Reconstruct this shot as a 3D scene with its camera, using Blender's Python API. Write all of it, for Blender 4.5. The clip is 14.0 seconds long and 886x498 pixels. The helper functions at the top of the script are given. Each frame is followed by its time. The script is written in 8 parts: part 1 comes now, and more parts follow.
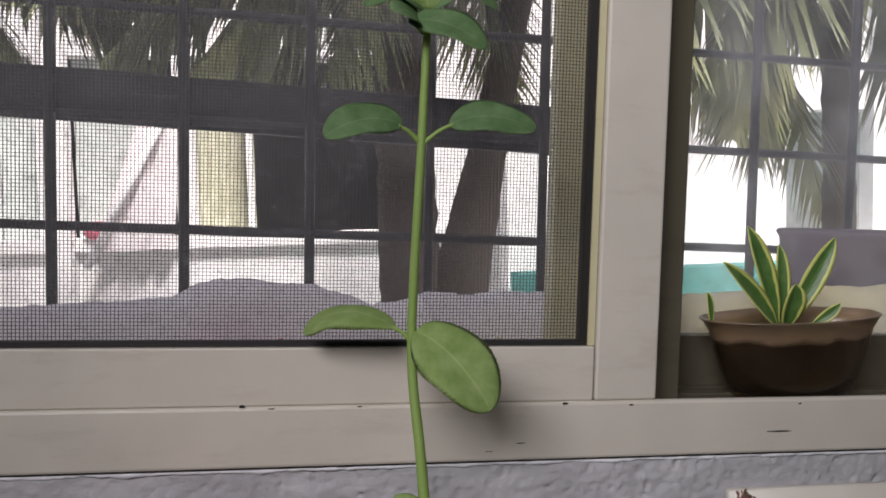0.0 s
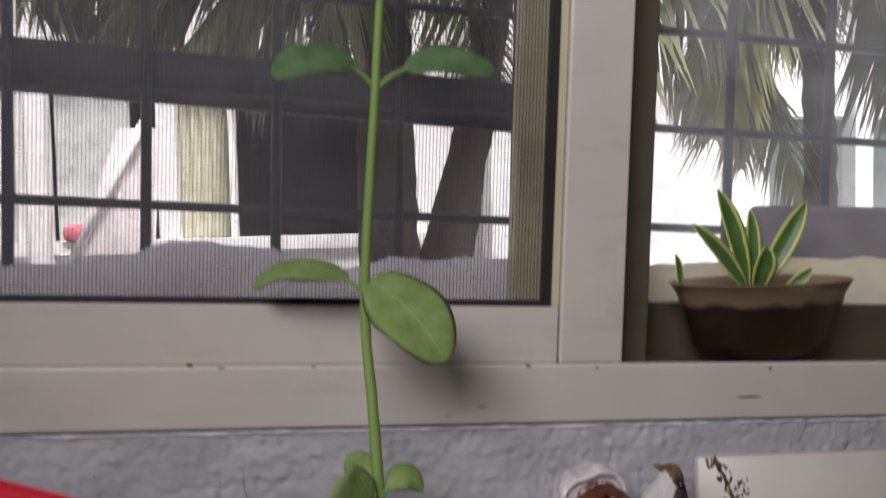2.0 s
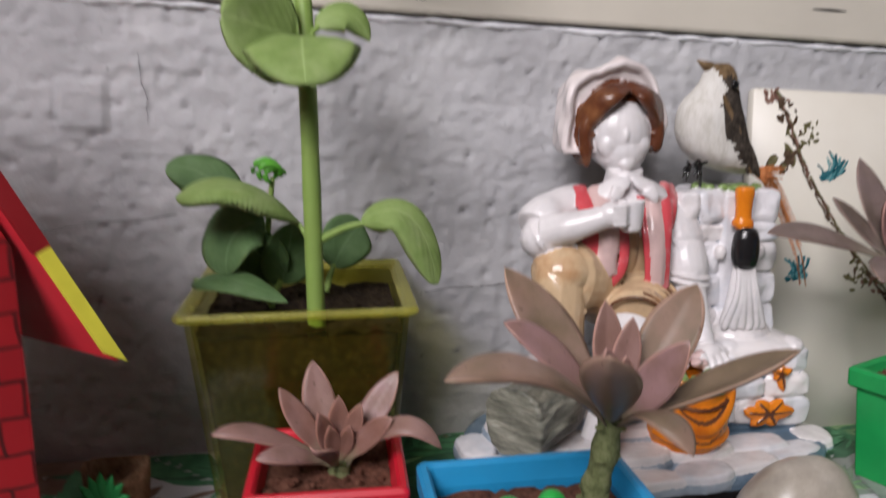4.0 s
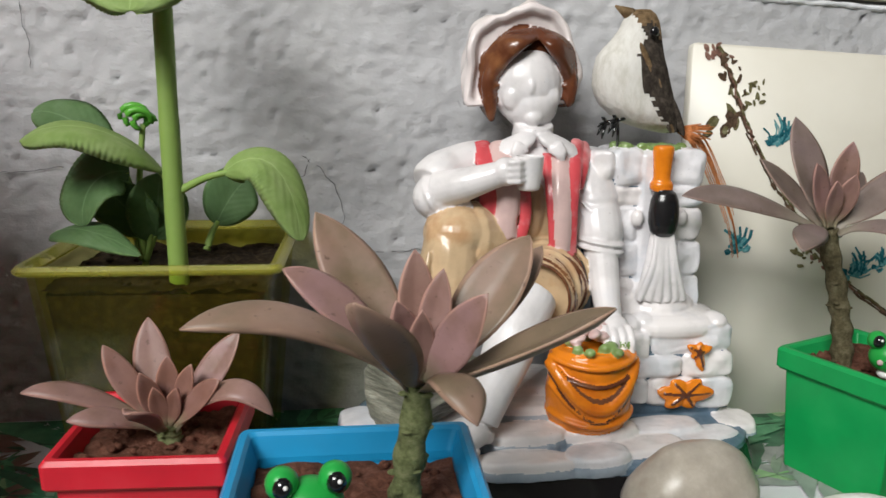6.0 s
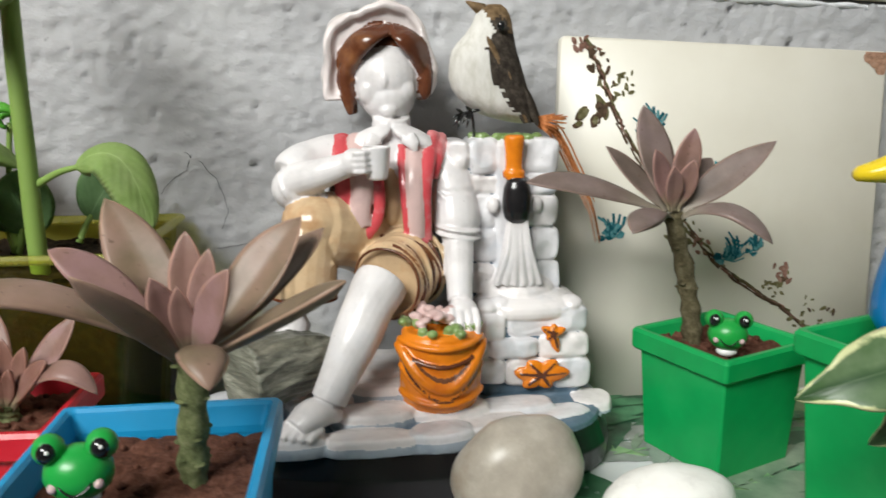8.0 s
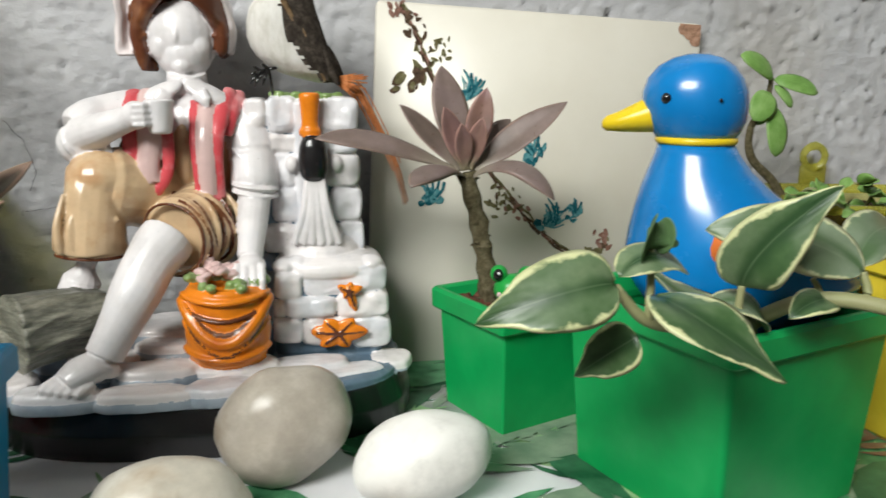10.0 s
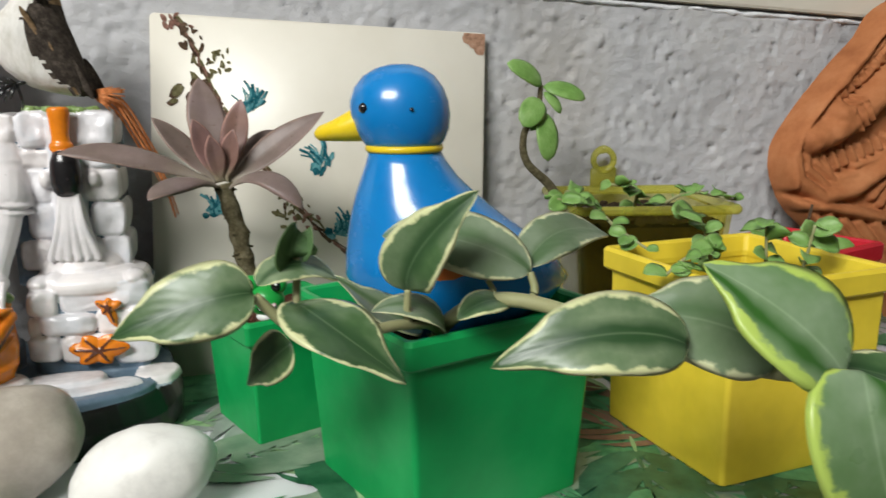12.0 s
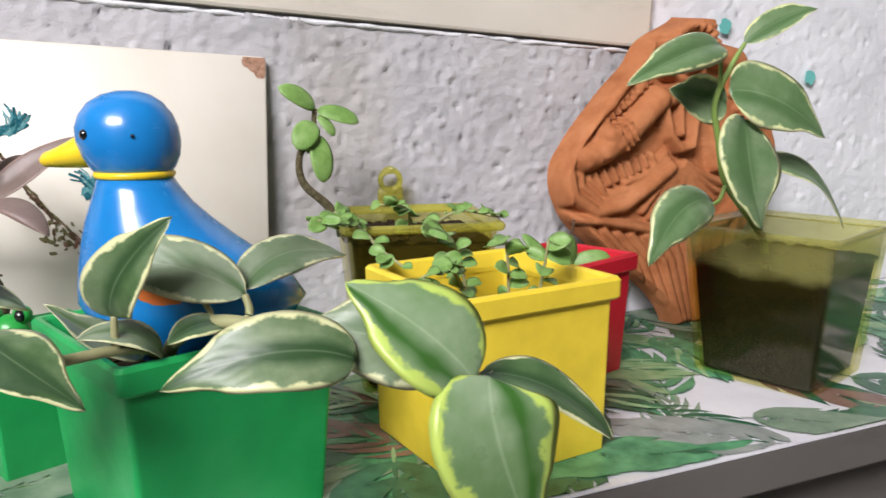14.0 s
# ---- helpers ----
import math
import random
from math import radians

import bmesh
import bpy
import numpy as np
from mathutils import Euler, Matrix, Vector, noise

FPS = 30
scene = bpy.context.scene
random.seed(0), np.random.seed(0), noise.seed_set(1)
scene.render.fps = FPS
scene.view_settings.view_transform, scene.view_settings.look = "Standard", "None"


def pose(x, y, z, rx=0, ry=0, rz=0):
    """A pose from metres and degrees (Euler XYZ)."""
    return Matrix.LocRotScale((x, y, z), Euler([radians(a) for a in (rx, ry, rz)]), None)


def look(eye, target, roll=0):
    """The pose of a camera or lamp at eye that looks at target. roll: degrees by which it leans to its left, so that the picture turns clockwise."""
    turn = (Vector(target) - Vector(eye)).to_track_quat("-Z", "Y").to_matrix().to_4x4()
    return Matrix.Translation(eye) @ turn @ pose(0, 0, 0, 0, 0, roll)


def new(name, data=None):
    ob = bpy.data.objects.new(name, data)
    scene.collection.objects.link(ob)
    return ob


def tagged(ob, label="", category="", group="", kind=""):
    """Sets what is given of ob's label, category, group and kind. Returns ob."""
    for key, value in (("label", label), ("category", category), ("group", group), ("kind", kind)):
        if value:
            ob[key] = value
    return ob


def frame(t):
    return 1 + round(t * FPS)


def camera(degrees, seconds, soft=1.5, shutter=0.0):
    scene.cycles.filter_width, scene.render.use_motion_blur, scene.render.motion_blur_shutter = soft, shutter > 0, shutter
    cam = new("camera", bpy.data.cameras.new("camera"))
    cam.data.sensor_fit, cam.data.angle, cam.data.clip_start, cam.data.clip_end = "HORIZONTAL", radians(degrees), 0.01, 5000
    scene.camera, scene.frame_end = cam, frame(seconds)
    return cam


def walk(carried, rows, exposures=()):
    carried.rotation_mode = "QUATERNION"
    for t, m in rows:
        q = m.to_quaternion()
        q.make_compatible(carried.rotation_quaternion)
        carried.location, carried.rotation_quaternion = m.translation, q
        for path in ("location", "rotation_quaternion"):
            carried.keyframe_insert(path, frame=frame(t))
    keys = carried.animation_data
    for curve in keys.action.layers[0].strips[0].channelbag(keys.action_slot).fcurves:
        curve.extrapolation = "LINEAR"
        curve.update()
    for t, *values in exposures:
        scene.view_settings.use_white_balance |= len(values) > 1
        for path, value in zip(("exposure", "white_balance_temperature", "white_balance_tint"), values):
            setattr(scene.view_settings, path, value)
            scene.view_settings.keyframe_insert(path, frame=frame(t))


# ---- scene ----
cam = camera(58.9, 14.0, 1.5, 0.5)
PIVOT = Vector((0.17, -0.13, 0.018))
# the window hangs three degrees off the level of the shelf
LEVEL = Matrix.Translation(PIVOT) @ Matrix.Rotation(radians(3.0), 4, "Y") @ Matrix.Translation(-PIVOT)
PATH = [
    (0, (-0.2296, -0.5825, 0.4498), (0.1250, 1.3828, 0.3399), 1.60),
    (0.5, (-0.2283, -0.5986, 0.4620), (0.1401, 1.3663, 0.4032), 1.93),
    (1, (-0.2308, -0.6017, 0.4774), (0.1451, 1.3624, 0.4432), 1.41),
    (1.5, (-0.2310, -0.6016, 0.4743), (0.1408, 1.3634, 0.4462), 1.20),
    (2, (-0.2039, -0.5690, 0.4078), (0.1806, 1.3921, 0.3290), 1.73),
    (2.5, (-0.1888, -0.5365, 0.3534), (0.2007, 1.4160, 0.1638), 2.22),
    (3, (-0.1737, -0.5096, 0.3114), (0.1902, 1.4336, 0.0092), 2.14),
    (3.5, (-0.1565, -0.4802, 0.2594), (0.1853, 1.4587, -0.0923), 1.95),
    (4, (-0.141, -0.447, 0.21), (0.19, 1.489, -0.169), 2.9),
    (4.2, (-0.132, -0.435, 0.196), (0.192, 1.497, -0.205), 3.4),
    (6.5, (-0.056, -0.43, 0.196), (0.18, 1.511, -0.223), 3.4),
    (7, (-0.045, -0.432, 0.202), (0.194, 1.509, -0.217), 2.8),
    (7.5, (-0.022, -0.443, 0.201), (0.203, 1.5, -0.217), 2.7),
    (9.8, (0.072, -0.469, 0.178), (0.407, 1.461, -0.226), 3.3),
    (10, (0.079, -0.469, 0.179), (0.431, 1.458, -0.225), 3.5),
    (10.5, (0.106, -0.474, 0.185), (0.504, 1.443, -0.223), 3.6),
    (11, (0.128, -0.478, 0.185), (0.569, 1.432, -0.211), 3.1),
    (11.5, (0.143, -0.485, 0.19), (0.622, 1.417, -0.2), 2.5),
    (12, (0.164, -0.491, 0.185), (0.671, 1.406, -0.193), 2.6),
    (12.5, (0.18, -0.493, 0.182), (0.711, 1.399, -0.188), 3.0),
    (13, (0.191, -0.5, 0.185), (0.809, 1.371, -0.154), 3.1),
    (13.5, (0.204, -0.51, 0.191), (0.953, 1.317, -0.128), 2.8),
    (14, (0.214, -0.519, 0.191), (1.021, 1.283, -0.131), 2.6),
]
EXPOSURES = [  # seconds, stops, and the white balance that drifts as the picture fills with plaster, white glaze and green
    (0, 0.67, 6400, 16), (1.5, 0.65, 6330, 17), (2.1, 0.52, 6350, 17), (2.6, 0.82, 6400, 17), (3.2, 1.25, 6500, 15), (4.2, 1.45, 6500, 15),
    (6.5, 1.7, 6600, 3), (9.8, 1.85, 6600, 2), (11, 1.75, 6700, 2), (12, 1.8, 6600, 4), (14, 2.3, 6500, 14)]
walk(cam, [(t, LEVEL @ look(eye, target, roll)) for t, eye, target, roll in PATH], EXPOSURES)
SKY, SUN, ROOM = 0.15, 4.0, 17.8

# ---- world, light ----
world = bpy.data.worlds.new("sky")
scene.world = world
world.use_nodes = True
wn, wl = world.node_tree.nodes, world.node_tree.links
sky = wn.new("ShaderNodeTexSky")
sky.sky_type, sky.sun_disc = "NISHITA", False
sky.sun_elevation, sky.sun_rotation = radians(60), radians(158)
sky.dust_density, sky.air_density = 9.0, 0.7
wl.new(sky.outputs[0], wn["Background"].inputs[0])
wn["Background"].inputs[1].default_value = SKY


def lamp(name, kind, m, energy, color, size=0.1, size_y=0.1):
    data = bpy.data.lights.new(name, kind)
    data.energy, data.color = energy, color
    if kind == "AREA":
        data.shape, data.size, data.size_y = "RECTANGLE", size, size_y
    ob = new(name, data)
    ob.matrix_basis = m
    return ob


sun = lamp("sun", "SUN", look((1.2, -3.0, 5.6), (0, 0, 0)), SUN, (1.0, 0.97, 0.92))
sun.data.angle = radians(12)
# daylight through the room's other window, in the rear wall
lamp("window_daylight", "AREA", look((-0.93, -1.53, 1.42), (0.1, -0.05, 0.12)), ROOM, (1.0, 0.975, 0.98), 1.06, 0.64)


# ---- mesh building ----
class Shape:
    """Collects vertices, faces, a material index and a uv for each face corner."""

    def __init__(self):
        self.v, self.f, self.m, self.uv = [], [], [], {}

    def add(self, verts, faces, mat=0, uvs=None):
        n = len(self.v)
        self.v += [tuple(p) for p in verts]
        for f in faces:
            self.f.append([i + n for i in f])
            self.m.append(mat)
        if uvs is not None:
            for i, u in enumerate(uvs):
                self.uv[n + i] = u
        return self

    def grid(self, rows, mat=0, close=False, cap0=False, cap1=False, uvs=None):
        """Rows of points (equal lengths) joined into a sheet; close: each row is a ring."""
        k = len(rows[0])
        faces = []
        for i in range(len(rows) - 1):
            for j in range(k if close else k - 1):
                a, b = i * k + j, i * k + (j + 1) % k
                faces.append([a, b, b + k, a + k])
        if cap0:
            faces.append(list(range(k))[::-1])
        if cap1:
            faces.append([(len(rows) - 1) * k + j for j in range(k)])
        return self.add([p for r in rows for p in r], faces, mat, uvs)

    def ball(self, c, r, mat=0, m=None, n=14, k=9, power=1.0):
        c = Vector(c)
        rows = []
        for i in range(k + 1):
            a = math.pi * (i / k - 0.5)
            ca, sa = math.cos(a), math.sin(a)
            ca, sa = abs(ca) ** power, math.copysign(abs(sa) ** power, sa)
            ring = []
            for j in range(n):
                b = 2 * math.pi * j / n
                cb, sb = math.cos(b), math.sin(b)
                cb, sb = math.copysign(abs(cb) ** power, cb), math.copysign(abs(sb) ** power, sb)
                p = Vector((r[0] * ca * cb, r[1] * ca * sb, r[2] * sa))
                ring.append(c + (m @ p if m else p))
            rows.append(ring)
        return self.grid(rows, mat, close=True)

    def tube(self, pts, radii, mat=0, n=10, flat=1.0, side=None, wobble=0.0):
        pts = [Vector(p) for p in pts]
        if not isinstance(radii, (list, tuple)):
            radii = [radii] * len(pts)
        rows, up = [], Vector(side) if side else Vector((0.13, 0.21, 1))
        for i, p in enumerate(pts):
            d = (pts[min(i + 1, len(pts) - 1)] - pts[max(i - 1, 0)]).normalized()
            if abs(d.dot(up.normalized())) > 0.95 and not side:
                up = Vector((1, 0.1, 0.05))
            s = d.cross(up).normalized()
            t = s.cross(d)
            ring = []
            for j in range(n):
                a = 2 * math.pi * j / n
                w = 1 + wobble * noise.noise(Vector((p.x * 90, p.z * 90 + a, p.y * 70)))
                ring.append(p + (s * math.cos(a) + t * math.sin(a) * flat) * radii[i] * w)
            rows.append(ring)
        return self.grid(rows, mat, close=True, cap0=True, cap1=True)

    def box(self, lo, hi, mat=0, m=None, bevel=0.0):
        (x0, y0, z0), (x1, y1, z1) = lo, hi
        b = bevel
        rows = []
        for z, i in ((z0, b), (z0 + b, 0), (z1 - b, 0), (z1, b)) if b else ((z0, 0), (z1, 0)):
            o = b
            ring = [(x0 + i + o, y0 + i), (x1 - i - o, y0 + i), (x1 - i, y0 + i + o), (x1 - i, y1 - i - o),
                    (x1 - i - o, y1 - i), (x0 + i + o, y1 - i), (x0 + i, y1 - i - o), (x0 + i, y0 + i + o)] if b else \
                [(x0, y0), (x1, y0), (x1, y1), (x0, y1)]
            rows.append([(m @ Vector((x, y, z))) if m else Vector((x, y, z)) for x, y in ring])
        return self.grid(rows, mat, close=True, cap0=True, cap1=True)

    def flat(self, pts, mat=0):
        return self.add(pts, [list(range(len(pts)))], mat)

    def mesh(self, name, mats, smooth=True):
        me = bpy.data.meshes.new(name)
        me.from_pydata(self.v, [], self.f)
        for m in mats if isinstance(mats, (list, tuple)) else [mats]:
            me.materials.append(m)
        me.polygons.foreach_set("material_index", self.m)
        me.polygons.foreach_set("use_smooth", [smooth] * len(self.f))
        if self.uv:
            layer = me.uv_layers.new(name="leaf")
            flat = []
            for loop in me.loops:
                flat += self.uv.get(loop.vertex_index, (0, 0))
            layer.data.foreach_set("uv", flat)
        me.update()
        bm = bmesh.new()
        bm.from_mesh(me)
        bmesh.ops.recalc_face_normals(bm, faces=bm.faces)
        bm.to_mesh(me)
        bm.free()
        return me


WHERE = {}


def thing(name, at, label, category, group="", kind=""):
    ob = new(name)
    ob.empty_display_size = 0.01
    m = at if isinstance(at, Matrix) else Matrix.Translation(at)
    ob.matrix_basis = m
    WHERE[ob] = m
    return tagged(ob, label, category, group, kind)


def part(name, shape, material, parent, label="", smooth=True, own=False):
    """Links a shape, given in world coordinates (own: in the thing's), as one mesh object under a thing or a part."""
    if not own:
        inv = WHERE[parent].inverted()
        shape.v = [tuple(inv @ Vector(p)) for p in shape.v]
    ob = new(name, shape.mesh(name, material, smooth))
    ob.parent = parent
    WHERE[ob] = WHERE[parent]
    return tagged(ob, label)


def solo(name, shape, material, label, category="", kind="", group="", m=None, smooth=True):
    ob = new(name, shape.mesh(name, material, smooth))
    if m is not None:
        ob.matrix_basis = m
    WHERE[ob] = m if m is not None else Matrix()
    return tagged(ob, label, category, group, kind)


def bevelled(ob, width=0.002, segments=2):
    mod = ob.modifiers.new("edges", "BEVEL")
    mod.width, mod.segments, mod.limit_method, mod.angle_limit = width, segments, "ANGLE", radians(40)
    return ob


# ---- materials ----
class Mat:
    def __init__(self, name, color=(0.5, 0.5, 0.5), rough=0.5, **more):
        self.mat = bpy.data.materials.new(name)
        self.mat.use_nodes = True
        self.t = self.mat.node_tree
        self.b = self.t.nodes["Principled BSDF"]
        self.b.inputs["Base Color"].default_value = (*color, 1)
        self.b.inputs["Roughness"].default_value = rough
        for k, v in more.items():
            self.b.inputs[k.replace("_", " ")].default_value = v
        self.co = None

    def node(self, kind, **props):
        n = self.t.nodes.new("ShaderNode" + kind)
        for k, v in props.items():
            n.inputs[k].default_value = v
        return n

    def link(self, a, b):
        self.t.links.new(a, b)

    def coords(self):
        if not self.co:
            self.co = self.t.nodes.new("ShaderNodeTexCoord")
        return self.co.outputs["Object"]

    def noise(self, scale, detail=4.0, rough=0.55, stretch=None):
        n = self.node("TexNoise", Scale=scale, Detail=detail, Roughness=rough)
        src = self.coords()
        if stretch:
            mp = self.t.nodes.new("ShaderNodeMapping")
            mp.inputs["Scale"].default_value = stretch
            self.link(src, mp.inputs[0])
            src = mp.outputs[0]
        self.link(src, n.inputs["Vector"])
        return n.outputs[0]

    def ramp(self, fac, stops):
        r = self.t.nodes.new("ShaderNodeValToRGB")
        el = r.color_ramp.elements
        while len(el) < len(stops):
            el.new(0.5)
        for e, (p, c) in zip(el, stops):
            e.position, e.color = p, (*c, 1) if len(c) == 3 else c
        self.link(fac, r.inputs[0])
        return r.outputs[0]

    def mix(self, fac, a, b, blend="MIX"):
        n = self.t.nodes.new("ShaderNodeMix")
        n.data_type, n.blend_type = "RGBA", blend
        for sock, v in ((n.inputs[0], fac), (n.inputs[6], a), (n.inputs[7], b)):
            if isinstance(v, bpy.types.NodeSocket):
                self.link(v, sock)
            elif isinstance(v, (int, float)):
                sock.default_value = v
            else:
                sock.default_value = (*v, 1)
        return n.outputs[2]

    def color(self, sock):
        self.link(sock, self.b.inputs["Base Color"])
        return self

    def rough(self, sock, lo, hi):
        n = self.t.nodes.new("ShaderNodeMapRange")
        n.inputs[3].default_value, n.inputs[4].default_value = lo, hi
        self.link(sock, n.inputs[0])
        self.link(n.outputs[0], self.b.inputs["Roughness"])
        return self

    def bump(self, sock, strength, distance=0.001):
        n = self.t.nodes.new("ShaderNodeBump")
        n.inputs["Strength"].default_value, n.inputs["Distance"].default_value = strength, distance
        self.link(sock, n.inputs["Height"])
        last = self.b.inputs["Normal"]
        if last.is_linked:
            self.link(last.links[0].from_socket, n.inputs["Normal"])
        self.link(n.outputs[0], last)
        return self

    def uv(self):
        n = self.t.nodes.new("ShaderNodeUVMap")
        s = self.t.nodes.new("ShaderNodeSeparateXYZ")
        self.link(n.outputs[0], s.inputs[0])
        return s.outputs[0], s.outputs[1]

    def math(self, op, a, b=0.0, clamp=False):
        n = self.t.nodes.new("ShaderNodeMath")
        n.operation, n.use_clamp = op, clamp
        for sock, v in ((n.inputs[0], a), (n.inputs[1], b)):
            if isinstance(v, bpy.types.NodeSocket):
                self.link(v, sock)
            else:
                sock.default_value = v
        return n.outputs[0]


def plastic(name, color, rough=0.38, dirt=0.25):
    """Moulded plastic: faint mottling, scuffs and soil dust."""
    m = Mat(name, color, rough, Specular_IOR_Level=0.45)
    dark = tuple(c * 0.86 for c in color)
    lite = tuple(min(1, c * 1.08 + 0.012) for c in color)
    base = m.ramp(m.noise(38, 3), [(0.3, dark), (0.55, color), (0.75, lite)])
    spots = m.ramp(m.noise(170, 5, 0.7), [(0.70, (0, 0, 0)), (0.80, (1, 1, 1))])
    f = m.math("MULTIPLY", spots, dirt)
    m.color(m.mix(f, base, (0.16, 0.11, 0.08)))
    m.rough(m.noise(60, 4), rough - 0.1, rough + 0.2)
    m.bump(m.noise(260, 3), 0.06, 0.0006)
    return m.mat


def leafy(name, stops, edge, edge_width, rough=0.42, vein=0.35, fuzz=120, patch=None, subsurface=0.0, speck=0.0, ribs=0.10, jag=0.32, shift=0.5, spec=0.4, root=None, bloom=None):
    """Leaf: blade colour by noise, margin colour, a pale midrib and side veins along the leaf's own uv."""
    m = Mat(name, stops[0][1], rough, Specular_IOR_Level=spec)
    u, v = m.uv()
    base = m.ramp(m.noise(fuzz, 5, 0.6), stops)
    off = m.math("ABSOLUTE", m.math("SUBTRACT", v, 0.5))
    if patch:
        wave = m.node("TexNoise", Scale=34.0, Detail=3.0)
        m.link(m.coords(), wave.inputs["Vector"])
        d = m.math("ADD", m.math("ABSOLUTE", m.math("SUBTRACT", v, shift)), m.math("MULTIPLY", m.math("SUBTRACT", wave.outputs[0], 0.5), 0.5))
        k = m.ramp(d, [(0.05, (1, 1, 1)), (0.2, (0, 0, 0))])
        base = m.mix(k, base, patch)
    jitter = m.math("MULTIPLY", m.math("SUBTRACT", m.noise(85 if jag < 0.4 else 130, 4), 0.5), jag)
    rim = m.math("ADD", m.math("MULTIPLY", off, 2.0), jitter)
    tip = m.math("MULTIPLY", m.math("POWER", u, 9.0), 0.25)
    rim = m.math("ADD", rim, tip)
    k = m.ramp(rim, [(1 - edge_width - 0.06, (0, 0, 0)), (1 - edge_width + 0.03, (1, 1, 1))])
    col = m.mix(k, base, edge)
    if bloom:  # waxy bloom and flush, more on some leaves than on others
        inf = m.node("ObjectInfo")
        k = m.math("MULTIPLY", m.ramp(m.noise(55, 4, 0.6), [(0.40, (0, 0, 0)), (0.62, (1, 1, 1))]), m.math("MULTIPLY", inf.outputs["Random"], 0.75))
        col = m.mix(k, col, bloom)
    if root:
        k = m.ramp(m.math("ADD", u, m.math("MULTIPLY", m.math("SUBTRACT", m.noise(70, 3), 0.5), 0.22)), [(0.04, (0.9, 0.9, 0.9)), (0.34, (0, 0, 0))])
        col = m.mix(k, col, root)
    rib = m.ramp(off, [(0.0, (1, 1, 1)), (0.022, (0, 0, 0))])
    col = m.mix(m.math("MULTIPLY", rib, vein), col, tuple(min(1, c * 1.7 + 0.04) for c in stops[-1][1]))
    if speck:
        s = m.ramp(m.noise(420, 3), [(0.66, (0, 0, 0)), (0.72, (1, 1, 1))])
        col = m.mix(m.math("MULTIPLY", s, speck), col, (0.10, 0.06, 0.04))
    m.color(col)
    m.rough(m.noise(90, 3), rough - 0.08, rough + 0.15)
    w = m.math("SINE", m.math("MULTIPLY", m.math("ADD", u, m.math("MULTIPLY", off, -0.9)), 46.0))
    if ribs:
        m.bump(w, ribs, 0.0003)
    m.bump(m.noise(420, 3), 0.10, 0.0004)
    if subsurface:
        m.b.inputs["Transmission Weight"].default_value = 0.0
        m.b.inputs["Subsurface Weight"].default_value = subsurface
        m.b.inputs["Subsurface Radius"].default_value = (0.002, 0.003, 0.001)
        m.b.inputs["Subsurface Scale"].default_value = 0.5
    return m.mat


def plaster(name, dark, mid, lite, stain, amount, coarse=0.5):
    m = Mat(name, mid, 0.82, Specular_IOR_Level=0.25)
    base = m.ramp(m.noise(9, 6, 0.62), [(0.3, dark), (0.5, mid), (0.7, lite)])
    st = m.ramp(m.noise(4.5, 5, 0.7, (1.0, 1.0, 0.35)), [(0.56, (0, 0, 0)), (0.72, (1, 1, 1))])
    col = m.mix(m.math("MULTIPLY", st, amount), base, stain)
    pit = m.ramp(m.noise(150, 2), [(0.22, (1, 1, 1)), (0.30, (0, 0, 0))])
    col = m.mix(m.math("MULTIPLY", pit, 0.5), col, tuple(c * 0.45 for c in dark))
    m.color(col)
    m.bump(m.noise(95, 6, 0.65, (0.75, 1, 1.2)), coarse, 0.0022)
    m.bump(m.noise(420, 4), 0.3, 0.0009)
    return m.mat


def paint(name, color, grime, amount=0.35, rough=0.42):
    m = Mat(name, color, rough, Specular_IOR_Level=0.4)
    base = m.ramp(m.noise(6, 5), [(0.3, tuple(c * 0.88 for c in color)), (0.6, color)])
    g = m.ramp(m.noise(16, 7, 0.7, (0.4, 1, 1.6)), [(0.55, (0, 0, 0)), (0.8, (1, 1, 1))])
    col = m.mix(m.math("MULTIPLY", g, amount), base, grime)
    s = m.ramp(m.noise(210, 4, 0.7, (0.5, 1, 1)), [(0.75, (0, 0, 0)), (0.79, (1, 1, 1))])
    col = m.mix(m.math("MULTIPLY", s, 0.55), col, (0.12, 0.10, 0.08))
    m.color(col)
    m.rough(m.noise(30, 4), rough - 0.08, rough + 0.2)
    m.bump(m.noise(48, 4, 0.5, (0.25, 1, 1)), 0.10, 0.0012)
    return m.mat


def glaze(name, color, pool=None, rough=0.26):
    """Glazed ceramic: colour pools in the hollows, crazing specks, a sharp gloss."""
    m = Mat(name, color, rough, Specular_IOR_Level=0.5, Coat_Weight=0.15, Coat_Roughness=0.12)
    base = m.ramp(m.noise(70, 4), [(0.32, tuple(c * 0.82 for c in color)), (0.55, color)])
    if pool:
        k = m.ramp(m.noise(45, 5, 0.6), [(0.5, (0, 0, 0)), (0.72, (1, 1, 1))])
        base = m.mix(m.math("MULTIPLY", k, 0.75), base, pool)
    s = m.ramp(m.noise(500, 2), [(0.72, (0, 0, 0)), (0.76, (1, 1, 1))])
    base = m.mix(m.math("MULTIPLY", s, 0.3), base, (0.12, 0.1, 0.1))
    m.color(base)
    m.bump(m.noise(90, 3), 0.15, 0.0015)
    return m.mat


def soil_mat(name, a, b):
    m = Mat(name, a, 0.95, Specular_IOR_Level=0.15)
    m.color(m.ramp(m.noise(260, 8, 0.75), [(0.3, tuple(c * 0.35 for c in a)), (0.5, a), (0.72, b)]))
    m.bump(m.noise(320, 8, 0.75), 0.9, 0.003)
    return m.mat


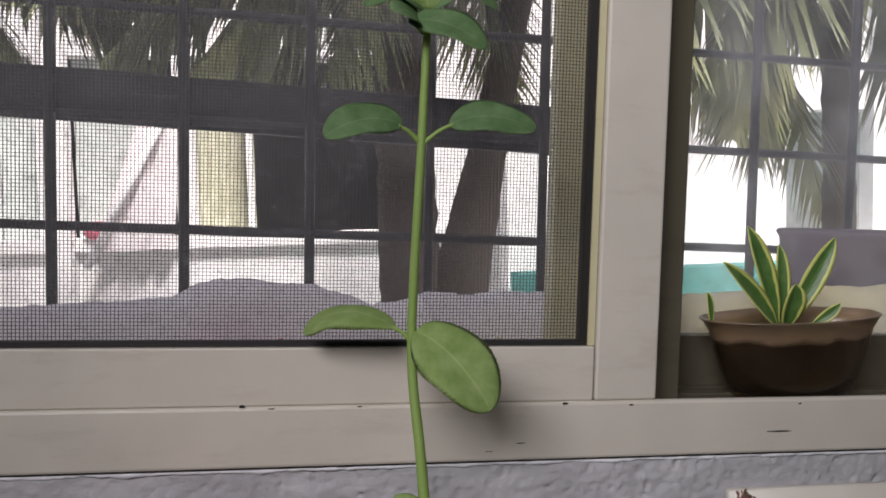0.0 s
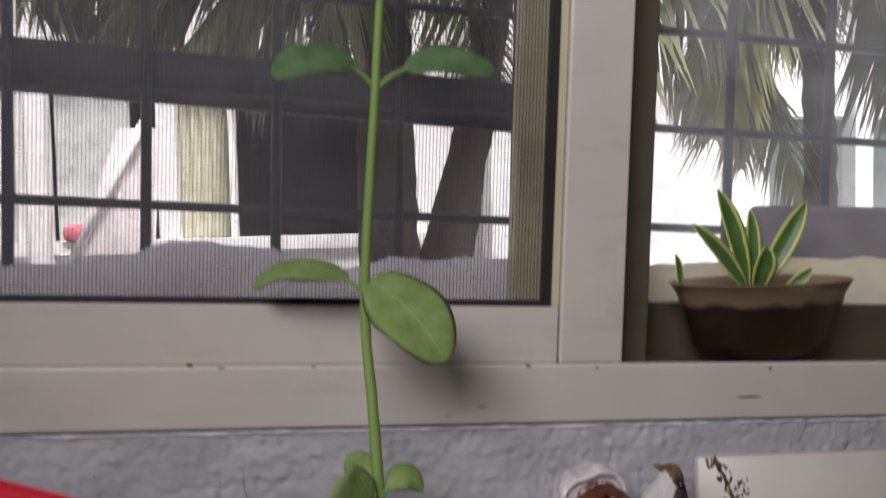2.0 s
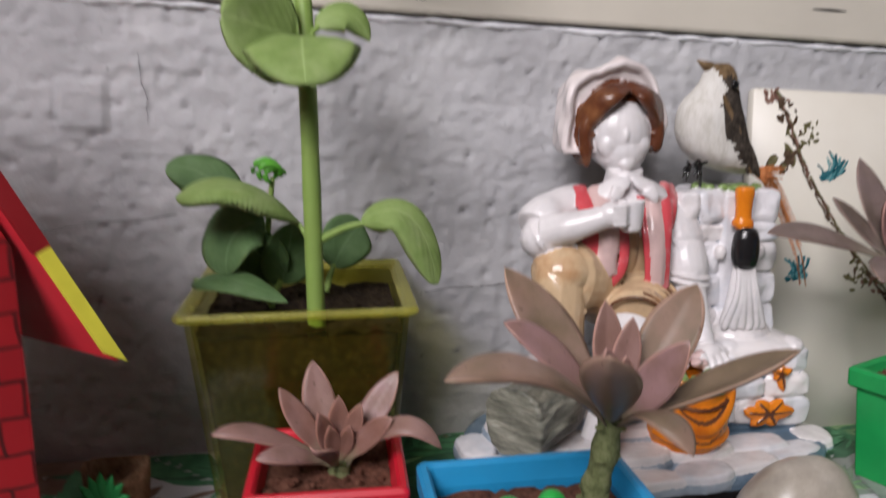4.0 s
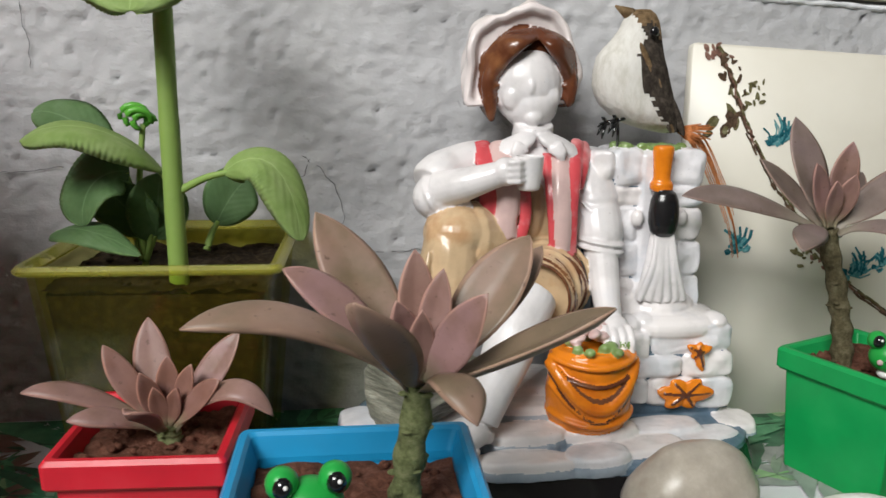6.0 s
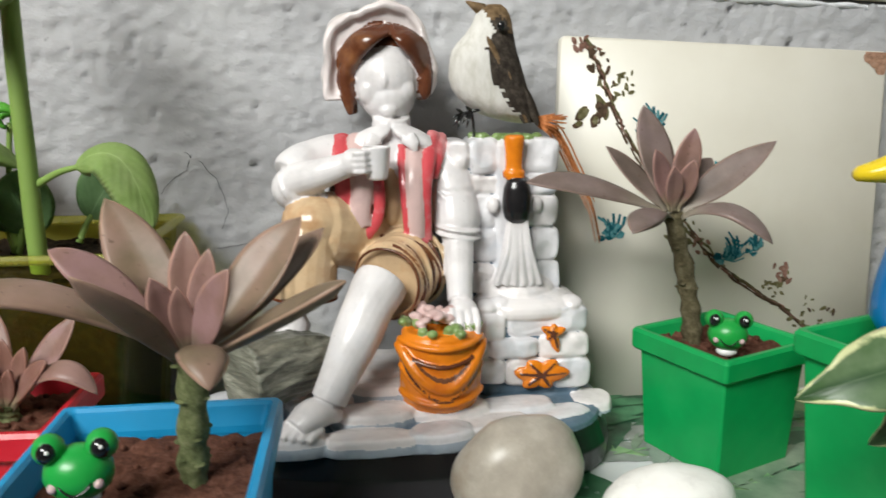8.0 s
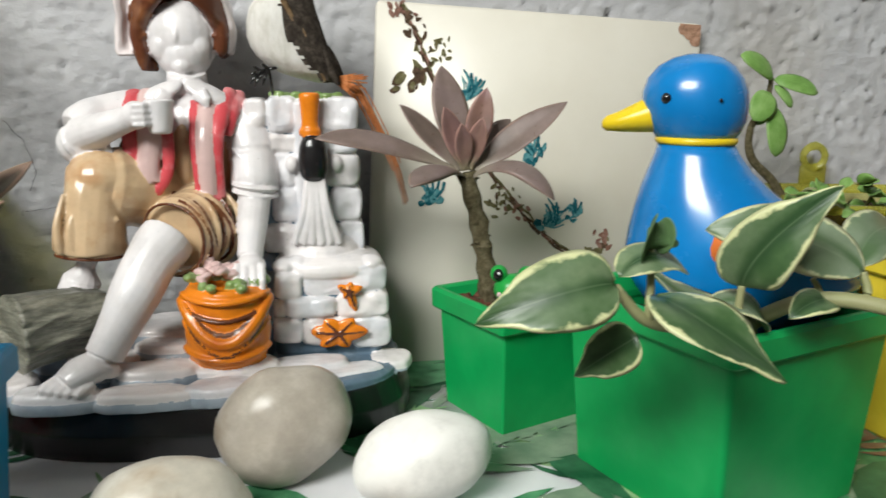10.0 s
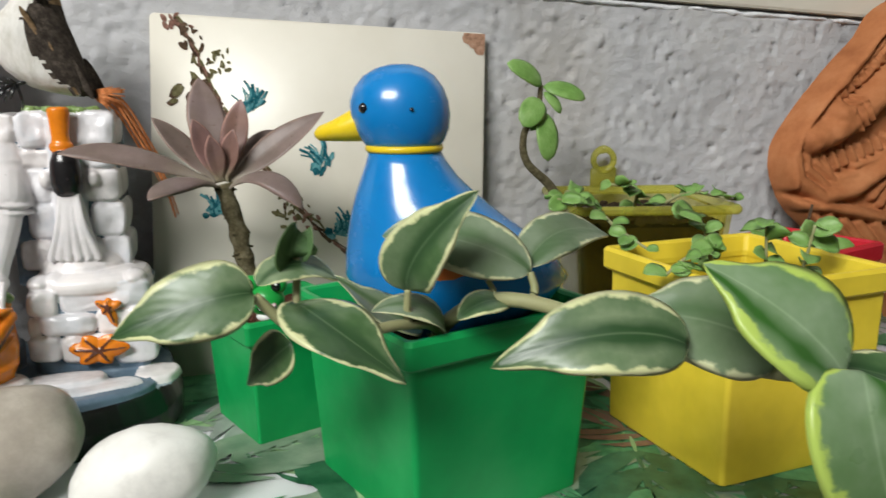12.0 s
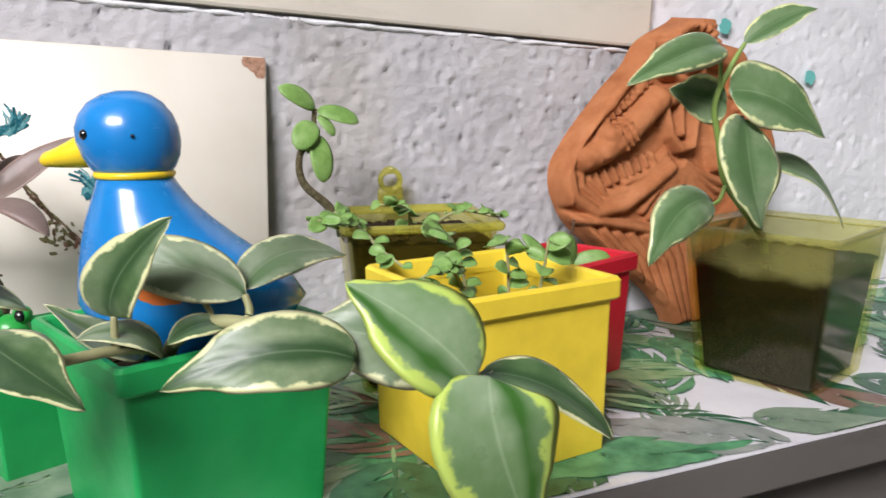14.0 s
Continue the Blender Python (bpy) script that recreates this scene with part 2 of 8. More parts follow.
def clear_plastic(name, tint, milk, share, rough=0.12, line=None, film=0.5):
    """Thin tinted plastic: mostly clear, a share of it milky, a gloss on top."""
    m = Mat(name, milk, 0.35)
    m.color(m.ramp(m.noise(25, 4), [(0.3, tuple(c * 0.8 for c in milk)), (0.65, milk)]))
    clear = m.t.nodes.new("ShaderNodeBsdfTransparent")
    clear.inputs[0].default_value = (*tint, 1)
    gloss = m.t.nodes.new("ShaderNodeBsdfGlossy")
    gloss.inputs["Roughness"].default_value = rough
    face = m.t.nodes.new("ShaderNodeLayerWeight")
    fres = m.t.nodes.new("ShaderNodeMath")
    fres.operation, fres.use_clamp = "MULTIPLY_ADD", True
    m.link(m.math("POWER", face.outputs["Facing"], 3.0), fres.inputs[0])
    fres.inputs[1].default_value, fres.inputs[2].default_value = 0.45, 0.03
    a, c = m.t.nodes.new("ShaderNodeMixShader"), m.t.nodes.new("ShaderNodeMixShader")
    k = m.ramp(m.noise(18, 5), [(0.35, (share * 0.6,) * 3), (0.7, (share * 1.3,) * 3)])
    if line:  # dried soil film above the fill line
        sep = m.t.nodes.new("ShaderNodeSeparateXYZ")
        m.link(m.coords(), sep.inputs[0])
        wav = m.math("ADD", m.math("MULTIPLY", sep.outputs[2], 1 / line), m.math("MULTIPLY", m.math("SUBTRACT", m.noise(45, 5), 0.5), 0.25))
        k = m.mix(m.ramp(wav, [(0.90, (0, 0, 0)), (1.0, (1, 1, 1))]), k, (film, film, film))
    m.link(k, a.inputs[0])
    m.link(clear.outputs[0], a.inputs[1])
    m.link(m.b.outputs[0], a.inputs[2])
    m.link(fres.outputs[0], c.inputs[0])
    m.link(a.outputs[0], c.inputs[1])
    m.link(gloss.outputs[0], c.inputs[2])
    m.link(c.outputs[0], m.t.nodes["Material Output"].inputs[0])
    return m.mat


def dusty_glass(name, dust, specks=0.0, polish=0.03):
    m = Mat(name, (0.8, 0.82, 0.84), 0.6)
    clear = m.t.nodes.new("ShaderNodeBsdfTransparent")
    gloss = m.t.nodes.new("ShaderNodeBsdfGlossy")
    gloss.inputs["Roughness"].default_value = polish
    face = m.t.nodes.new("ShaderNodeLayerWeight")
    fres = m.t.nodes.new("ShaderNodeMath")
    fres.operation, fres.use_clamp = "MULTIPLY_ADD", True
    m.link(m.math("POWER", face.outputs["Facing"], 3.0), fres.inputs[0])
    fres.inputs[1].default_value, fres.inputs[2].default_value = 0.45, 0.0 if specks else 0.03
    a, c = m.t.nodes.new("ShaderNodeMixShader"), m.t.nodes.new("ShaderNodeMixShader")
    k = m.ramp(m.noise(7, 6, 0.65), [(0.35, (dust * 0.4,) * 3), (0.7, (dust * 1.6,) * 3)])
    if specks:
        k = m.math("ADD", k, m.math("MULTIPLY", m.ramp(m.noise(170, 5, 0.7), [(0.55, (0, 0, 0)), (0.72, (1, 1, 1))]), specks), True)
    m.link(k, a.inputs[0])
    m.link(clear.outputs[0], a.inputs[1])
    m.link(m.b.outputs[0], a.inputs[2])
    m.link(fres.outputs[0], c.inputs[0])
    m.link(a.outputs[0], c.inputs[1])
    m.link(gloss.outputs[0], c.inputs[2])
    m.link(c.outputs[0], m.t.nodes["Material Output"].inputs[0])
    return m.mat


DUSTY_GLASS = dusty_glass("dusty_glass", 0.17)
GRIMY_GLASS = dusty_glass("grimy_glass", 0.055, 0.20, 0.4)
CREAM = paint("cream_enamel", (0.655, 0.615, 0.53), (0.36, 0.32, 0.24), 0.55)
CREAM_YELLOW = paint("yellowed_enamel", (0.62, 0.58, 0.36), (0.20, 0.17, 0.09), 0.4)
# dark copy of the cream enamel: recess shade put into the colour, plus grime
CREAM_SHADE = paint("shaded_cream_enamel", (0.105, 0.093, 0.062), (0.045, 0.036, 0.024), 0.6)
PLASTER_GREY = plaster("grey_plaster", (0.36, 0.36, 0.375), (0.47, 0.47, 0.485), (0.57, 0.57, 0.58), (0.33, 0.30, 0.26), 0.5, 0.7)
PLASTER_WHITE = plaster("white_plaster", (0.73, 0.74, 0.77), (0.82, 0.83, 0.86), (0.87, 0.88, 0.91), (0.55, 0.56, 0.58), 0.35, 0.55)
ROOM_WALL = plaster("room_plaster", (0.24, 0.235, 0.225), (0.30, 0.295, 0.28), (0.35, 0.345, 0.33), (0.15, 0.14, 0.13), 0.3, 0.2)
RUBBER = Mat("black_gasket", (0.018, 0.016, 0.015), 0.6).mat
IRON = paint("dark_iron_paint", (0.055, 0.054, 0.060), (0.13, 0.125, 0.13), 0.6, 0.5)
WIRE = Mat("screen_wire", (0.075, 0.068, 0.068), 0.55, Metallic=0.1).mat
GREEN_PLASTIC = plastic("green_plastic", (0.009, 0.325, 0.082), 0.36, 0.15)
RED_PLASTIC = plastic("red_plastic", (0.55, 0.012, 0.028), 0.36, 0.2)
BLUE_PLASTIC = plastic("blue_plastic", (0.012, 0.265, 0.53), 0.36, 0.5)
YELLOW_PLASTIC = plastic("yellow_plastic", (0.80, 0.61, 0.045), 0.40, 0.15)
OLIVE_CLEAR = clear_plastic("olive_clear_plastic", (0.96, 0.94, 0.60), (0.46, 0.44, 0.13), 0.022)
YELLOW_CLEAR = clear_plastic("yellow_clear_plastic", (0.97, 0.96, 0.70), (0.46, 0.45, 0.17), 0.005, 0.12, 0.075, 0.24)
OLIVE_RIM = clear_plastic("olive_rim_plastic", (0.95, 0.93, 0.45), (0.60, 0.58, 0.11), 0.38)
BOWL_CLEAR = clear_plastic("brown_clear_plastic", (0.76, 0.66, 0.54), (0.36, 0.25, 0.15), 0.05, 0.3, 0.043)
SOIL_RED = soil_mat("red_soil", (0.15, 0.062, 0.040), (0.27, 0.13, 0.09))
SOIL_DARK = soil_mat("dark_soil", (0.038, 0.026, 0.016), (0.11, 0.078, 0.042))
SOIL_BLACK = soil_mat("black_soil", (0.011, 0.009, 0.007), (0.040, 0.031, 0.022))
DUCK_BLUE = Mat("blue_gloss_paint", (0.008, 0.17, 0.54), 0.22, Coat_Weight=0.3, Coat_Roughness=0.1)
DUCK_BLUE.color(DUCK_BLUE.ramp(DUCK_BLUE.noise(50, 4), [(0.3, (0.004, 0.165, 0.47)), (0.65, (0.006, 0.20, 0.54))])).bump(DUCK_BLUE.noise(150, 3), 0.05, 0.0008)
DUCK_BLUE.rough(DUCK_BLUE.noise(80, 5), 0.16, 0.34)
DUCK_BLUE = DUCK_BLUE.mat
DUCK_YELLOW = plastic("yellow_gloss_paint", (0.80, 0.58, 0.02), 0.25, 0.1)
DUCK_ORANGE = plastic("orange_gloss_paint", (0.66, 0.17, 0.035), 0.28, 0.1)
BLACK_GLOSS = Mat("black_gloss", (0.008, 0.008, 0.009), 0.12, Coat_Weight=0.4).mat
FROG_GREEN = plastic("frog_green", (0.02, 0.33, 0.055), 0.28, 0.05)
WHITE_GLOSS = Mat("white_gloss", (0.8, 0.8, 0.78), 0.2).mat
CHEEK = Mat("pale_pink_paint", (0.55, 0.40, 0.40), 0.5).mat
GLAZE_WHITE = glaze("white_glaze", (0.75, 0.72, 0.725), (0.66, 0.655, 0.685), 0.32)
GLAZE_STONE = glaze("stone_glaze", (0.78, 0.765, 0.79), (0.52, 0.57, 0.63))
GLAZE_STONE_PINK = glaze("pink_stone_glaze", (0.81, 0.77, 0.765), (0.70, 0.69, 0.72))
GLAZE_RED = glaze("red_glaze", (0.60, 0.075, 0.09), (0.70, 0.40, 0.40))
GLAZE_TAN = glaze("tan_glaze", (0.61, 0.44, 0.27), (0.44, 0.22, 0.09))
GLAZE_BROWN = glaze("brown_glaze", (0.115, 0.036, 0.016), (0.27, 0.115, 0.045))
GLAZE_ORANGE = glaze("orange_glaze", (0.78, 0.225, 0.012), (0.50, 0.095, 0.008))
GLAZE_BLACK = glaze("black_glaze", (0.012, 0.011, 0.012))
GLAZE_GREEN = glaze("green_glaze", (0.22, 0.33, 0.11), (0.40, 0.45, 0.28))
GLAZE_LOG = Mat("grey_log_glaze", (0.22, 0.215, 0.18), 0.35)
GLAZE_LOG.color(GLAZE_LOG.ramp(GLAZE_LOG.noise(70, 6, 0.7, (0.5, 0.5, 2.2)), [(0.32, (0.040, 0.042, 0.034)), (0.48, (0.17, 0.17, 0.135)), (0.62, (0.30, 0.295, 0.24)), (0.75, (0.50, 0.485, 0.42))]))
GLAZE_LOG = GLAZE_LOG.bump(GLAZE_LOG.noise(110, 5, 0.6, (0.5, 0.5, 2.0)), 0.8, 0.003).mat
GLAZE_HAT = glaze("cap_glaze", (0.76, 0.69, 0.68), (0.64, 0.54, 0.55))
GLAZE_MORTAR = glaze("blue_grey_glaze", (0.12, 0.18, 0.245), (0.26, 0.33, 0.40))
GLAZE_BLUE = glaze("pale_blue_glaze", (0.40, 0.46, 0.53), (0.16, 0.23, 0.31))
GLAZE_PINK = glaze("pink_glaze", (0.62, 0.44, 0.42))
TILE_FACE = Mat("tile_glaze", (0.68, 0.65, 0.57), 0.35, Specular_IOR_Level=0.5)
TILE_FACE.color(TILE_FACE.ramp(TILE_FACE.noise(14, 6), [(0.3, (0.64, 0.605, 0.52)), (0.65, (0.71, 0.68, 0.60))])).bump(TILE_FACE.noise(120, 4), 0.08, 0.0008)
TILE_FACE = TILE_FACE.mat
TILE_BODY = soil_mat("tile_biscuit", (0.52, 0.30, 0.20), (0.62, 0.42, 0.32))
PAINT_BROWN = soil_mat("brown_brush_paint", (0.13, 0.085, 0.055), (0.24, 0.15, 0.10))
PAINT_OLIVE = soil_mat("olive_brush_paint", (0.20, 0.18, 0.085), (0.40, 0.38, 0.24))
PAINT_TEAL = soil_mat("teal_brush_paint", (0.02, 0.15, 0.19), (0.10, 0.32, 0.36))
PAINT_TEAL_LIGHT = soil_mat("light_teal_brush_paint", (0.12, 0.38, 0.42), (0.34, 0.54, 0.56))
PAINT_ROSE = soil_mat("rosy_brush_paint", (0.32, 0.17, 0.13), (0.50, 0.33, 0.27))
TERRACOTTA = Mat("terracotta", (0.40, 0.155, 0.065), 0.75, Specular_IOR_Level=0.2)
TERRACOTTA.color(TERRACOTTA.ramp(TERRACOTTA.noise(40, 6, 0.65), [(0.25, (0.29, 0.098, 0.036)), (0.5, (0.42, 0.158, 0.062)), (0.8, (0.52, 0.225, 0.10))]))
TERRACOTTA.bump(TERRACOTTA.noise(140, 5), 0.45, 0.0015)
TERRACOTTA = TERRACOTTA.mat


def stone_mat(name, a, b, vein, rough):
    m = Mat(name, a, rough, Specular_IOR_Level=0.4)
    base = m.ramp(m.noise(45, 7, 0.65), [(0.3, tuple(c * 0.75 for c in a)), (0.5, a), (0.75, b)])
    k = m.ramp(m.noise(17, 5, 0.6), [(0.62, (0, 0, 0)), (0.74, (1, 1, 1))])
    m.color(m.mix(m.math("MULTIPLY", k, 0.7), base, vein))
    m.bump(m.noise(240, 5), 0.22, 0.0008)
    return m.mat


STONE_GREY = stone_mat("grey_quartz", (0.42, 0.375, 0.315), (0.60, 0.56, 0.49), (0.24, 0.17, 0.10), 0.28)
STONE_WHITE = stone_mat("white_marble", (0.80, 0.79, 0.75), (0.85, 0.85, 0.82), (0.66, 0.64, 0.58), 0.42)
STONE_CREAM = stone_mat("cream_pebble", (0.55, 0.51, 0.43), (0.68, 0.65, 0.58), (0.30, 0.18, 0.08), 0.35)
STONE_BROWN = stone_mat("brown_pebble", (0.34, 0.25, 0.20), (0.42, 0.33, 0.27), (0.22, 0.15, 0.11), 0.4)

PEPEROMIA = leafy("variegated_leaf", [(0.32, (0.028, 0.070, 0.024)), (0.46, (0.060, 0.118, 0.044)), (0.58, (0.120, 0.182, 0.092)), (0.72, (0.22, 0.28, 0.165))],
                  (0.60, 0.62, 0.34), 0.150, 0.30, 0.14, 30, (0.028, 0.070, 0.024), 0.06, 0.0, 0.05, 0.75)
PEPEROMIA_PALE = leafy("grey_variegated_leaf", [(0.28, (0.075, 0.135, 0.060)), (0.45, (0.135, 0.195, 0.105)), (0.60, (0.205, 0.265, 0.175)), (0.76, (0.30, 0.36, 0.25))],
                       (0.58, 0.60, 0.36), 0.120, 0.32, 0.12, 26, (0.085, 0.150, 0.065), 0.06, 0.0, 0.05, 0.80, 0.62)
PEPEROMIA_FRESH = leafy("fresh_variegated_leaf", [(0.28, (0.060, 0.130, 0.045)), (0.45, (0.115, 0.200, 0.085)), (0.60, (0.175, 0.260, 0.135)), (0.76, (0.27, 0.35, 0.21))],
                        (0.62, 0.66, 0.34), 0.130, 0.30, 0.14, 28, (0.075, 0.150, 0.055), 0.08, 0.0, 0.05, 0.60, 0.58)
PEPEROMIA_LIGHT = leafy("young_variegated_leaf", [(0.28, (0.070, 0.165, 0.045)), (0.46, (0.13, 0.225, 0.095)), (0.60, (0.21, 0.30, 0.175)), (0.76, (0.33, 0.41, 0.28))],
                        (0.40, 0.53, 0.11), 0.22, 0.28, 0.16, 24, (0.036, 0.115, 0.020), 0.06, 0.0, 0.05, 0.75, 0.30)
GHOST = leafy("ghost_succulent_leaf", [(0.28, (0.100, 0.078, 0.048)), (0.44, (0.160, 0.116, 0.074)), (0.56, (0.230, 0.150, 0.108)), (0.72, (0.325, 0.212, 0.165))],
              (0.380, 0.245, 0.180), 0.09, 0.38, 0.0, 26, None, 0.05, 0.75, 0.0, 0.3, 0.5, 0.40, (0.245, 0.190, 0.140), (0.262, 0.172, 0.140))
GHOST_PINK = leafy("pink_succulent_leaf", [(0.28, (0.130, 0.076, 0.058)), (0.5, (0.215, 0.122, 0.098)), (0.72, (0.320, 0.200, 0.172))],
                   (0.400, 0.225, 0.180), 0.09, 0.38, 0.0, 30, None, 0.05, 0.6, 0.0, 0.3, 0.5, 0.40, (0.270, 0.245, 0.160), (0.325, 0.195, 0.200))
GHOST_RED = leafy("reddish_succulent_leaf", [(0.28, (0.120, 0.058, 0.042)), (0.5, (0.200, 0.098, 0.074)), (0.72, (0.300, 0.165, 0.132))],
                  (0.360, 0.175, 0.130), 0.09, 0.38, 0.0, 30, None, 0.05, 0.5, 0.0, 0.3, 0.5, 0.40, (0.240, 0.215, 0.130), (0.270, 0.160, 0.145))
GHOST_GREY = leafy("grey_succulent_leaf", [(0.28, (0.095, 0.072, 0.058)), (0.5, (0.165, 0.122, 0.104)), (0.72, (0.27, 0.200, 0.185))],
                   (0.30, 0.205, 0.170), 0.09, 0.38, 0.0, 30, None, 0.04, 0.65, 0.0, 0.3, 0.5, 0.40, (0.25, 0.22, 0.17), (0.205, 0.152, 0.150))
SHOOT = leafy("bright_shoot", [(0.3, (0.06, 0.26, 0.025)), (0.5, (0.10, 0.36, 0.04)), (0.75, (0.18, 0.46, 0.08))], (0.1, 0.36, 0.04), 0.01, 0.3, 0.0, 90, None, 0.1)
OREGANO = leafy("fleshy_green_leaf", [(0.3, (0.15, 0.235, 0.060)), (0.5, (0.205, 0.295, 0.092)), (0.75, (0.28, 0.365, 0.15))],
                (0.24, 0.33, 0.12), 0.05, 0.66, 0.25, 60, None, 0.12, 0.0, 0.16, 0.32, 0.5, 0.25)
# darker copy of the fleshy green leaf, with the shade put into its colour
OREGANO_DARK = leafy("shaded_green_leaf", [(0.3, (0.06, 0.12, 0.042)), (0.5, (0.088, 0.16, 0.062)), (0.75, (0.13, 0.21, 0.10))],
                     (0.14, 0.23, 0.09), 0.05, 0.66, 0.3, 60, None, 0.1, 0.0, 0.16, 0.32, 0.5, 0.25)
SEDUM = leafy("small_bright_leaf", [(0.3, (0.095, 0.210, 0.042)), (0.5, (0.165, 0.310, 0.075)), (0.75, (0.27, 0.42, 0.15))],
              (0.22, 0.36, 0.11), 0.10, 0.4, 0.1, 90, None, 0.1)
STRIPED = leafy("yellow_edged_leaf", [(0.3, (0.05, 0.13, 0.03)), (0.5, (0.08, 0.17, 0.04)), (0.75, (0.13, 0.24, 0.07))],
                (0.58, 0.62, 0.17), 0.34, 0.35, 0.2, 70, None, 0.08)
STEM_GREEN = leafy("green_stem", [(0.3, (0.15, 0.25, 0.05)), (0.5, (0.21, 0.32, 0.075)), (0.75, (0.27, 0.38, 0.12))], (0.21, 0.32, 0.075), 0.01, 0.5, 0.0, 90, None, 0.1)
STEM_PALE = leafy("pale_stem", [(0.3, (0.22, 0.24, 0.10)), (0.5, (0.30, 0.32, 0.15)), (0.75, (0.40, 0.36, 0.22))], (0.3, 0.3, 0.15), 0.01, 0.5, 0.0, 90)
BARK = soil_mat("succulent_bark", (0.13, 0.11, 0.06), (0.25, 0.22, 0.14))
BARK_GREEN = soil_mat("green_bark", (0.20, 0.23, 0.10), (0.36, 0.37, 0.20))

# ---- the back wall and its window (their lines run a little off the shelf's level) ----
EDGE = 0.254


def wall_sheet(x0, x1, z0, z1, y, amp, step, seed):
    s = Shape()
    nx, nz = int((x1 - x0) / step), int((z1 - z0) / step)
    rows = []
    for j in range(nz + 1):
        row = []
        for i in range(nx + 1):
            x, z = x0 + (x1 - x0) * i / nx, z0 + (z1 - z0) * j / nz
            right = min(1, max(0, (x - 0.15) / 0.25))
            d = amp * (0.50 - 0.15 * right) * noise.noise(Vector((x * 14, z * 30, seed))) + amp * 0.26 * (1 - 0.5 * right) * noise.noise(Vector((x * 60, z * 105, seed + 3)))
            d += amp * (0.29 - 0.07 * right) * noise.noise(Vector((x * 165, z * 185, seed + 5))) + amp * 0.10 * noise.noise(Vector((x * 330, z * 350, seed + 7)))
            d -= amp * (1.1 + 0.2 * right) * max(0, noise.noise(Vector((x * 120, z * 135, seed + 9))) - 0.34)
            d += amp * 3.0 * max(0, noise.noise(Vector((x * 200, z * 210, seed + 12))) - 0.40)
            if -0.273 < x < -0.249 and 0.184 < z < 0.209:
                d = d * 0.3 - 0.0022  # raised square patch
            elif -0.2765 < x < -0.2455 and 0.1805 < z < 0.2125:
                d += 0.0014
            row.append((x, y + d, z))
        rows.append(row)
    s.grid(rows)
    s.box((x0, y + 0.008, z0), (x1, y + 0.14, z1))
    return s


solo("wall_back", wall_sheet(-1.1, 0.616, -0.06, EDGE - 0.001, 0.0, 0.0039, 0.0022, 1), PLASTER_GREY, "rough grey plastered wall below the window", "wall", "structure", m=LEVEL)
solo("wall_white", wall_sheet(0.616, 1.5, -0.06, 0.75, 0.003, 0.0029, 0.0026, 5), PLASTER_WHITE, "rough white plastered wall beside the window", "wall", "structure", m=LEVEL)
lower = Shape().box((-2.55, 0.004, -0.9), (1.9, 0.15, -0.0605))
lower.box((1.5, 0.004, -0.06), (1.9, 0.15, 1.9)).box((-2.55, 0.004, -0.06), (-1.1, 0.15, 1.9)).box((-1.1, 0.004, 1.25), (1.5, 0.15, 1.9)).box((0.616, 0.004, 0.7505), (1.5, 0.15, 1.2495))
solo("wall_surround", lower, ROOM_WALL, "plain plastered wall round the window", "wall", "structure", m=LEVEL, smooth=False)
ridge = Shape()
rows = [[], [], [], [], []]
for i in range(620):
    x = -1.05 + 1.660 * i / 619
    w = 0.0034 + 0.0022 * noise.noise(Vector((x * 33, 0, 0))) + 0.0012 * noise.noise(Vector((x * 170, 4, 0)))
    d = 0.0016 + 0.0012 * noise.noise(Vector((x * 85, 7, 0)))
    for k, (f, q) in enumerate(((0.0, 0.0), (0.0, 1.0), (0.45, 1.1), (0.8, 0.7), (1.0, -0.5))):
        rows[k].append((x, -d * q - 0.0004 * noise.noise(Vector((x * 300, k, 1))), EDGE - 0.0013 - w * f))
ridge.grid(rows)
solo("trim_mortar", ridge, PLASTER_WHITE, "ragged white mortar line under the window frame", "trim", "structure", m=LEVEL)
solo("trim_joint", Shape().box((-1.1, -0.0022, EDGE - 0.0013), (0.614, 0.004, EDGE - 0.0001)), RUBBER, "thin dark joint under the window frame", "trim", "structure", m=LEVEL, smooth=False)
cracks = Shape()
for pts in ([(-0.233, 0.225), (-0.232, 0.213), (-0.2285, 0.198), (-0.229, 0.188)], [(-0.294, 0.128), (-0.276, 0.130), (-0.258, 0.134), (-0.235, 0.1355), (-0.212, 0.140)],
            [(-0.075, 0.097), (-0.060, 0.0995), (-0.034, 0.101), (-0.015, 0.104)], [(-0.092, 0.151), (-0.083, 0.146), (-0.074, 0.136), (-0.068, 0.119), (-0.072, 0.106)],
            [(-0.088, 0.150), (-0.091, 0.141), (-0.099, 0.135), (-0.106, 0.126)]):
    line = []
    for (x0, z0), (x1, z1) in zip(pts, pts[1:]):
        for k in range(8):
            x, z = x0 + (x1 - x0) * k / 8, z0 + (z1 - z0) * k / 8
            line.append((x + 0.0012 * noise.noise(Vector((x * 260, z * 260, 2))), -0.0012, z + 0.0012 * noise.noise(Vector((x * 260, 9, z * 260)))))
    cracks.tube(line, [0.00014 + 0.00012 * noise.noise(Vector((k * 0.8, 0, 0))) for k in range(len(line))], 0, 5)
solo("trim_cracks", cracks, RUBBER, "hairline cracks in the plaster", "crack", "structure", m=LEVEL)

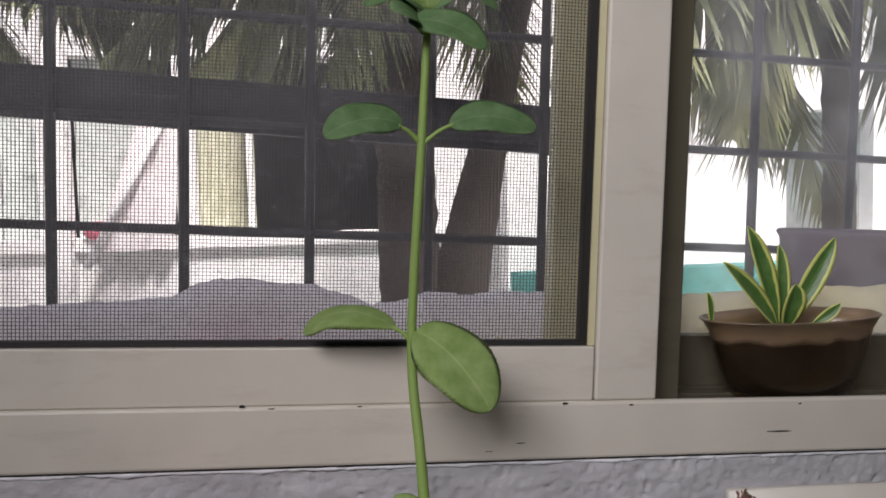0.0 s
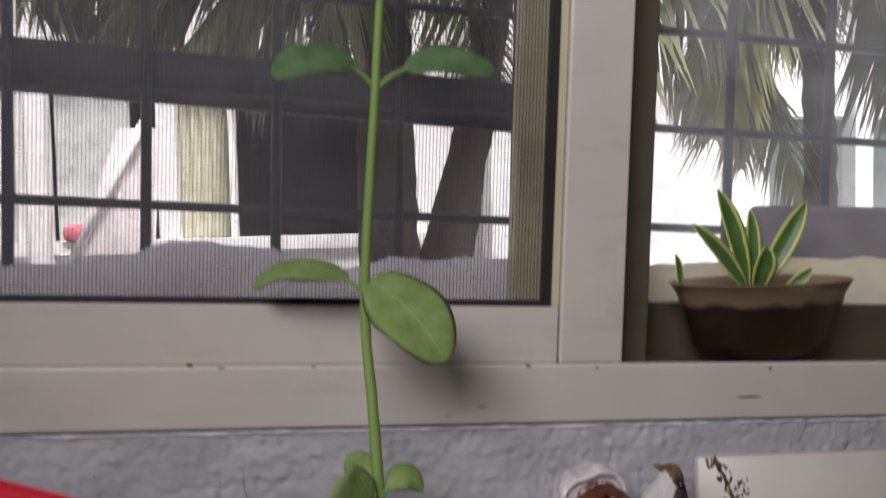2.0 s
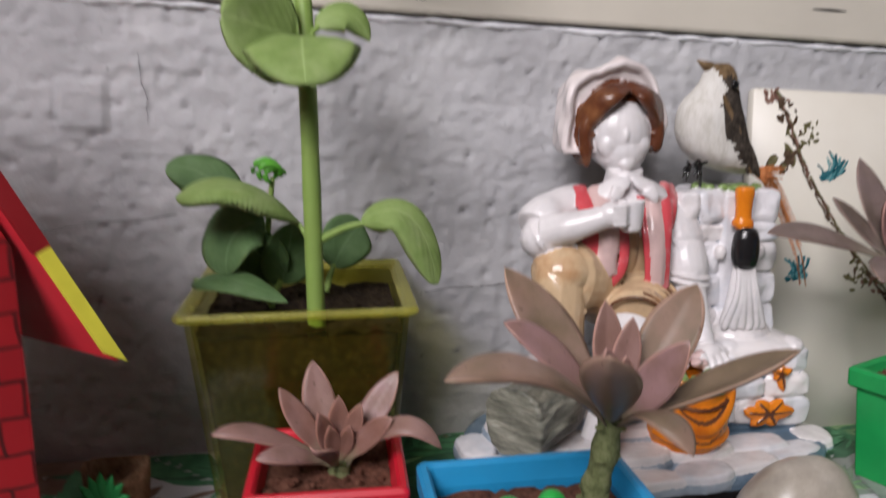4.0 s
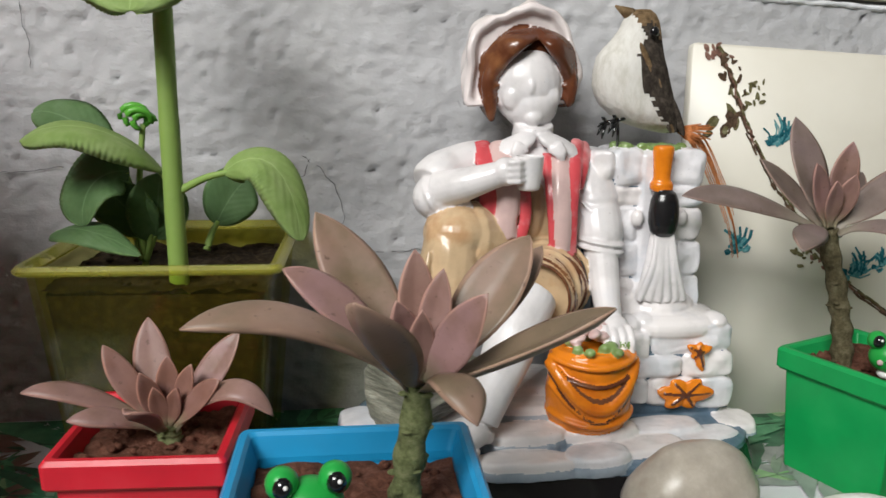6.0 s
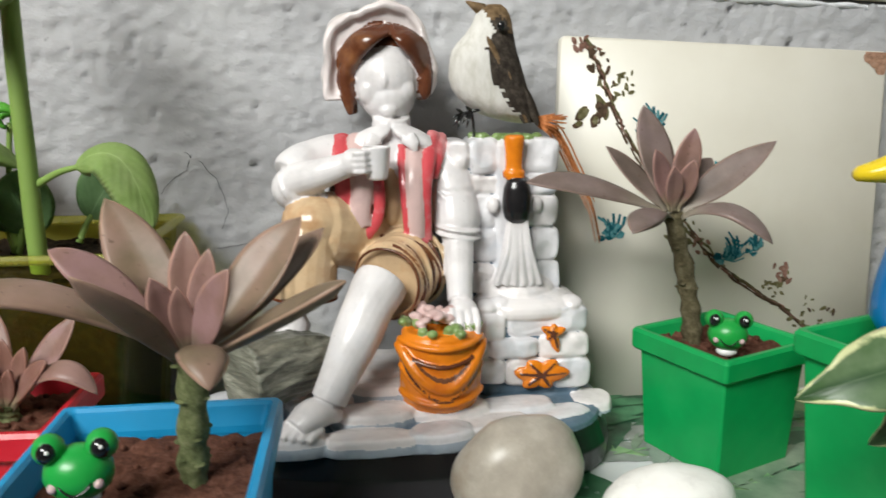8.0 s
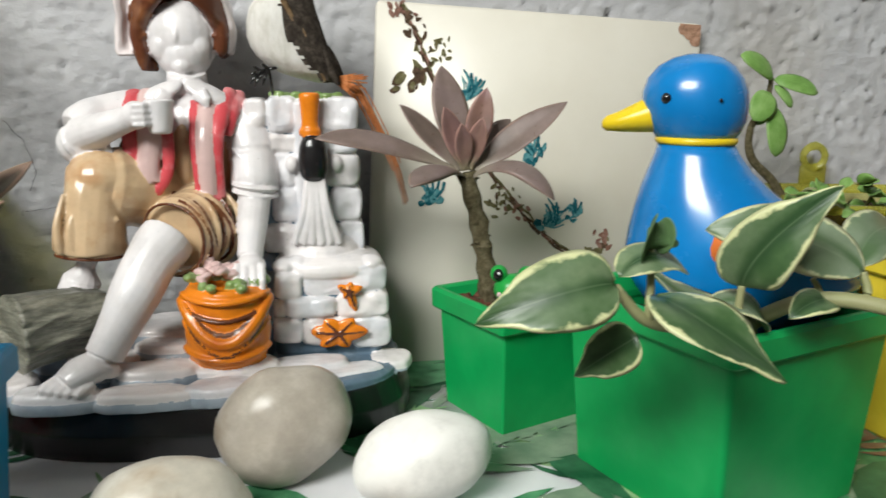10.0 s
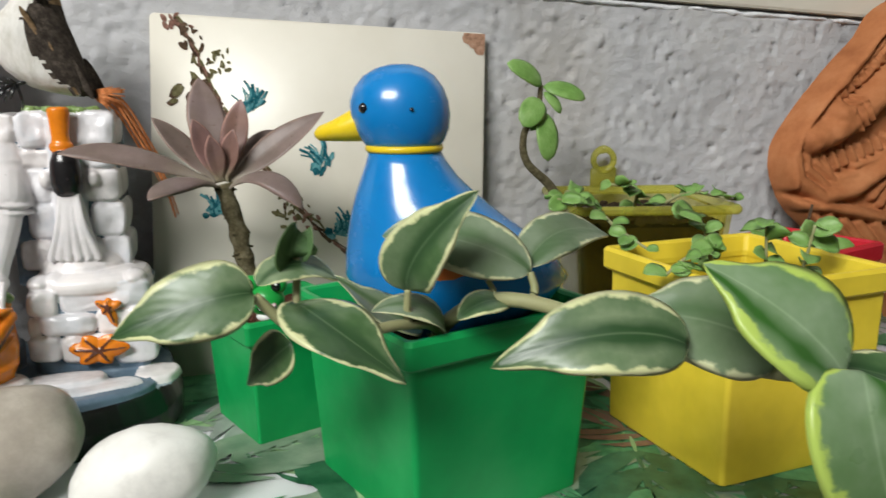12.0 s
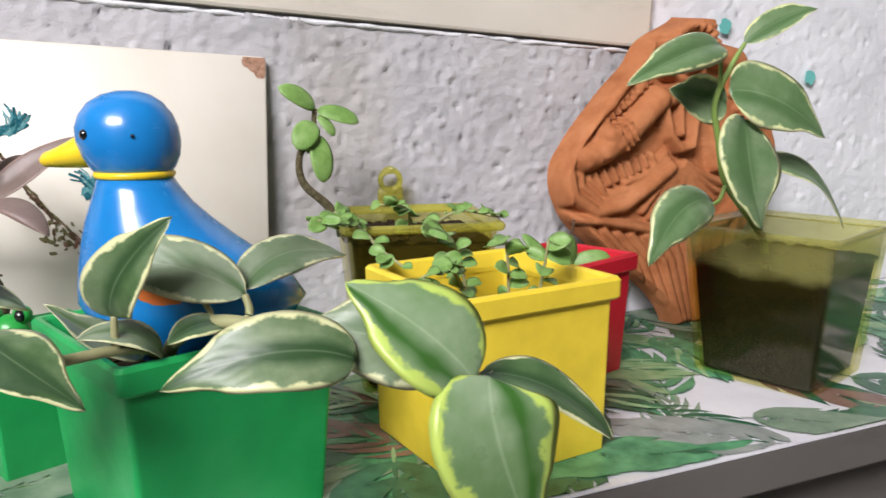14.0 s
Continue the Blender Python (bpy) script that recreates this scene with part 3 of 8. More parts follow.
window = thing("window_1", LEVEL, "cream-painted sliding window with an insect screen sash", "window", "", "structure")
bevelled(part("sill", Shape().box((-1.1, -0.0045, EDGE), (0.614, 0.003, 0.2995)).box((-1.1, 0.0032, EDGE), (0.0520, 0.036, 0.2994)), CREAM, window, "chipped cream bottom frame", False, True), 0.0025)
part("track", Shape().box((-1.1, 0.0365, EDGE), (0.0520, 0.125, 0.2915)).box((0.0522, 0.0035, EDGE), (0.614, 0.125, 0.2915)), CREAM_SHADE, window, "grimy sliding track coloured dark for shade", False, True)
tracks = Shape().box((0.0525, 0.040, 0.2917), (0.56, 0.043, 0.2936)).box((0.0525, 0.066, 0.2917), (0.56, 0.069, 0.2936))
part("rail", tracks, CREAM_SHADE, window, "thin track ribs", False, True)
bevelled(part("frame_end", Shape().box((0.565, -0.0035, 0.3), (0.614, 0.12, 1.24)), CREAM, window, "cream right jamb", False, True), 0.002)
bevelled(part("frame_top", Shape().box((-1.1, -0.004, 1.2), (0.614, 0.12, 1.25)), CREAM, window, "", False, True), 0.002)
bevelled(part("bottom_rail", Shape().box((-1.1, -0.0015, 0.2997), (-0.0012, 0.016, 0.3425)), CREAM, window, "cream bottom rail of the screen sash", False, True), 0.0012)
bevelled(part("stile", Shape().box((0.0, -0.003, 0.2997), (0.0515, 0.020, 1.2)), CREAM, window, "broad cream upright", False, True), 0.002)
part("gasket", Shape().box((-0.0118, 0.0025, 0.343), (-0.0065, 0.013, 1.2)).box((-1.1, 0.0025, 0.343), (-0.0118, 0.012, 0.3465)), RUBBER, window, "black rubber gasket holding the screen", False, True)
part("screen_upright", Shape().box((-0.0063, 0.001, 0.3430), (-0.0008, 0.014, 1.2)), CREAM_YELLOW, window, "thin upright of the screen sash", False, True)
part("inner_stile", Shape().box((-0.0295, 0.022, 0.30), (-0.0067, 0.045, 1.2)), CREAM_YELLOW, window, "glass sash upright seen through the screen", False, True)
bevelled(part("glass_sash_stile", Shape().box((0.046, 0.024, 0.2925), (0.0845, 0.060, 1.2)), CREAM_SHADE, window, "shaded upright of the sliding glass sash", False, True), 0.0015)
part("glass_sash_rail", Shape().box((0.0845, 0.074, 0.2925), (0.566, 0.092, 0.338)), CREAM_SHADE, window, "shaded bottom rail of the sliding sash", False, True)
pane = part("pane", Shape().box((0.0846, 0.082, 0.338), (0.566, 0.085, 1.2)), DUSTY_GLASS, window, "dusty window glass", False, True)
pane.visible_shadow = False
pane = part("pane", Shape().box((-1.1, 0.032, 0.31), (-0.0297, 0.035, 1.2)), GRIMY_GLASS, window, "grimy glass behind the insect screen", False, True)
pane.visible_shadow = False
mesh = Shape()
step = 0.00262
for i in range(int(1.05 / step)):
    x = -1.06 + i * step
    if x > -0.4 - 0.19 and x < -0.0066:
        mesh.box((x, 0.0062, 0.345), (x + 0.00050, 0.0066, 0.86))
for i in range(int(0.51 / step)):
    z = 0.347 + i * step
    mesh.box((-0.60, 0.0066, z), (-0.0066, 0.0070, z + 0.00050))
part("insect_screen", mesh, WIRE, window, "grey woven insect screen", False, True)["kind"] = "stuff"
chips = Shape()
for x, z, w, h in ((-0.270, 0.3005, 0.0032, 0.0016), (0.160, 0.2722, 0.016, 0.0009), (-0.249, 0.2985, 0.004, 0.0006), (-0.185, 0.299, 0.003, 0.0006), (-0.025, 0.2985, 0.0035, 0.0012),
                   (0.178, 0.295, 0.0025, 0.001), (-0.06, 0.268, 0.006, 0.0006), (-0.085, 0.262, 0.004, 0.0005), (0.03, 0.2965, 0.003, 0.0008), (0.33, 0.283, 0.003, 0.0008)):
    pts = [(x + w * math.cos(a) * (0.7 + 0.3 * noise.noise(Vector((a, x * 50, 1)))), -0.0049, z + h * math.sin(a) * (0.7 + 0.5 * noise.noise(Vector((a, 3, x * 90))))) for a in [k * 0.524 for k in range(12)]]
    chips.flat(pts)
part("paint_chip", chips, RUBBER, window, "dark chips in the paint", False, True)

# ---- outside: iron bars, palms, house, boundary ----
grille = thing("window_grille", LEVEL @ Matrix.Translation((0, 0.39, 0.3)), "dark iron window grille of thin square bars", "grille", "", "structure")
for k in range(15):
    x = -1.102 + 0.1473 * k
    part("bar", Shape().tube([LEVEL @ Vector((x, 0.39, 0.20)), LEVEL @ Vector((x - 0.012, 0.39, 1.3))], 0.0064, 0, 8), IRON, grille)
for z in (0.2775, 0.4068, 0.5372, 0.6648, 0.7932, 0.9222):
    part("crossbar", Shape().tube([LEVEL @ Vector((-1.3, 0.397, z + 0.018)), LEVEL @ Vector((1.0, 0.397, z - 0.012))], 0.0058, 0, 8), IRON, grille)
solo("shutter_board", Shape().box((-1.3, 0.405, 0.0), (0.118, 0.422, 0.0615), 0, None, 0.002), IRON, "dark weathered board fixed across the grille", "board", "structure", m=LEVEL @ Matrix.Translation((0, 0, 0.5235)) @ Matrix.Rotation(radians(1.6), 4, "Y"))

LEAF_OUT = Mat("palm_leaflet", (0.10, 0.15, 0.05), 0.5)
LEAF_OUT.color(LEAF_OUT.ramp(LEAF_OUT.noise(3, 3), [(0.3, (0.085, 0.11, 0.05)), (0.5, (0.17, 0.19, 0.085)), (0.7, (0.32, 0.33, 0.17))]))
LEAF_OUT = LEAF_OUT.mat
PALM_BARK = soil_mat("palm_bark", (0.10, 0.085, 0.075), (0.19, 0.17, 0.15))
HOUSE_WHITE = plaster("house_paint", (0.72, 0.72, 0.72), (0.80, 0.80, 0.80), (0.85, 0.85, 0.85), (0.6, 0.6, 0.58), 0.3, 0.1)
HOUSE_BEIGE = plaster("curtain_cloth", (0.42, 0.42, 0.32), (0.52, 0.52, 0.40), (0.6, 0.6, 0.5), (0.3, 0.34, 0.22), 0.5, 0.1)
ROOM_SHADE = Mat("interior_shade", (0.05, 0.05, 0.055), 0.7).mat
GREY_GREEN = plaster("green_grey_paint", (0.40, 0.44, 0.42), (0.50, 0.54, 0.52), (0.58, 0.62, 0.6), (0.4, 0.4, 0.4), 0.3, 0.1)
TURQUOISE = plaster("turquoise_paint", (0.12, 0.46, 0.42), (0.16, 0.54, 0.50), (0.20, 0.60, 0.56), (0.1, 0.35, 0.33), 0.3, 0.1)
EARTH = plaster("pale_ground", (0.50, 0.48, 0.46), (0.62, 0.60, 0.58), (0.7, 0.68, 0.66), (0.4, 0.38, 0.34), 0.4, 0.2)
TUB_GREY = plastic("mauve_grey_plastic", (0.155, 0.120, 0.145), 0.5, 0.2)
SACK = paint("cream_sacking", (0.74, 0.66, 0.38), (0.60, 0.50, 0.27), 0.4, 0.7)
SHEET = plaster("pale_sheeting", (0.76, 0.71, 0.73), (0.85, 0.80, 0.82), (0.90, 0.87, 0.88), (0.62, 0.52, 0.52), 0.4, 0.2)
PINK_CLOTH = Mat("pink_cloth", (0.60, 0.16, 0.22), 0.8).mat

gr = Shape()
rows = []
for j in range(30):
    y = 0.16 + 0.2 * j if j < 22 else 4.6 * 1.9 ** (j - 21)
    rows.append([(x * (1 + y * 0.5), y, -0.55 + 0.03 * noise.noise(Vector((x * 3, y * 2, 0)))) for x in [-6 + 0.5 * i for i in range(25)]])
gr.grid(rows)
solo("ground", gr, EARTH, "pale swept ground outside the window", "ground", "structure")

house = thing("neighbour_house", (0, 4.3, -0.55), "white neighbouring house with a veranda and dark openings", "house")
# facade in pieces so that the openings go through
for a, b in ((-4.2, -3.1), (-2.35, -1.95), (-1.72, -1.60), (-1.00, -0.90), (-0.615, -0.585), (0.28, 2.745), (4.5, 6.5)):
    part("wall", Shape().box((a, 4.0, -0.55), (b, 4.2, 2.6)), HOUSE_WHITE, house, "", False)
for a, b in ((-3.1, -2.35), (-1.95, -1.72), (-1.56, -0.615), (-0.585, 0.28), (2.745, 4.5)):
    part("wall", Shape().box((a, 4.0, -0.55), (b, 4.2, 0.36 if a < 1 else 0.224)), HOUSE_WHITE, house, "", False)
    part("lintel", Shape().box((a, 4.0, 1.36 if a < 1 else 1.054), (b, 4.2, 2.6)), HOUSE_WHITE, house, "", False)
part("parapet", Shape().box((-4.2, 3.86, 0.30), (0.6, 3.99, 0.37)).box((-4.2, 3.90, -0.55), (0.6, 3.97, 0.30)), HOUSE_WHITE, house, "white veranda ledge", False)
part("roof", Shape().box((-4.5, 3.5, 2.61), (6.8, 7.0, 2.71)), IRON, house, "dark overhanging roof", False)
# near-black sheet behind the openings, painting in the shade of the rooms
part("shade_sheet", Shape().box((-4.2, 4.9, -0.55), (6.5, 5.0, 2.6)), ROOM_SHADE, house, "", False)
cur = Shape()
cur.grid([[(-0.98 + 0.40 * i / 40, 4.16 + 0.02 * math.sin(i * 1.1), z) for i in range(41)] for z in (0.37, 1.36)])
part("curtain", cur, HOUSE_BEIGE, house, "faded green-striped curtain")
part("column", Shape().box((-1.60, 3.78, -0.55), (-1.51, 3.9, 2.6)), HOUSE_WHITE, house, "white veranda column", False)
part("column", Shape().box((0.82, 3.7, -0.55), (1.06, 3.9, 2.6)), HOUSE_WHITE, house, "white veranda column", False)
part("column", Shape().box((3.335, 3.95, 0.225), (3.465, 4.08, 2.6)), HOUSE_WHITE, house, "white veranda column", False)
part("ledge", Shape().box((2.7, 3.93, 0.19), (4.55, 3.998, 0.228)), HOUSE_WHITE, house, "white veranda ledge", False)
part("veranda_wall", Shape().box((2.5, 4.5, -0.55), (4.75, 4.6, 2.6)), GREY_GREEN, house, "grey-green wall inside the veranda", False)
part("window", Shape().box((-3.05, 4.12, 0.36), (-2.4, 4.16, 1.36)), GREY_GREEN, house, "pale green shutter", False)
part("window", Shape().box((-1.94, 4.12, 0.36), (-1.73, 4.16, 1.36)), GREY_GREEN, house, "pale green shutter", False)
part("window", Shape().box((-1.55, 4.12, 0.36), (-1.16, 4.16, 1.36)), GREY_GREEN, house, "pale green shutter", False)
cur = Shape()
cur.grid([[(-1.40 + (0.40 - 0.18 * k) * i / 30 + 0.24 * k, 3.80 + 0.02 * math.sin(i * 0.9) * (1 - 0.6 * k), 0.30 + 0.66 * k) for i in range(31)] for k in (0, 0.33, 0.66, 1)])
part("awning_cloth", cur, SHEET, house, "hanging pale cloth")
part("brace", Shape().tube([(-1.43, 3.76, 0.22), (-1.02, 3.76, 0.99)], 0.022, 0, 8), HOUSE_WHITE, house, "leaning white pole")
house.location += Vector((0.105, 0, -0.068))
solo("hung_cloth", Shape().ball((-1.29, 3.86, 0.344), (0.07, 0.04, 0.05), 0, None, 12, 8, 0.8), PINK_CLOTH, "pink cloth bundle on the veranda ledge", "cloth")
solo("boundary_wall", Shape().box((0.765, 2.9, -0.56), (5.5, 3.05, 0.113)), TURQUOISE, "turquoise painted boundary wall", "wall", "structure", smooth=False)

tub = Shape()
rings = []
for r, z in ((0.098, 0.297), (0.112, 0.424), (0.117, 0.430), (0.113, 0.434), (0.107, 0.426), (0.092, 0.305)):
    rings.append([(0.462 + r * math.cos(a), 0.275 + 0.8 * r * math.sin(a), z) for a in [k * 0.2618 for k in range(24)]])
tub.grid(rings, 0, True, True, True)
solo("plastic_tub", tub, TUB_GREY, "mauve-grey plastic tub on the outer ledge", "tub", m=LEVEL)
solo("outer_ledge", Shape().box((-1.1, 0.126, 0.10), (0.9, 0.52, 0.296)), HOUSE_WHITE, "broad white ledge outside the window", "ledge", "structure", m=LEVEL, smooth=False)
sack = Shape()
rows = []
for i in range(90):
    x = 0.09 + 0.46 * i / 89
    top = 0.367 + 0.012 * (x - 0.13) / 0.19 if x < 0.33 else 0.3796
    ring = []
    for k in range(20):
        a = k * 0.31416
        w = 1 + 0.10 * noise.noise(Vector((x * 22, k * 0.4, 4))) + 0.05 * noise.noise(Vector((x * 70, k * 0.9, 1)))
        ring.append((x, 0.139 + 0.036 * math.cos(a) * w, (top + 0.297) / 2 + (top - 0.297) / 2 * math.sin(a) * (w if k < 10 else 1)))
    rows.append(ring)
sack.grid(rows, 0, True, True, True)
solo("rolled_sack", sack, SACK, "rolled cream sacking lying on the outer ledge", "sack", m=LEVEL)
heap = Shape()
crest = ((-1.1, 0.347), (-0.70, 0.351), (-0.474, 0.3557), (-0.408, 0.3605), (-0.340, 0.3665), (-0.298, 0.3824), (-0.255, 0.3812), (-0.216, 0.3768), (-0.167, 0.3606), (-0.117, 0.3700), (-0.012, 0.3737), (0.04, 0.370))
rows = []
for j in range(17):
    a = math.pi * j / 16
    row = []
    for i in range(181):
        x = -1.08 + 1.11 * i / 180
        h = float(np.interp(x, [c[0] for c in crest], [c[1] for c in crest])) - 0.292
        w = 1 + 0.10 * noise.noise(Vector((x * 30, j * 0.35, 0))) + 0.08 * noise.noise(Vector((x * 90, j * 0.9, 3)))
        row.append((x, 0.112 - 0.026 * math.cos(a) * w, 0.292 + h * math.sin(a) ** 0.7 * (1 + (w - 1) * 0.5)))
    rows.append(row)
heap.grid(rows)
solo("sheeting", heap, SHEET, "crumpled white sheeting along the outer ledge", "sheeting", m=LEVEL)
for x0, x1, mt, lab in ((-0.315, -0.240, PINK_CLOTH, "pink rag tucked along the window track"), (-0.105, -0.060, SACK, "yellow rag tucked along the window track"), (-0.045, -0.018, SACK, "yellow rag end in the track corner")):
    rag = Shape()
    rag.tube([(x0 + (x1 - x0) * k / 12, 0.056, 0.3245 + 0.002 * math.sin(k * 1.9)) for k in range(13)], [0.010 + 0.003 * math.sin(k * 1.3) for k in range(13)], 0, 10, 2.3, (0, 1, 0), 0.2)
    solo("rag", rag, mt, lab, "cloth", m=LEVEL)


def palm(name, base, top, r, fronds, seed, label, sag=(0.7, 1.7), hanging=(), butt=0.0):
    """A coconut palm; hanging: fronds of its own course, each by four points of its midrib; butt: swell of the foot."""
    rnd = random.Random(seed)
    p = thing(name, base, label, "palm tree")
    tr = Shape()
    n = 40
    pts = [Vector(base).lerp(Vector(top), i / n) for i in range(n + 1)]
    tr.tube(pts, [r * (1.0 + 0.08 * (i % 2)) * (1 - 0.2 * i / n) + butt * math.exp(-4.5 * i / n) for i in range(n + 1)], 0, 16, 1, None, 0.12)
    part("trunk", tr, PALM_BARK, p, "ringed grey-brown trunk")
    spines = []
    for k in range(fronds):
        a = 2 * math.pi * (k + rnd.random() * 0.6) / fronds
        rise, reach, drop = rnd.uniform(0.1, 0.55), rnd.uniform(1.0, 1.6), rnd.uniform(*sag)
        d = Vector((math.cos(a), math.sin(a), 0))
        spines.append([Vector(top) + d * reach * s + Vector((0, 0, rise * s * 2 - drop * s * s)) for s in [i / 36 for i in range(37)]])
    for a, b, c, d in hanging:
        a, b, c, d = Vector(top), Vector(b), Vector(c), Vector(d)
        line = []
        for i in range(37):
            q = i / 36 * 3
            j = min(int(q), 2)
            w0, w1, w2, w3 = ((a * 2 - b, a, b, c), (a, b, c, d), (b, c, d, d * 2 - c))[j]
            u = q - j
            line.append(0.5 * (w1 * 2 + (w2 - w0) * u + (w0 * 2 - w1 * 5 + w2 * 4 - w3) * u * u + (w1 * 3 - w0 - w2 * 3 + w3) * u ** 3))
        spines.append(line)
    crown = Shape()
    for spine in spines:
        crown.tube(spine[::4], [0.016 * (1 - 0.08 * i) for i in range(10)], 0, 5)
        for i in range(6, 74):
            h = i / 2
            f = min(int(h), 35)
            s = spine[f].lerp(spine[f + 1], h - f)
            t = (spine[f + 1] - spine[f]).normalized()
            for sgn in (-1, 1):
                side = t.cross(Vector((0, 0, 1))).normalized() * sgn
                ln = 0.46 * math.sin(math.pi * (0.15 + 0.8 * h / 37)) * rnd.uniform(0.8, 1.15)
                q = s + (side * rnd.uniform(0.5, 0.8) + t * 0.5 + Vector((0, 0, -0.4 - 0.5 * rnd.random()))).normalized() * ln
                w = t * rnd.uniform(0.009, 0.015)
                mid = s.lerp(q, 0.5) + Vector((0, 0, 0.03))
                crown.add([s - w, s + w, mid + w * 1.2, q, mid - w * 1.2], [[0, 1, 2, 4], [4, 2, 3]])
    part("crown", crown, LEAF_OUT, p, "drooping feathery fronds")
    return p


palm("coconut_palm", (0.108, 1.80, -0.55), (0.108, 1.82, 1.50), 0.097, 9, 3, "coconut palm close outside the screened window", (0.7, 1.0), (
    ((0.1, 1.8, 1.5), (-0.35, 1.85, 1.36), (-0.71, 1.9, 1.28), (-1.05, 1.9, 1.12)), ((0.1, 1.8, 1.5), (-0.06, 1.85, 1.30), (-0.20, 1.85, 1.04), (-0.29, 1.85, 0.82)),
    ((0.1, 1.8, 1.5), (0.33, 2.05, 1.40), (0.45, 2.05, 1.17), (0.50, 2.05, 0.92)), ((0.1, 1.8, 1.5), (-0.30, 1.7, 1.30), (-0.50, 1.7, 1.12), (-0.70, 1.7, 0.88)),
    ((0.1, 1.8, 1.5), (-0.2, 2.2, 1.42), (-0.50, 2.2, 1.30), (-0.85, 2.2, 1.15)), ((0.1, 1.8, 1.5), (-0.10, 1.75, 1.30), (-0.28, 1.7, 1.10), (-0.46, 1.65, 0.86)),
    ((0.1, 1.8, 1.5), (0.02, 1.70, 1.25), (-0.05, 1.65, 1.05), (-0.12, 1.62, 0.82)), ((0.1, 1.8, 1.5), (-0.15, 2.05, 1.30), (-0.30, 2.1, 1.10), (-0.42, 2.1, 0.88))))
palm("coconut_palm", (0.13, 1.95, -0.55), (0.66, 1.98, 1.75), 0.046, 6, 5, "taller coconut palm with a swollen foot close behind another", (0.7, 1.0), (
    ((0.66, 1.98, 1.75), (1.19, 2.0, 1.25), (1.50, 2.0, 0.86), (1.69, 2.0, 0.36)), ((0.66, 1.98, 1.75), (1.10, 1.95, 1.50), (1.45, 1.95, 1.27), (1.70, 1.95, 0.94)),
    ((0.66, 1.98, 1.75), (1.05, 2.3, 1.40), (1.30, 2.3, 1.05), (1.45, 2.3, 0.72))), 0.23)
palm("coconut_palm", (-1.85, 2.5, -0.55), (-1.38, 2.3, 1.43), 0.07, 8, 11, "coconut palm spreading its fronds over the veranda", (0.75, 1.05), (
    ((-1.38, 2.3, 1.43), (-1.1, 2.2, 1.32), (-0.85, 2.2, 1.15), (-0.70, 2.2, 0.95)), ((-1.38, 2.3, 1.43), (-1.3, 2.1, 1.30), (-1.15, 2.0, 1.12), (-1.05, 2.0, 0.95))))
palm("coconut_palm", (1.672, 1.90, -0.55), (1.672, 1.95, 1.60), 0.058, 7, 8, "slender coconut palm outside the open sash", (0.7, 1.7), (
    ((1.67, 1.9, 1.6), (1.45, 1.8, 1.40), (1.24, 1.8, 1.16), (1.08, 1.8, 0.86)), ((1.67, 1.9, 1.6), (1.79, 1.85, 1.30), (1.88, 1.85, 1.02), (1.92, 1.85, 0.74)),
    ((1.67, 1.9, 1.6), (1.50, 2.1, 1.38), (1.36, 2.1, 1.12), (1.26, 2.1, 0.80)), ((1.67, 1.9, 1.6), (1.85, 2.0, 1.45), (2.0, 2.0, 1.25), (2.1, 2.0, 0.95)),
    ((1.67, 1.9, 1.6), (1.36, 1.75, 1.25), (1.20, 1.72, 0.96), (1.13, 1.70, 0.66)), ((1.67, 1.9, 1.6), (1.50, 2.1, 1.20), (1.47, 2.1, 0.86), (1.47, 2.1, 0.58))))

# ---- room that closes the place ----
room = Shape().box((-2.75, -1.75, -0.9), (-2.55, 0.15, 1.9)).box((1.9, -1.75, -0.9), (2.05, 0.15, 1.9))
solo("wall_side", room, ROOM_WALL, "plain plastered side walls of the room", "wall", "structure", smooth=False)
rear = Shape().box((-2.55, -1.75, -0.9), (-1.48, -1.6, 1.9)).box((-0.38, -1.75, -0.9), (1.9, -1.6, 1.9)).box((-1.48, -1.75, -0.9), (-0.38, -1.6, 1.08)).box((-1.48, -1.75, 1.76), (-0.38, -1.6, 1.9))
solo("wall_rear", rear, ROOM_WALL, "plain plastered rear wall with a window opening", "wall", "structure", smooth=False)
# out of view, added to keep lamp light off the left end
solo("wall_lamp_blocker", Shape().box((-0.77, -0.56, -0.9), (-0.65, -0.006, 1.9)), ROOM_WALL, "unseen plain wall added to shade the left end", "wall", "structure", smooth=False)
solo("ceiling", Shape().box((-2.75, -1.75, 1.9), (2.05, 0.15, 2.0)), ROOM_WALL, "plain grey ceiling", "ceiling", "structure", smooth=False)
solo("floor", Shape().box((-2.75, -1.75, -1.0), (2.05, 0.15, -0.9)), ROOM_WALL, "plain grey floor", "floor", "structure", smooth=False)

# ---- the shelf and its printed cover ----
T = 0.018
FRONT = -0.247
SHELF_EDGE = paint("grey_shelf_edge", (0.125, 0.115, 0.105), (0.05, 0.045, 0.04), 0.6, 0.6)
CLOTH = Mat("printed_cover", (0.74, 0.74, 0.76), 0.35, Specular_IOR_Level=0.5)
CLOTH.color(CLOTH.ramp(CLOTH.noise(22, 5), [(0.3, (0.66, 0.66, 0.70)), (0.65, (0.78, 0.78, 0.80))])).bump(CLOTH.noise(35, 4), 0.15, 0.002)
CLOTH = CLOTH.mat
shelf = thing("shelf", (0, 0, T), "long shelf under the window with a leaf-print cover", "shelf", "", "structure")
bevelled(part("top", Shape().box((-0.649, FRONT, T - 0.024), (1.30, 0.006, T - 0.0012)), SHELF_EDGE, shelf, "grey-painted board", False), 0.0015)
part("cover", Shape().box((-0.649, FRONT - 0.0008, T - 0.0010), (1.30, -0.002, T)), CLOTH, shelf, "white plastic cover printed with green palm leaves", False)
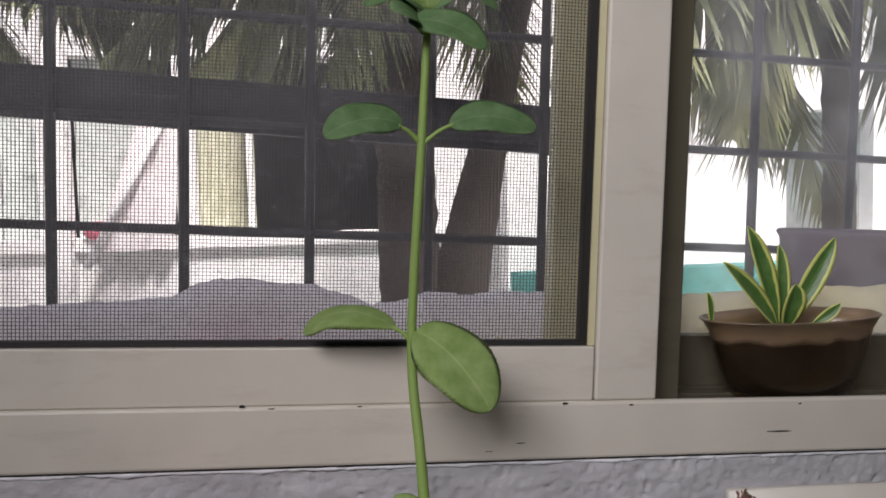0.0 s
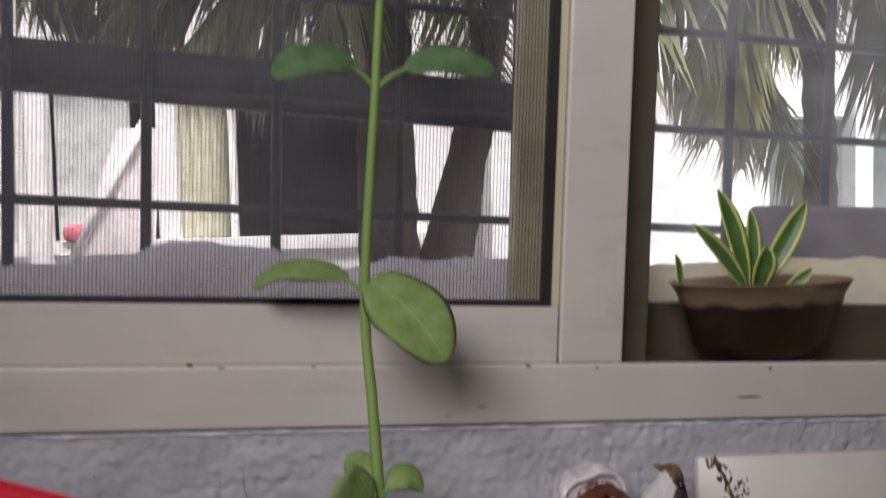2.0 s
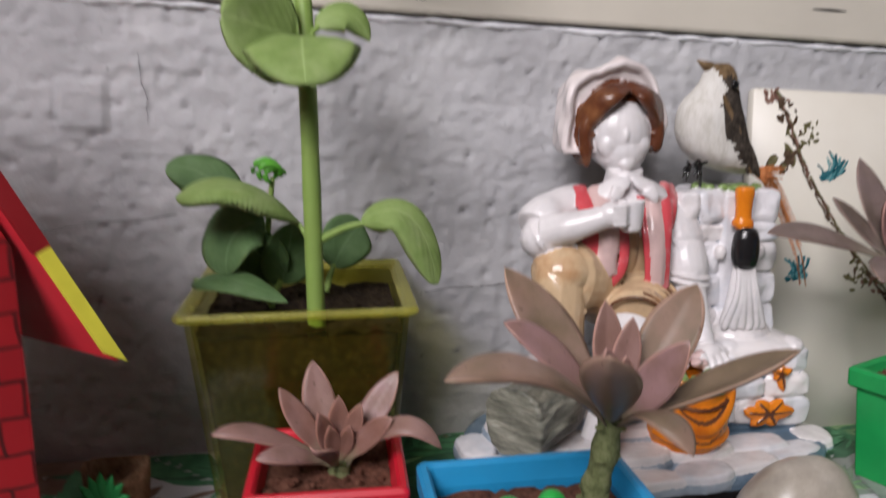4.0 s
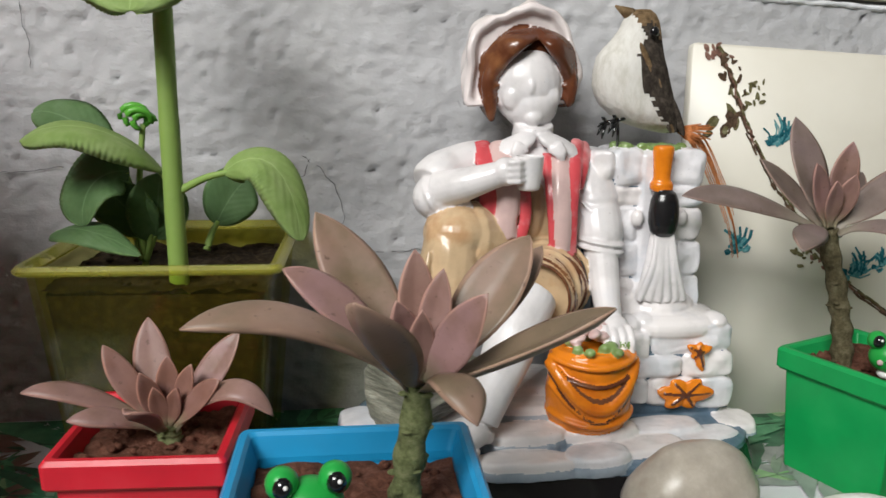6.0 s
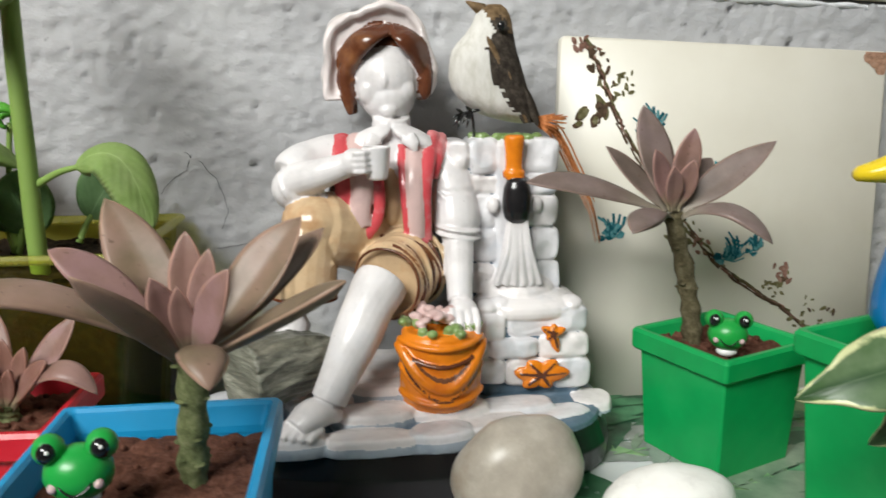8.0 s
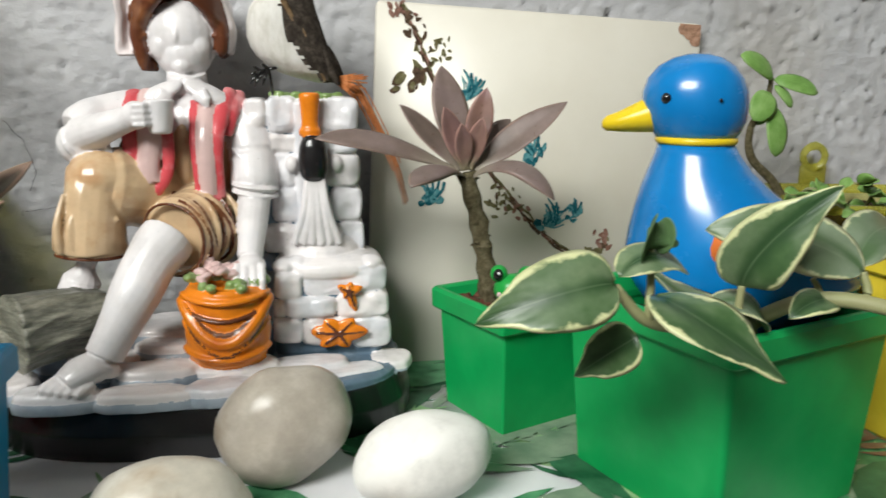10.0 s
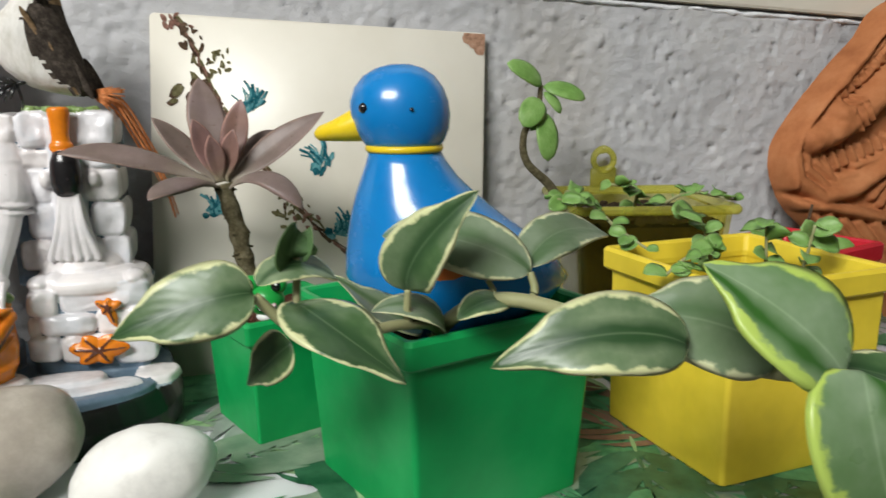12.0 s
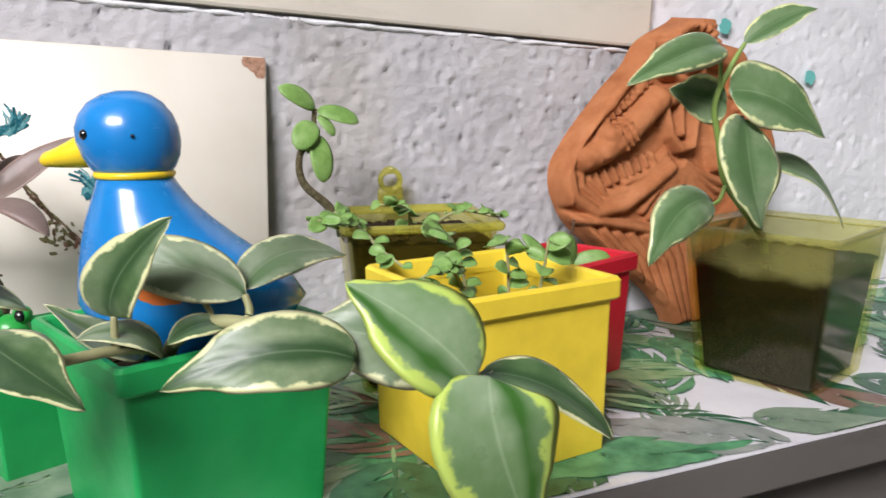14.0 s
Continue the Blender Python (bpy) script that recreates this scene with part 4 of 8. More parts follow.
part("front_panel", Shape().box((-0.649, FRONT + 0.03, -0.9), (1.30, FRONT + 0.05, T - 0.0245)), SHELF_EDGE, shelf, "grey panel below the shelf", False)


def print_mat(name, a, b):
    m = Mat(name, a, 0.35, Specular_IOR_Level=0.5)
    m.color(m.ramp(m.noise(70, 4, 0.6, (1, 1, 1)), [(0.3, a), (0.7, b)]))
    return m.mat


PRINTS = [print_mat("print_green_%s" % n, a, b) for n, a, b in (
    ("deep", (0.012, 0.070, 0.032), (0.06, 0.19, 0.10)), ("mid", (0.025, 0.16, 0.07), (0.14, 0.40, 0.20)),
    ("sage", (0.14, 0.22, 0.15), (0.28, 0.36, 0.26)), ("light", (0.16, 0.36, 0.14), (0.38, 0.54, 0.30)),
    ("umber", (0.16, 0.085, 0.06), (0.28, 0.17, 0.13)), ("grey", (0.20, 0.23, 0.21), (0.36, 0.39, 0.36)))]
prints = Shape()
rnd = random.Random(21)
for k in range(400):
    x, y = rnd.uniform(-0.62, 1.05), rnd.uniform(-0.262, 0.0)
    if rnd.random() < (0.6 if x < 0.13 and y < -0.13 else 0.42 if x > 0.36 and y < -0.09 else 0.0):
        continue  # open white ground in the print
    a0 = rnd.uniform(0, 6.283)
    length = rnd.uniform(0.070, 0.135)
    mat = rnd.choice((0, 0, 0, 1, 1, 1, 2, 3, 5, 4))
    z = T + 0.00012 + 0.000004 * k
    n = rnd.choice((8, 9, 10, 12))
    bow = rnd.uniform(-0.5, 0.5)
    fat = rnd.choice((0.060, 0.075, 0.10, 0.13))
    spine = [(x, y)]
    for i in range(n):
        q = a0 + bow * i / n
        spine.append((spine[-1][0] + math.cos(q) * length / n, spine[-1][1] + math.sin(q) * length / n))
    blades = []
    for i in range(1, n + 1):
        f = i / n
        for sg in (-1, 1):
            b = a0 + bow * f + sg * (1.02 - 0.72 * f) + rnd.uniform(-0.06, 0.06)
            blades.append((spine[i], b, length * 0.44 * math.sin(math.pi * (0.22 + 0.70 * f)) * rnd.uniform(0.88, 1.1), fat, sg * 0.35))
    for i in range(n):
        blades.append((spine[i], math.atan2(spine[i + 1][1] - spine[i][1], spine[i + 1][0] - spine[i][0]), length / n * 1.15, 0.06, 0.0))
    for i, ((bx, by), b, ln, wide, hook) in enumerate(blades):
        one, two = [], []
        for q, w in ((0.0, 0.25), (0.2, 0.85), (0.45, 1.0), (0.72, 0.72), (1.0, 0.0)):
            h = b - hook * q
            cx, cy = bx + math.cos(h) * ln * q, by + math.sin(h) * ln * q
            one.append((cx - math.sin(h) * ln * wide * w, cy + math.cos(h) * ln * wide * w))
            two.append((cx + math.sin(h) * ln * wide * w, cy - math.cos(h) * ln * wide * w))
        pts = one + two[-2::-1]
        prints.flat([(px, min(-0.003, max(FRONT + 0.0005, py)), z + 0.000002 * (i % 3)) for px, py in pts], mat if rnd.random() < 0.86 else rnd.choice((0, 1, 3)))
part("leaf_print", prints, PRINTS, shelf, "printed palm leaves in greens and browns", False)["kind"] = "stuff"


# ---- pots ----
def square_ring(c, half, z, yaw, r=None, n=5):
    r = half * 0.16 if r is None else r
    pts = []
    for q in range(4):
        for i in range(n):
            a = math.pi / 2 * (q + i / (n - 1))
            sx, sy = ((1, 1), (-1, 1), (-1, -1), (1, -1))[q]
            x, y = sx * (half - r) + r * math.cos(a), sy * (half - r) + r * math.sin(a)
            pts.append((c[0] + x * math.cos(yaw) - y * math.sin(yaw), c[1] + x * math.sin(yaw) + y * math.cos(yaw), z))
    return pts


def square_pot(name, c, side, rim, yaw, material, soil, soil_at, label, taper=0.90, lip=0.0035, band=0.011, round_=0.055, feet=T, soil_r=None):
    """A square pot: hollow tapered body, a proud rim and a lumpy fill of soil."""
    h = side / 2
    p = thing(name, (c[0], c[1], feet), label, "plant pot")
    b = h - lip
    body = Shape()
    w = 0.0022
    body.grid([square_ring(c, hh, z, yaw, hh * round_) for hh, z in (
        (b * taper * 0.965, feet), (b * taper, feet + 0.002), (b, rim - band + 0.001), (b - w, rim - band + 0.001),
        (b * taper - w, feet + 0.004))], 0, True, True, True)
    part("body", body, material, p, "", False)
    lipm = Shape()
    lipm.grid([square_ring(c, hh, z, yaw, hh * round_ * 1.15) for hh, z in (
        (b - w - 0.0006, rim - band), (h - 0.0012, rim - band), (h - 0.0002, rim - band + 0.0012), (h, rim - 0.0016), (h - 0.0012, rim), (h - 0.0032, rim),
        (h - 0.0044, rim - 0.0012), (b - w - 0.0006, rim - band * 0.75), (b - w - 0.0006, rim - band))], 0, True)
    part("rim", lipm, OLIVE_RIM if material == OLIVE_CLEAR else material, p, "thick moulded rim", False)
    if soil:
        s = Shape()
        f = (soil_at - feet) / (rim - feet)
        hs = (b * (taper + (1 - taper) * f) - w) * 0.992
        n = 26
        rows = []
        for j in range(n + 1):
            row = []
            for i in range(n + 1):
                x, y = (2 * i / n - 1) * hs, (2 * j / n - 1) * hs
                z = soil_at + 0.0028 * noise.noise(Vector((x * 160 + c[0] * 99, y * 160, 1))) + 0.0016 * noise.noise(Vector((x * 420, y * 420, c[1] * 50)))
                row.append((c[0] + x * math.cos(yaw) - y * math.sin(yaw), c[1] + x * math.sin(yaw) + y * math.cos(yaw), z))
            rows.append(row)
        s.grid(rows)
        if soil_r:  # a block of soil seen through a clear wall
            k = [square_ring(c, hh, z, yaw, hh * 0.1) for hh, z in ((b * taper * 0.955 - w, feet + 0.004), (hs * 0.975, soil_at - 0.002))]
            s.grid(k, 0, True, True)
        r2 = random.Random(int(c[0] * 1000) + 77)
        for i in range(46):
            x, y = r2.uniform(-hs, hs) * 0.95, r2.uniform(-hs, hs) * 0.95
            q = r2.uniform(0.0007, 0.0022)
            s.ball((c[0] + x * math.cos(yaw) - y * math.sin(yaw), c[1] + x * math.sin(yaw) + y * math.cos(yaw), soil_at + q * 0.5), (q, q * 0.8, q * 0.7), 0, None, 6, 4)
        part("soil", s, soil, p, "crumbly soil")
    return p


YAW = math.atan2(-0.057, 0.12) - math.pi / 4  # corner to the front
square_pot("plant_pot", (-0.130, -0.153), 0.061, 0.083, radians(-2), RED_PLASTIC, SOIL_RED, 0.076, "small square red plastic pot on the shelf")
square_pot("plant_pot", (-0.058, -0.214), 0.079, 0.089, radians(0), BLUE_PLASTIC, SOIL_RED, 0.078, "square blue plastic pot with a soil-stained rim")
square_pot("plant_pot", (0.187, -0.103), 0.0615, 0.081, math.atan2(-0.033, 0.081) - math.pi / 4, GREEN_PLASTIC, SOIL_RED, 0.075, "small square green plastic pot before the painted tile")
square_pot("plant_pot", (0.2520, -0.1845), 0.0950, 0.1005, YAW, GREEN_PLASTIC, SOIL_DARK, 0.085, "large square green plastic pot holding the toy duck")
square_pot("plant_pot", (0.3960, -0.1800), 0.0925, 0.1075, radians(-82.2), YELLOW_PLASTIC, SOIL_DARK, 0.050, "square bright yellow plastic pot with trailing greenery", 0.975)
square_pot("plant_pot", (0.489, -0.104), 0.066, 0.096, YAW, RED_PLASTIC, SOIL_DARK, 0.085, "small square red plastic pot beside the yellow pot")
square_pot("plant_pot", (-0.140, -0.057), 0.108, 0.131, radians(-1), OLIVE_CLEAR, SOIL_DARK, 0.119, "translucent olive-yellow plastic pot of dark soil", 0.80, 0.004, 0.004, 0.07, T, True)
olive = square_pot("plant_pot", (0.400, -0.066), 0.096, 0.121, radians(-12), OLIVE_CLEAR, SOIL_DARK, 0.110, "translucent olive plastic pot against the wall", 0.80, 0.004, 0.005, 0.07, T, True)
loop = Shape()
loop.tube([(0.4045 + 0.0066 * math.cos(a), -0.0150 - 0.0014 * math.cos(a), 0.1375 + 0.0068 * math.sin(a)) for a in [k * 0.2618 for k in range(25)]], 0.0030, 0, 8, 0.55)
loop.box((0.3955, -0.0166, 0.1195), (0.4135, -0.0136, 0.1325), 0, None, 0.0008)
part("hanging_loop", loop, OLIVE_RIM, olive, "moulded hanging loop on the rim")
square_pot("plant_pot", (0.6150, -0.1610), 0.1000, 0.1150, radians(-70.2), YELLOW_CLEAR, SOIL_BLACK, 0.094, "translucent yellow pot two-thirds full of black soil", 0.82, 0.004, 0.004, 0.07, T, True)

# ---- leaves and plants ----
PROFILE = {
    "round": lambda u: 2.0 * math.sqrt(max(0, u * (1 - u))),
    "lance": lambda u: 1.75 * ((u + 0.06) ** 0.35) * ((1 - u) ** 0.75),
}


def leaf(base, tip, width, up, bend, fold, thick, shape, nu=14, nv=8):
    """A solid leaf from base to tip; bend bows it along up, fold lifts its edges."""
    b, t = Vector(base), Vector(tip)
    along = t - b
    e = along.normalized()
    n = Vector(up)
    n = (n - e * n.dot(e)).normalized()
    s = e.cross(n)
    rows, uvs = [], []
    k = 2 * nv
    for i in range(nu + 1):
        u = i / nu
        uu = min(0.999, max(0.001, u))
        w = width / 2 * min(1.0, PROFILE[shape](uu))
        c = b + along * u + n * along.length * (bend * 4 * u * (1 - u))
        ring = []
        for j in range(k):
            q = j / k * 2
            v, sg = (1 - 2 * q, 1) if q < 1 else (2 * q - 3, -1)
            p = c + s * (w * v) + n * (fold * w * v * v + sg * thick * (0.15 + 0.85 * (1 - v * v)) * min(1, 6 * uu * (1 - uu) + 0.3))
            ring.append(p)
            uvs.append((u, (v + 1) / 2))
        rows.append(ring)
    return Shape().grid(rows, 0, True, True, True, uvs)


def curve(pts, n=16):
    """A smooth line through the points."""
    pts = [Vector(p) for p in pts]
    ext = [pts[0] * 2 - pts[1]] + pts + [pts[-1] * 2 - pts[-2]]
    out = []
    for i in range(1, len(ext) - 2):
        p0, p1, p2, p3 = ext[i - 1:i + 3]
        for k in range(n):
            t = k / n
            out.append(0.5 * (2 * p1 + (p2 - p0) * t + (2 * p0 - 5 * p1 + 4 * p2 - p3) * t * t + (3 * p1 - p0 - 3 * p2 + p3) * t ** 3))
    return out + [pts[-1]]


def stem(pts, r0, r1, n=10, wobble=0.08):
    c = curve(pts, 8)
    return Shape().tube(c, [r0 + (r1 - r0) * i / (len(c) - 1) for i in range(len(c))], 0, n, 1, None, wobble)


BLADE = {  # rise and fall of a leaf's width along its length, and the share of it kept at the base
    "heart": (0.50, 0.80, 0.0),
    "ovate": (0.62, 0.80, 0.0),
    "paddle": (1.15, 0.84, 0.36),
    "lance": (0.80, 0.80, 0.25),
    "round": (0.50, 0.50, 0.0),
}


def blade(base, mid, tip, width, up, kind="heart", fold=0.2, thick=0.0008, keel=1.0, tooth=0.0, teeth=58, wave=0.0, droop=0.0, nu=22, nv=10, seed=0.0):
    """A solid leaf along an arched midrib through three points. fold: V of the two halves; droop: edges bent back; wave: rippled margin; keel: thickness of the underside."""
    p0, p2 = Vector(base), Vector(tip)
    p1 = Vector(mid) * 2 - (p0 + p2) * 0.5
    a, b, keep = BLADE[kind]
    peak = (a / (a + b)) ** a * (b / (a + b)) ** b
    rows, uvs = [], []
    k = 2 * nv
    for i in range(nu + 1):
        u = i / nu
        uu = min(0.9985, max(0.0015, u))
        c = p0 * (1 - u) ** 2 + p1 * 2 * u * (1 - u) + p2 * u * u
        e = ((p1 - p0) * (1 - u) + (p2 - p1) * u).normalized()
        n = Vector(up)
        n = (n - e * n.dot(e)).normalized()
        s = e.cross(n)
        w = uu ** a * (1 - uu) ** b / peak
        if kind == "heart":  # drawn-out point
            w *= 1 - 0.55 * max(0.0, (uu - 0.72) / 0.28) * (1 - max(0.0, (uu - 0.72) / 0.28)) * 1.6
        w = width / 2 * max(w, keep * (1 - uu) ** 1.5 if uu < 0.5 else 0) * (1 + tooth * math.sin(uu * teeth))
        ring = []
        for j in range(k):
            q = j / k * 2
            v, sg = (1 - 2 * q, 1) if q < 1 else (2 * q - 3, -1)
            h = fold * w * abs(v) ** 1.35 - droop * w * abs(v) ** 4
            h += wave * width * v * abs(v) * math.sin(uu * 9.0 + seed + 1.3 * v)
            body = (0.12 + 0.88 * (1 - v * v)) * min(1.0, 7 * uu * (1 - uu) + 0.2)
            ring.append(c + s * (w * v) + n * (h + sg * thick * body * (keel if sg < 0 else 1.0)))
            uvs.append((u, (v + 1) / 2))
        rows.append(ring)
    return Shape().grid(rows, 0, True, True, True, uvs)


# tall country-borage plant in the olive pot
p = thing("borage_plant", (-0.133, -0.090, 0.108), "tall green fleshy-leaved plant on one straight stem", "plant")
SP = [(-0.1330, -0.0900, 0.1000), (-0.1333, -0.0890, 0.2265), (-0.1347, -0.0730, 0.2986), (-0.1364, -0.0560, 0.3727), (-0.1258, -0.0550, 0.5094), (-0.1196, -0.0550, 0.5902)]
part("stem", stem(SP, 0.0043, 0.0027, 12), STEM_GREEN, p, "thick pale green stem")
for b, m, t, w, up, fold, droop, mat, pet in (
        ((-0.1459, -0.0400, 0.3807), (-0.1794, -0.0300, 0.3914), (-0.2092, -0.0229, 0.3775), 0.036, (0, -0.35, 1), 0.10, 0.25, OREGANO, (-0.1364, -0.0550, 0.3727)),
        ((-0.1337, -0.0630, 0.3815), (-0.1113, -0.0840, 0.3637), (-0.0927, -0.1010, 0.3339), 0.050, (0.35, -1, 0.25), 0.22, 0.2, OREGANO, (-0.1364, -0.0550, 0.3727)),
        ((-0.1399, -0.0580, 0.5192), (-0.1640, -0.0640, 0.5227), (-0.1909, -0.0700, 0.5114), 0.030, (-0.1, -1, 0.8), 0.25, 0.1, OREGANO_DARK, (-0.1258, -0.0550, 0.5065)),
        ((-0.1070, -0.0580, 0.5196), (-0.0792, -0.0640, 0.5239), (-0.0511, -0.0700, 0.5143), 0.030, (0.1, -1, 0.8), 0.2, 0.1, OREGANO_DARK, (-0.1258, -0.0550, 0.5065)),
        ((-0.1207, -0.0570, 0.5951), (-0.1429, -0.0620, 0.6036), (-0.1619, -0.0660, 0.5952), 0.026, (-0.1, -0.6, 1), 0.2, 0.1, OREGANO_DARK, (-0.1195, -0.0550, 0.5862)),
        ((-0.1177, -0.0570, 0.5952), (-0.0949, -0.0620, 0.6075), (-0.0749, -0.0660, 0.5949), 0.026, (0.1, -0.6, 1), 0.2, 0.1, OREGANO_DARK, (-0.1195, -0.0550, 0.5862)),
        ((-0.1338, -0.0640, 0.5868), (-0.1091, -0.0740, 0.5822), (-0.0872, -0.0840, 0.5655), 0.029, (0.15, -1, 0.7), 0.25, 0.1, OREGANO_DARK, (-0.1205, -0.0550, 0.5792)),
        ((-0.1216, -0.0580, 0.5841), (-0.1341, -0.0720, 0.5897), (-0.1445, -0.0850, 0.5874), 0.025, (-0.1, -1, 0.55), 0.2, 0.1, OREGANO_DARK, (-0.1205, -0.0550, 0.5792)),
        ((-0.1197, -0.0560, 0.5961), (-0.1208, -0.0580, 0.6051), (-0.1209, -0.0580, 0.6131), 0.028, (0, -1, 0.35), 0.3, 0.0, OREGANO, (-0.1196, -0.0550, 0.5882)),
        ((-0.1361, -0.0850, 0.2550), (-0.1444, -0.0780, 0.2652), (-0.1522, -0.0700, 0.2726), 0.020, (-0.2, -1, 0.6), 0.2, 0.1, OREGANO, (-0.1337, -0.0890, 0.2451)),
        ((-0.1287, -0.0860, 0.2529), (-0.1153, -0.0840, 0.2592), (-0.1053, -0.0850, 0.2478), 0.020, (0.1, -0.8, 0.8), 0.10, 0.3, OREGANO, (-0.1337, -0.0890, 0.2451)),
        ((-0.1372, -0.0940, 0.2480), (-0.1496, -0.1050, 0.2513), (-0.1654, -0.1180, 0.2553), 0.047, (-0.1, -1, 0.30), 0.15, 0.1, OREGANO, (-0.1337, -0.0890, 0.2451)),
        ((-0.1348, -0.0940, 0.2472), (-0.1348, -0.1150, 0.2444), (-0.1336, -0.1370, 0.2286), 0.048, (0, -0.6, 0.9), 0.12, 0.2, OREGANO, (-0.1337, -0.0890, 0.2451)),
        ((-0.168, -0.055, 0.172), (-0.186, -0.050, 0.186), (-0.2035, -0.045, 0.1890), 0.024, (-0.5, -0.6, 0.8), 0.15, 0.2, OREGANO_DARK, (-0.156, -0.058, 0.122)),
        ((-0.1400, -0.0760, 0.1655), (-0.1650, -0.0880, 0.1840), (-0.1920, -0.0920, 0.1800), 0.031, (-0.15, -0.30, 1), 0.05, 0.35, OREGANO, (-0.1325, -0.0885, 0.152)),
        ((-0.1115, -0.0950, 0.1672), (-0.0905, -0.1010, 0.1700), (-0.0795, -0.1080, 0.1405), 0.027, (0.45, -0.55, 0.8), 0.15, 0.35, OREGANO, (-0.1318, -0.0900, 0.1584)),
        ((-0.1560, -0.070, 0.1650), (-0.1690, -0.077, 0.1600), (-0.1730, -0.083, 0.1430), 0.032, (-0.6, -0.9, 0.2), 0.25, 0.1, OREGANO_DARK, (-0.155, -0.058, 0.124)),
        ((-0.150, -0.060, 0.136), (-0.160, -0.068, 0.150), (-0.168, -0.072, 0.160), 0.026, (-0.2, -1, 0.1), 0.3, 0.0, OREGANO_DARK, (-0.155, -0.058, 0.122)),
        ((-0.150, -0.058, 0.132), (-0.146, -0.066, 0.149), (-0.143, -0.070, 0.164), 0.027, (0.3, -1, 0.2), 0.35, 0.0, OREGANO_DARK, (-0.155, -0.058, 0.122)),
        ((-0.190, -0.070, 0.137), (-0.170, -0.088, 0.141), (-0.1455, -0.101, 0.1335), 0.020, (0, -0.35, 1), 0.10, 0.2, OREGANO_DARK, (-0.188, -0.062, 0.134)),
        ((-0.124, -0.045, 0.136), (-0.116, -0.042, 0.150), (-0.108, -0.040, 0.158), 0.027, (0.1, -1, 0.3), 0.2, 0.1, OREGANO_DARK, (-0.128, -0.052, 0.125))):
    big = w > 0.023
    lf = part("leaf", blade(b, m, t, w, up, "round" if big else "ovate", fold, 0.0010, 1.2, 0.012, 150, 0.035, droop, 96, 10, b[0] * 90), mat, p)
    part("petiole", stem([pet, Vector(pet).lerp(Vector(b), 0.6) + Vector((0, 0, 0.001)), Vector(b).lerp(Vector(m), 0.10)], 0.0019, 0.0012, 8), STEM_GREEN, lf)
curl = Shape()
for k in range(3):  # young shoot, its leaves still rolled inward
    o = Vector((-0.1530 + 0.0022 * (k - 1), -0.0580 - 0.0015 * (k == 1), 0.1880 - 0.0010 * k))
    ring = [o + Vector((0.0058 * math.cos(q) * (1 - 0.10 * k), -0.0025 * math.sin(q * 0.5), 0.0052 * math.sin(q) * (1 - 0.16 * k))) for q in [-0.9 + 0.42 * i + 0.5 * k for i in range(11)]]
    curl.tube(ring, [0.0010 + 0.0017 * math.sin(math.pi * (i + 0.6) / 11.2) for i in range(11)], 0, 10, 0.7)
curl = part("shoot", curl, SHOOT, p, "bright curled young shoot")
part("petiole", stem([(-0.155, -0.057, 0.115), (-0.156, -0.057, 0.150), (-0.1520, -0.0575, 0.1850)], 0.0016, 0.0013, 8), STEM_GREEN, curl)


def rosette(name, at, leaves, trunk, label, r0, bark, group="ghost succulents"):
    """A ghost-plant rosette on a bare stem. leaves: base, middle, tip, width, up, fold, droop, material."""
    q = thing(name, at, label, "succulent", group)
    t = Shape()
    c = curve(trunk, 10)
    t.tube(c, [r0 * (1.06 + 0.12 * math.sin(i * 1.3)) for i in range(len(c))], 0, 14, 1, None, 0.30)
    r2 = random.Random(len(leaves))
    for i in range(16):  # leaf scars
        o = c[r2.randrange(2, len(c) - 1)]
        a = r2.uniform(0, 6.28)
        t.ball(o + Vector((math.cos(a) * r0, math.sin(a) * r0, 0)), (r0 * 0.42, r0 * 0.42, r0 * 0.16), 0, None, 8, 5)
    part("trunk", t, bark, q, "scarred bare trunk")
    for i, (b, m, tip, w, up, fold, droop, mat) in enumerate(leaves):
        part("leaf", blade(b, m, tip, w * 0.88, up, "paddle", fold, 0.0011, 1.9, 0, 1, 0.012, droop, 24, 10, i * 1.7), mat, q)
    return q


def crown(c, rows, lift=0.5, start=0.004):
    """Gives each leaf of a rosette its base on the growing point; a missing middle is set on a slight bow."""
    c = Vector(c)
    out = []
    for mid, tip, w, up, fold, droop, mat in rows:
        d = (Vector(tip) - c).normalized()
        b = c + Vector((d.x, d.y, d.z * lift)) * start
        mid = Vector(mid) if mid else b.lerp(Vector(tip), 0.5) - Vector(up).normalized() * (Vector(tip) - b).length * 0.05
        out.append((b, mid, tip, w, up, fold, droop, mat))
    return out


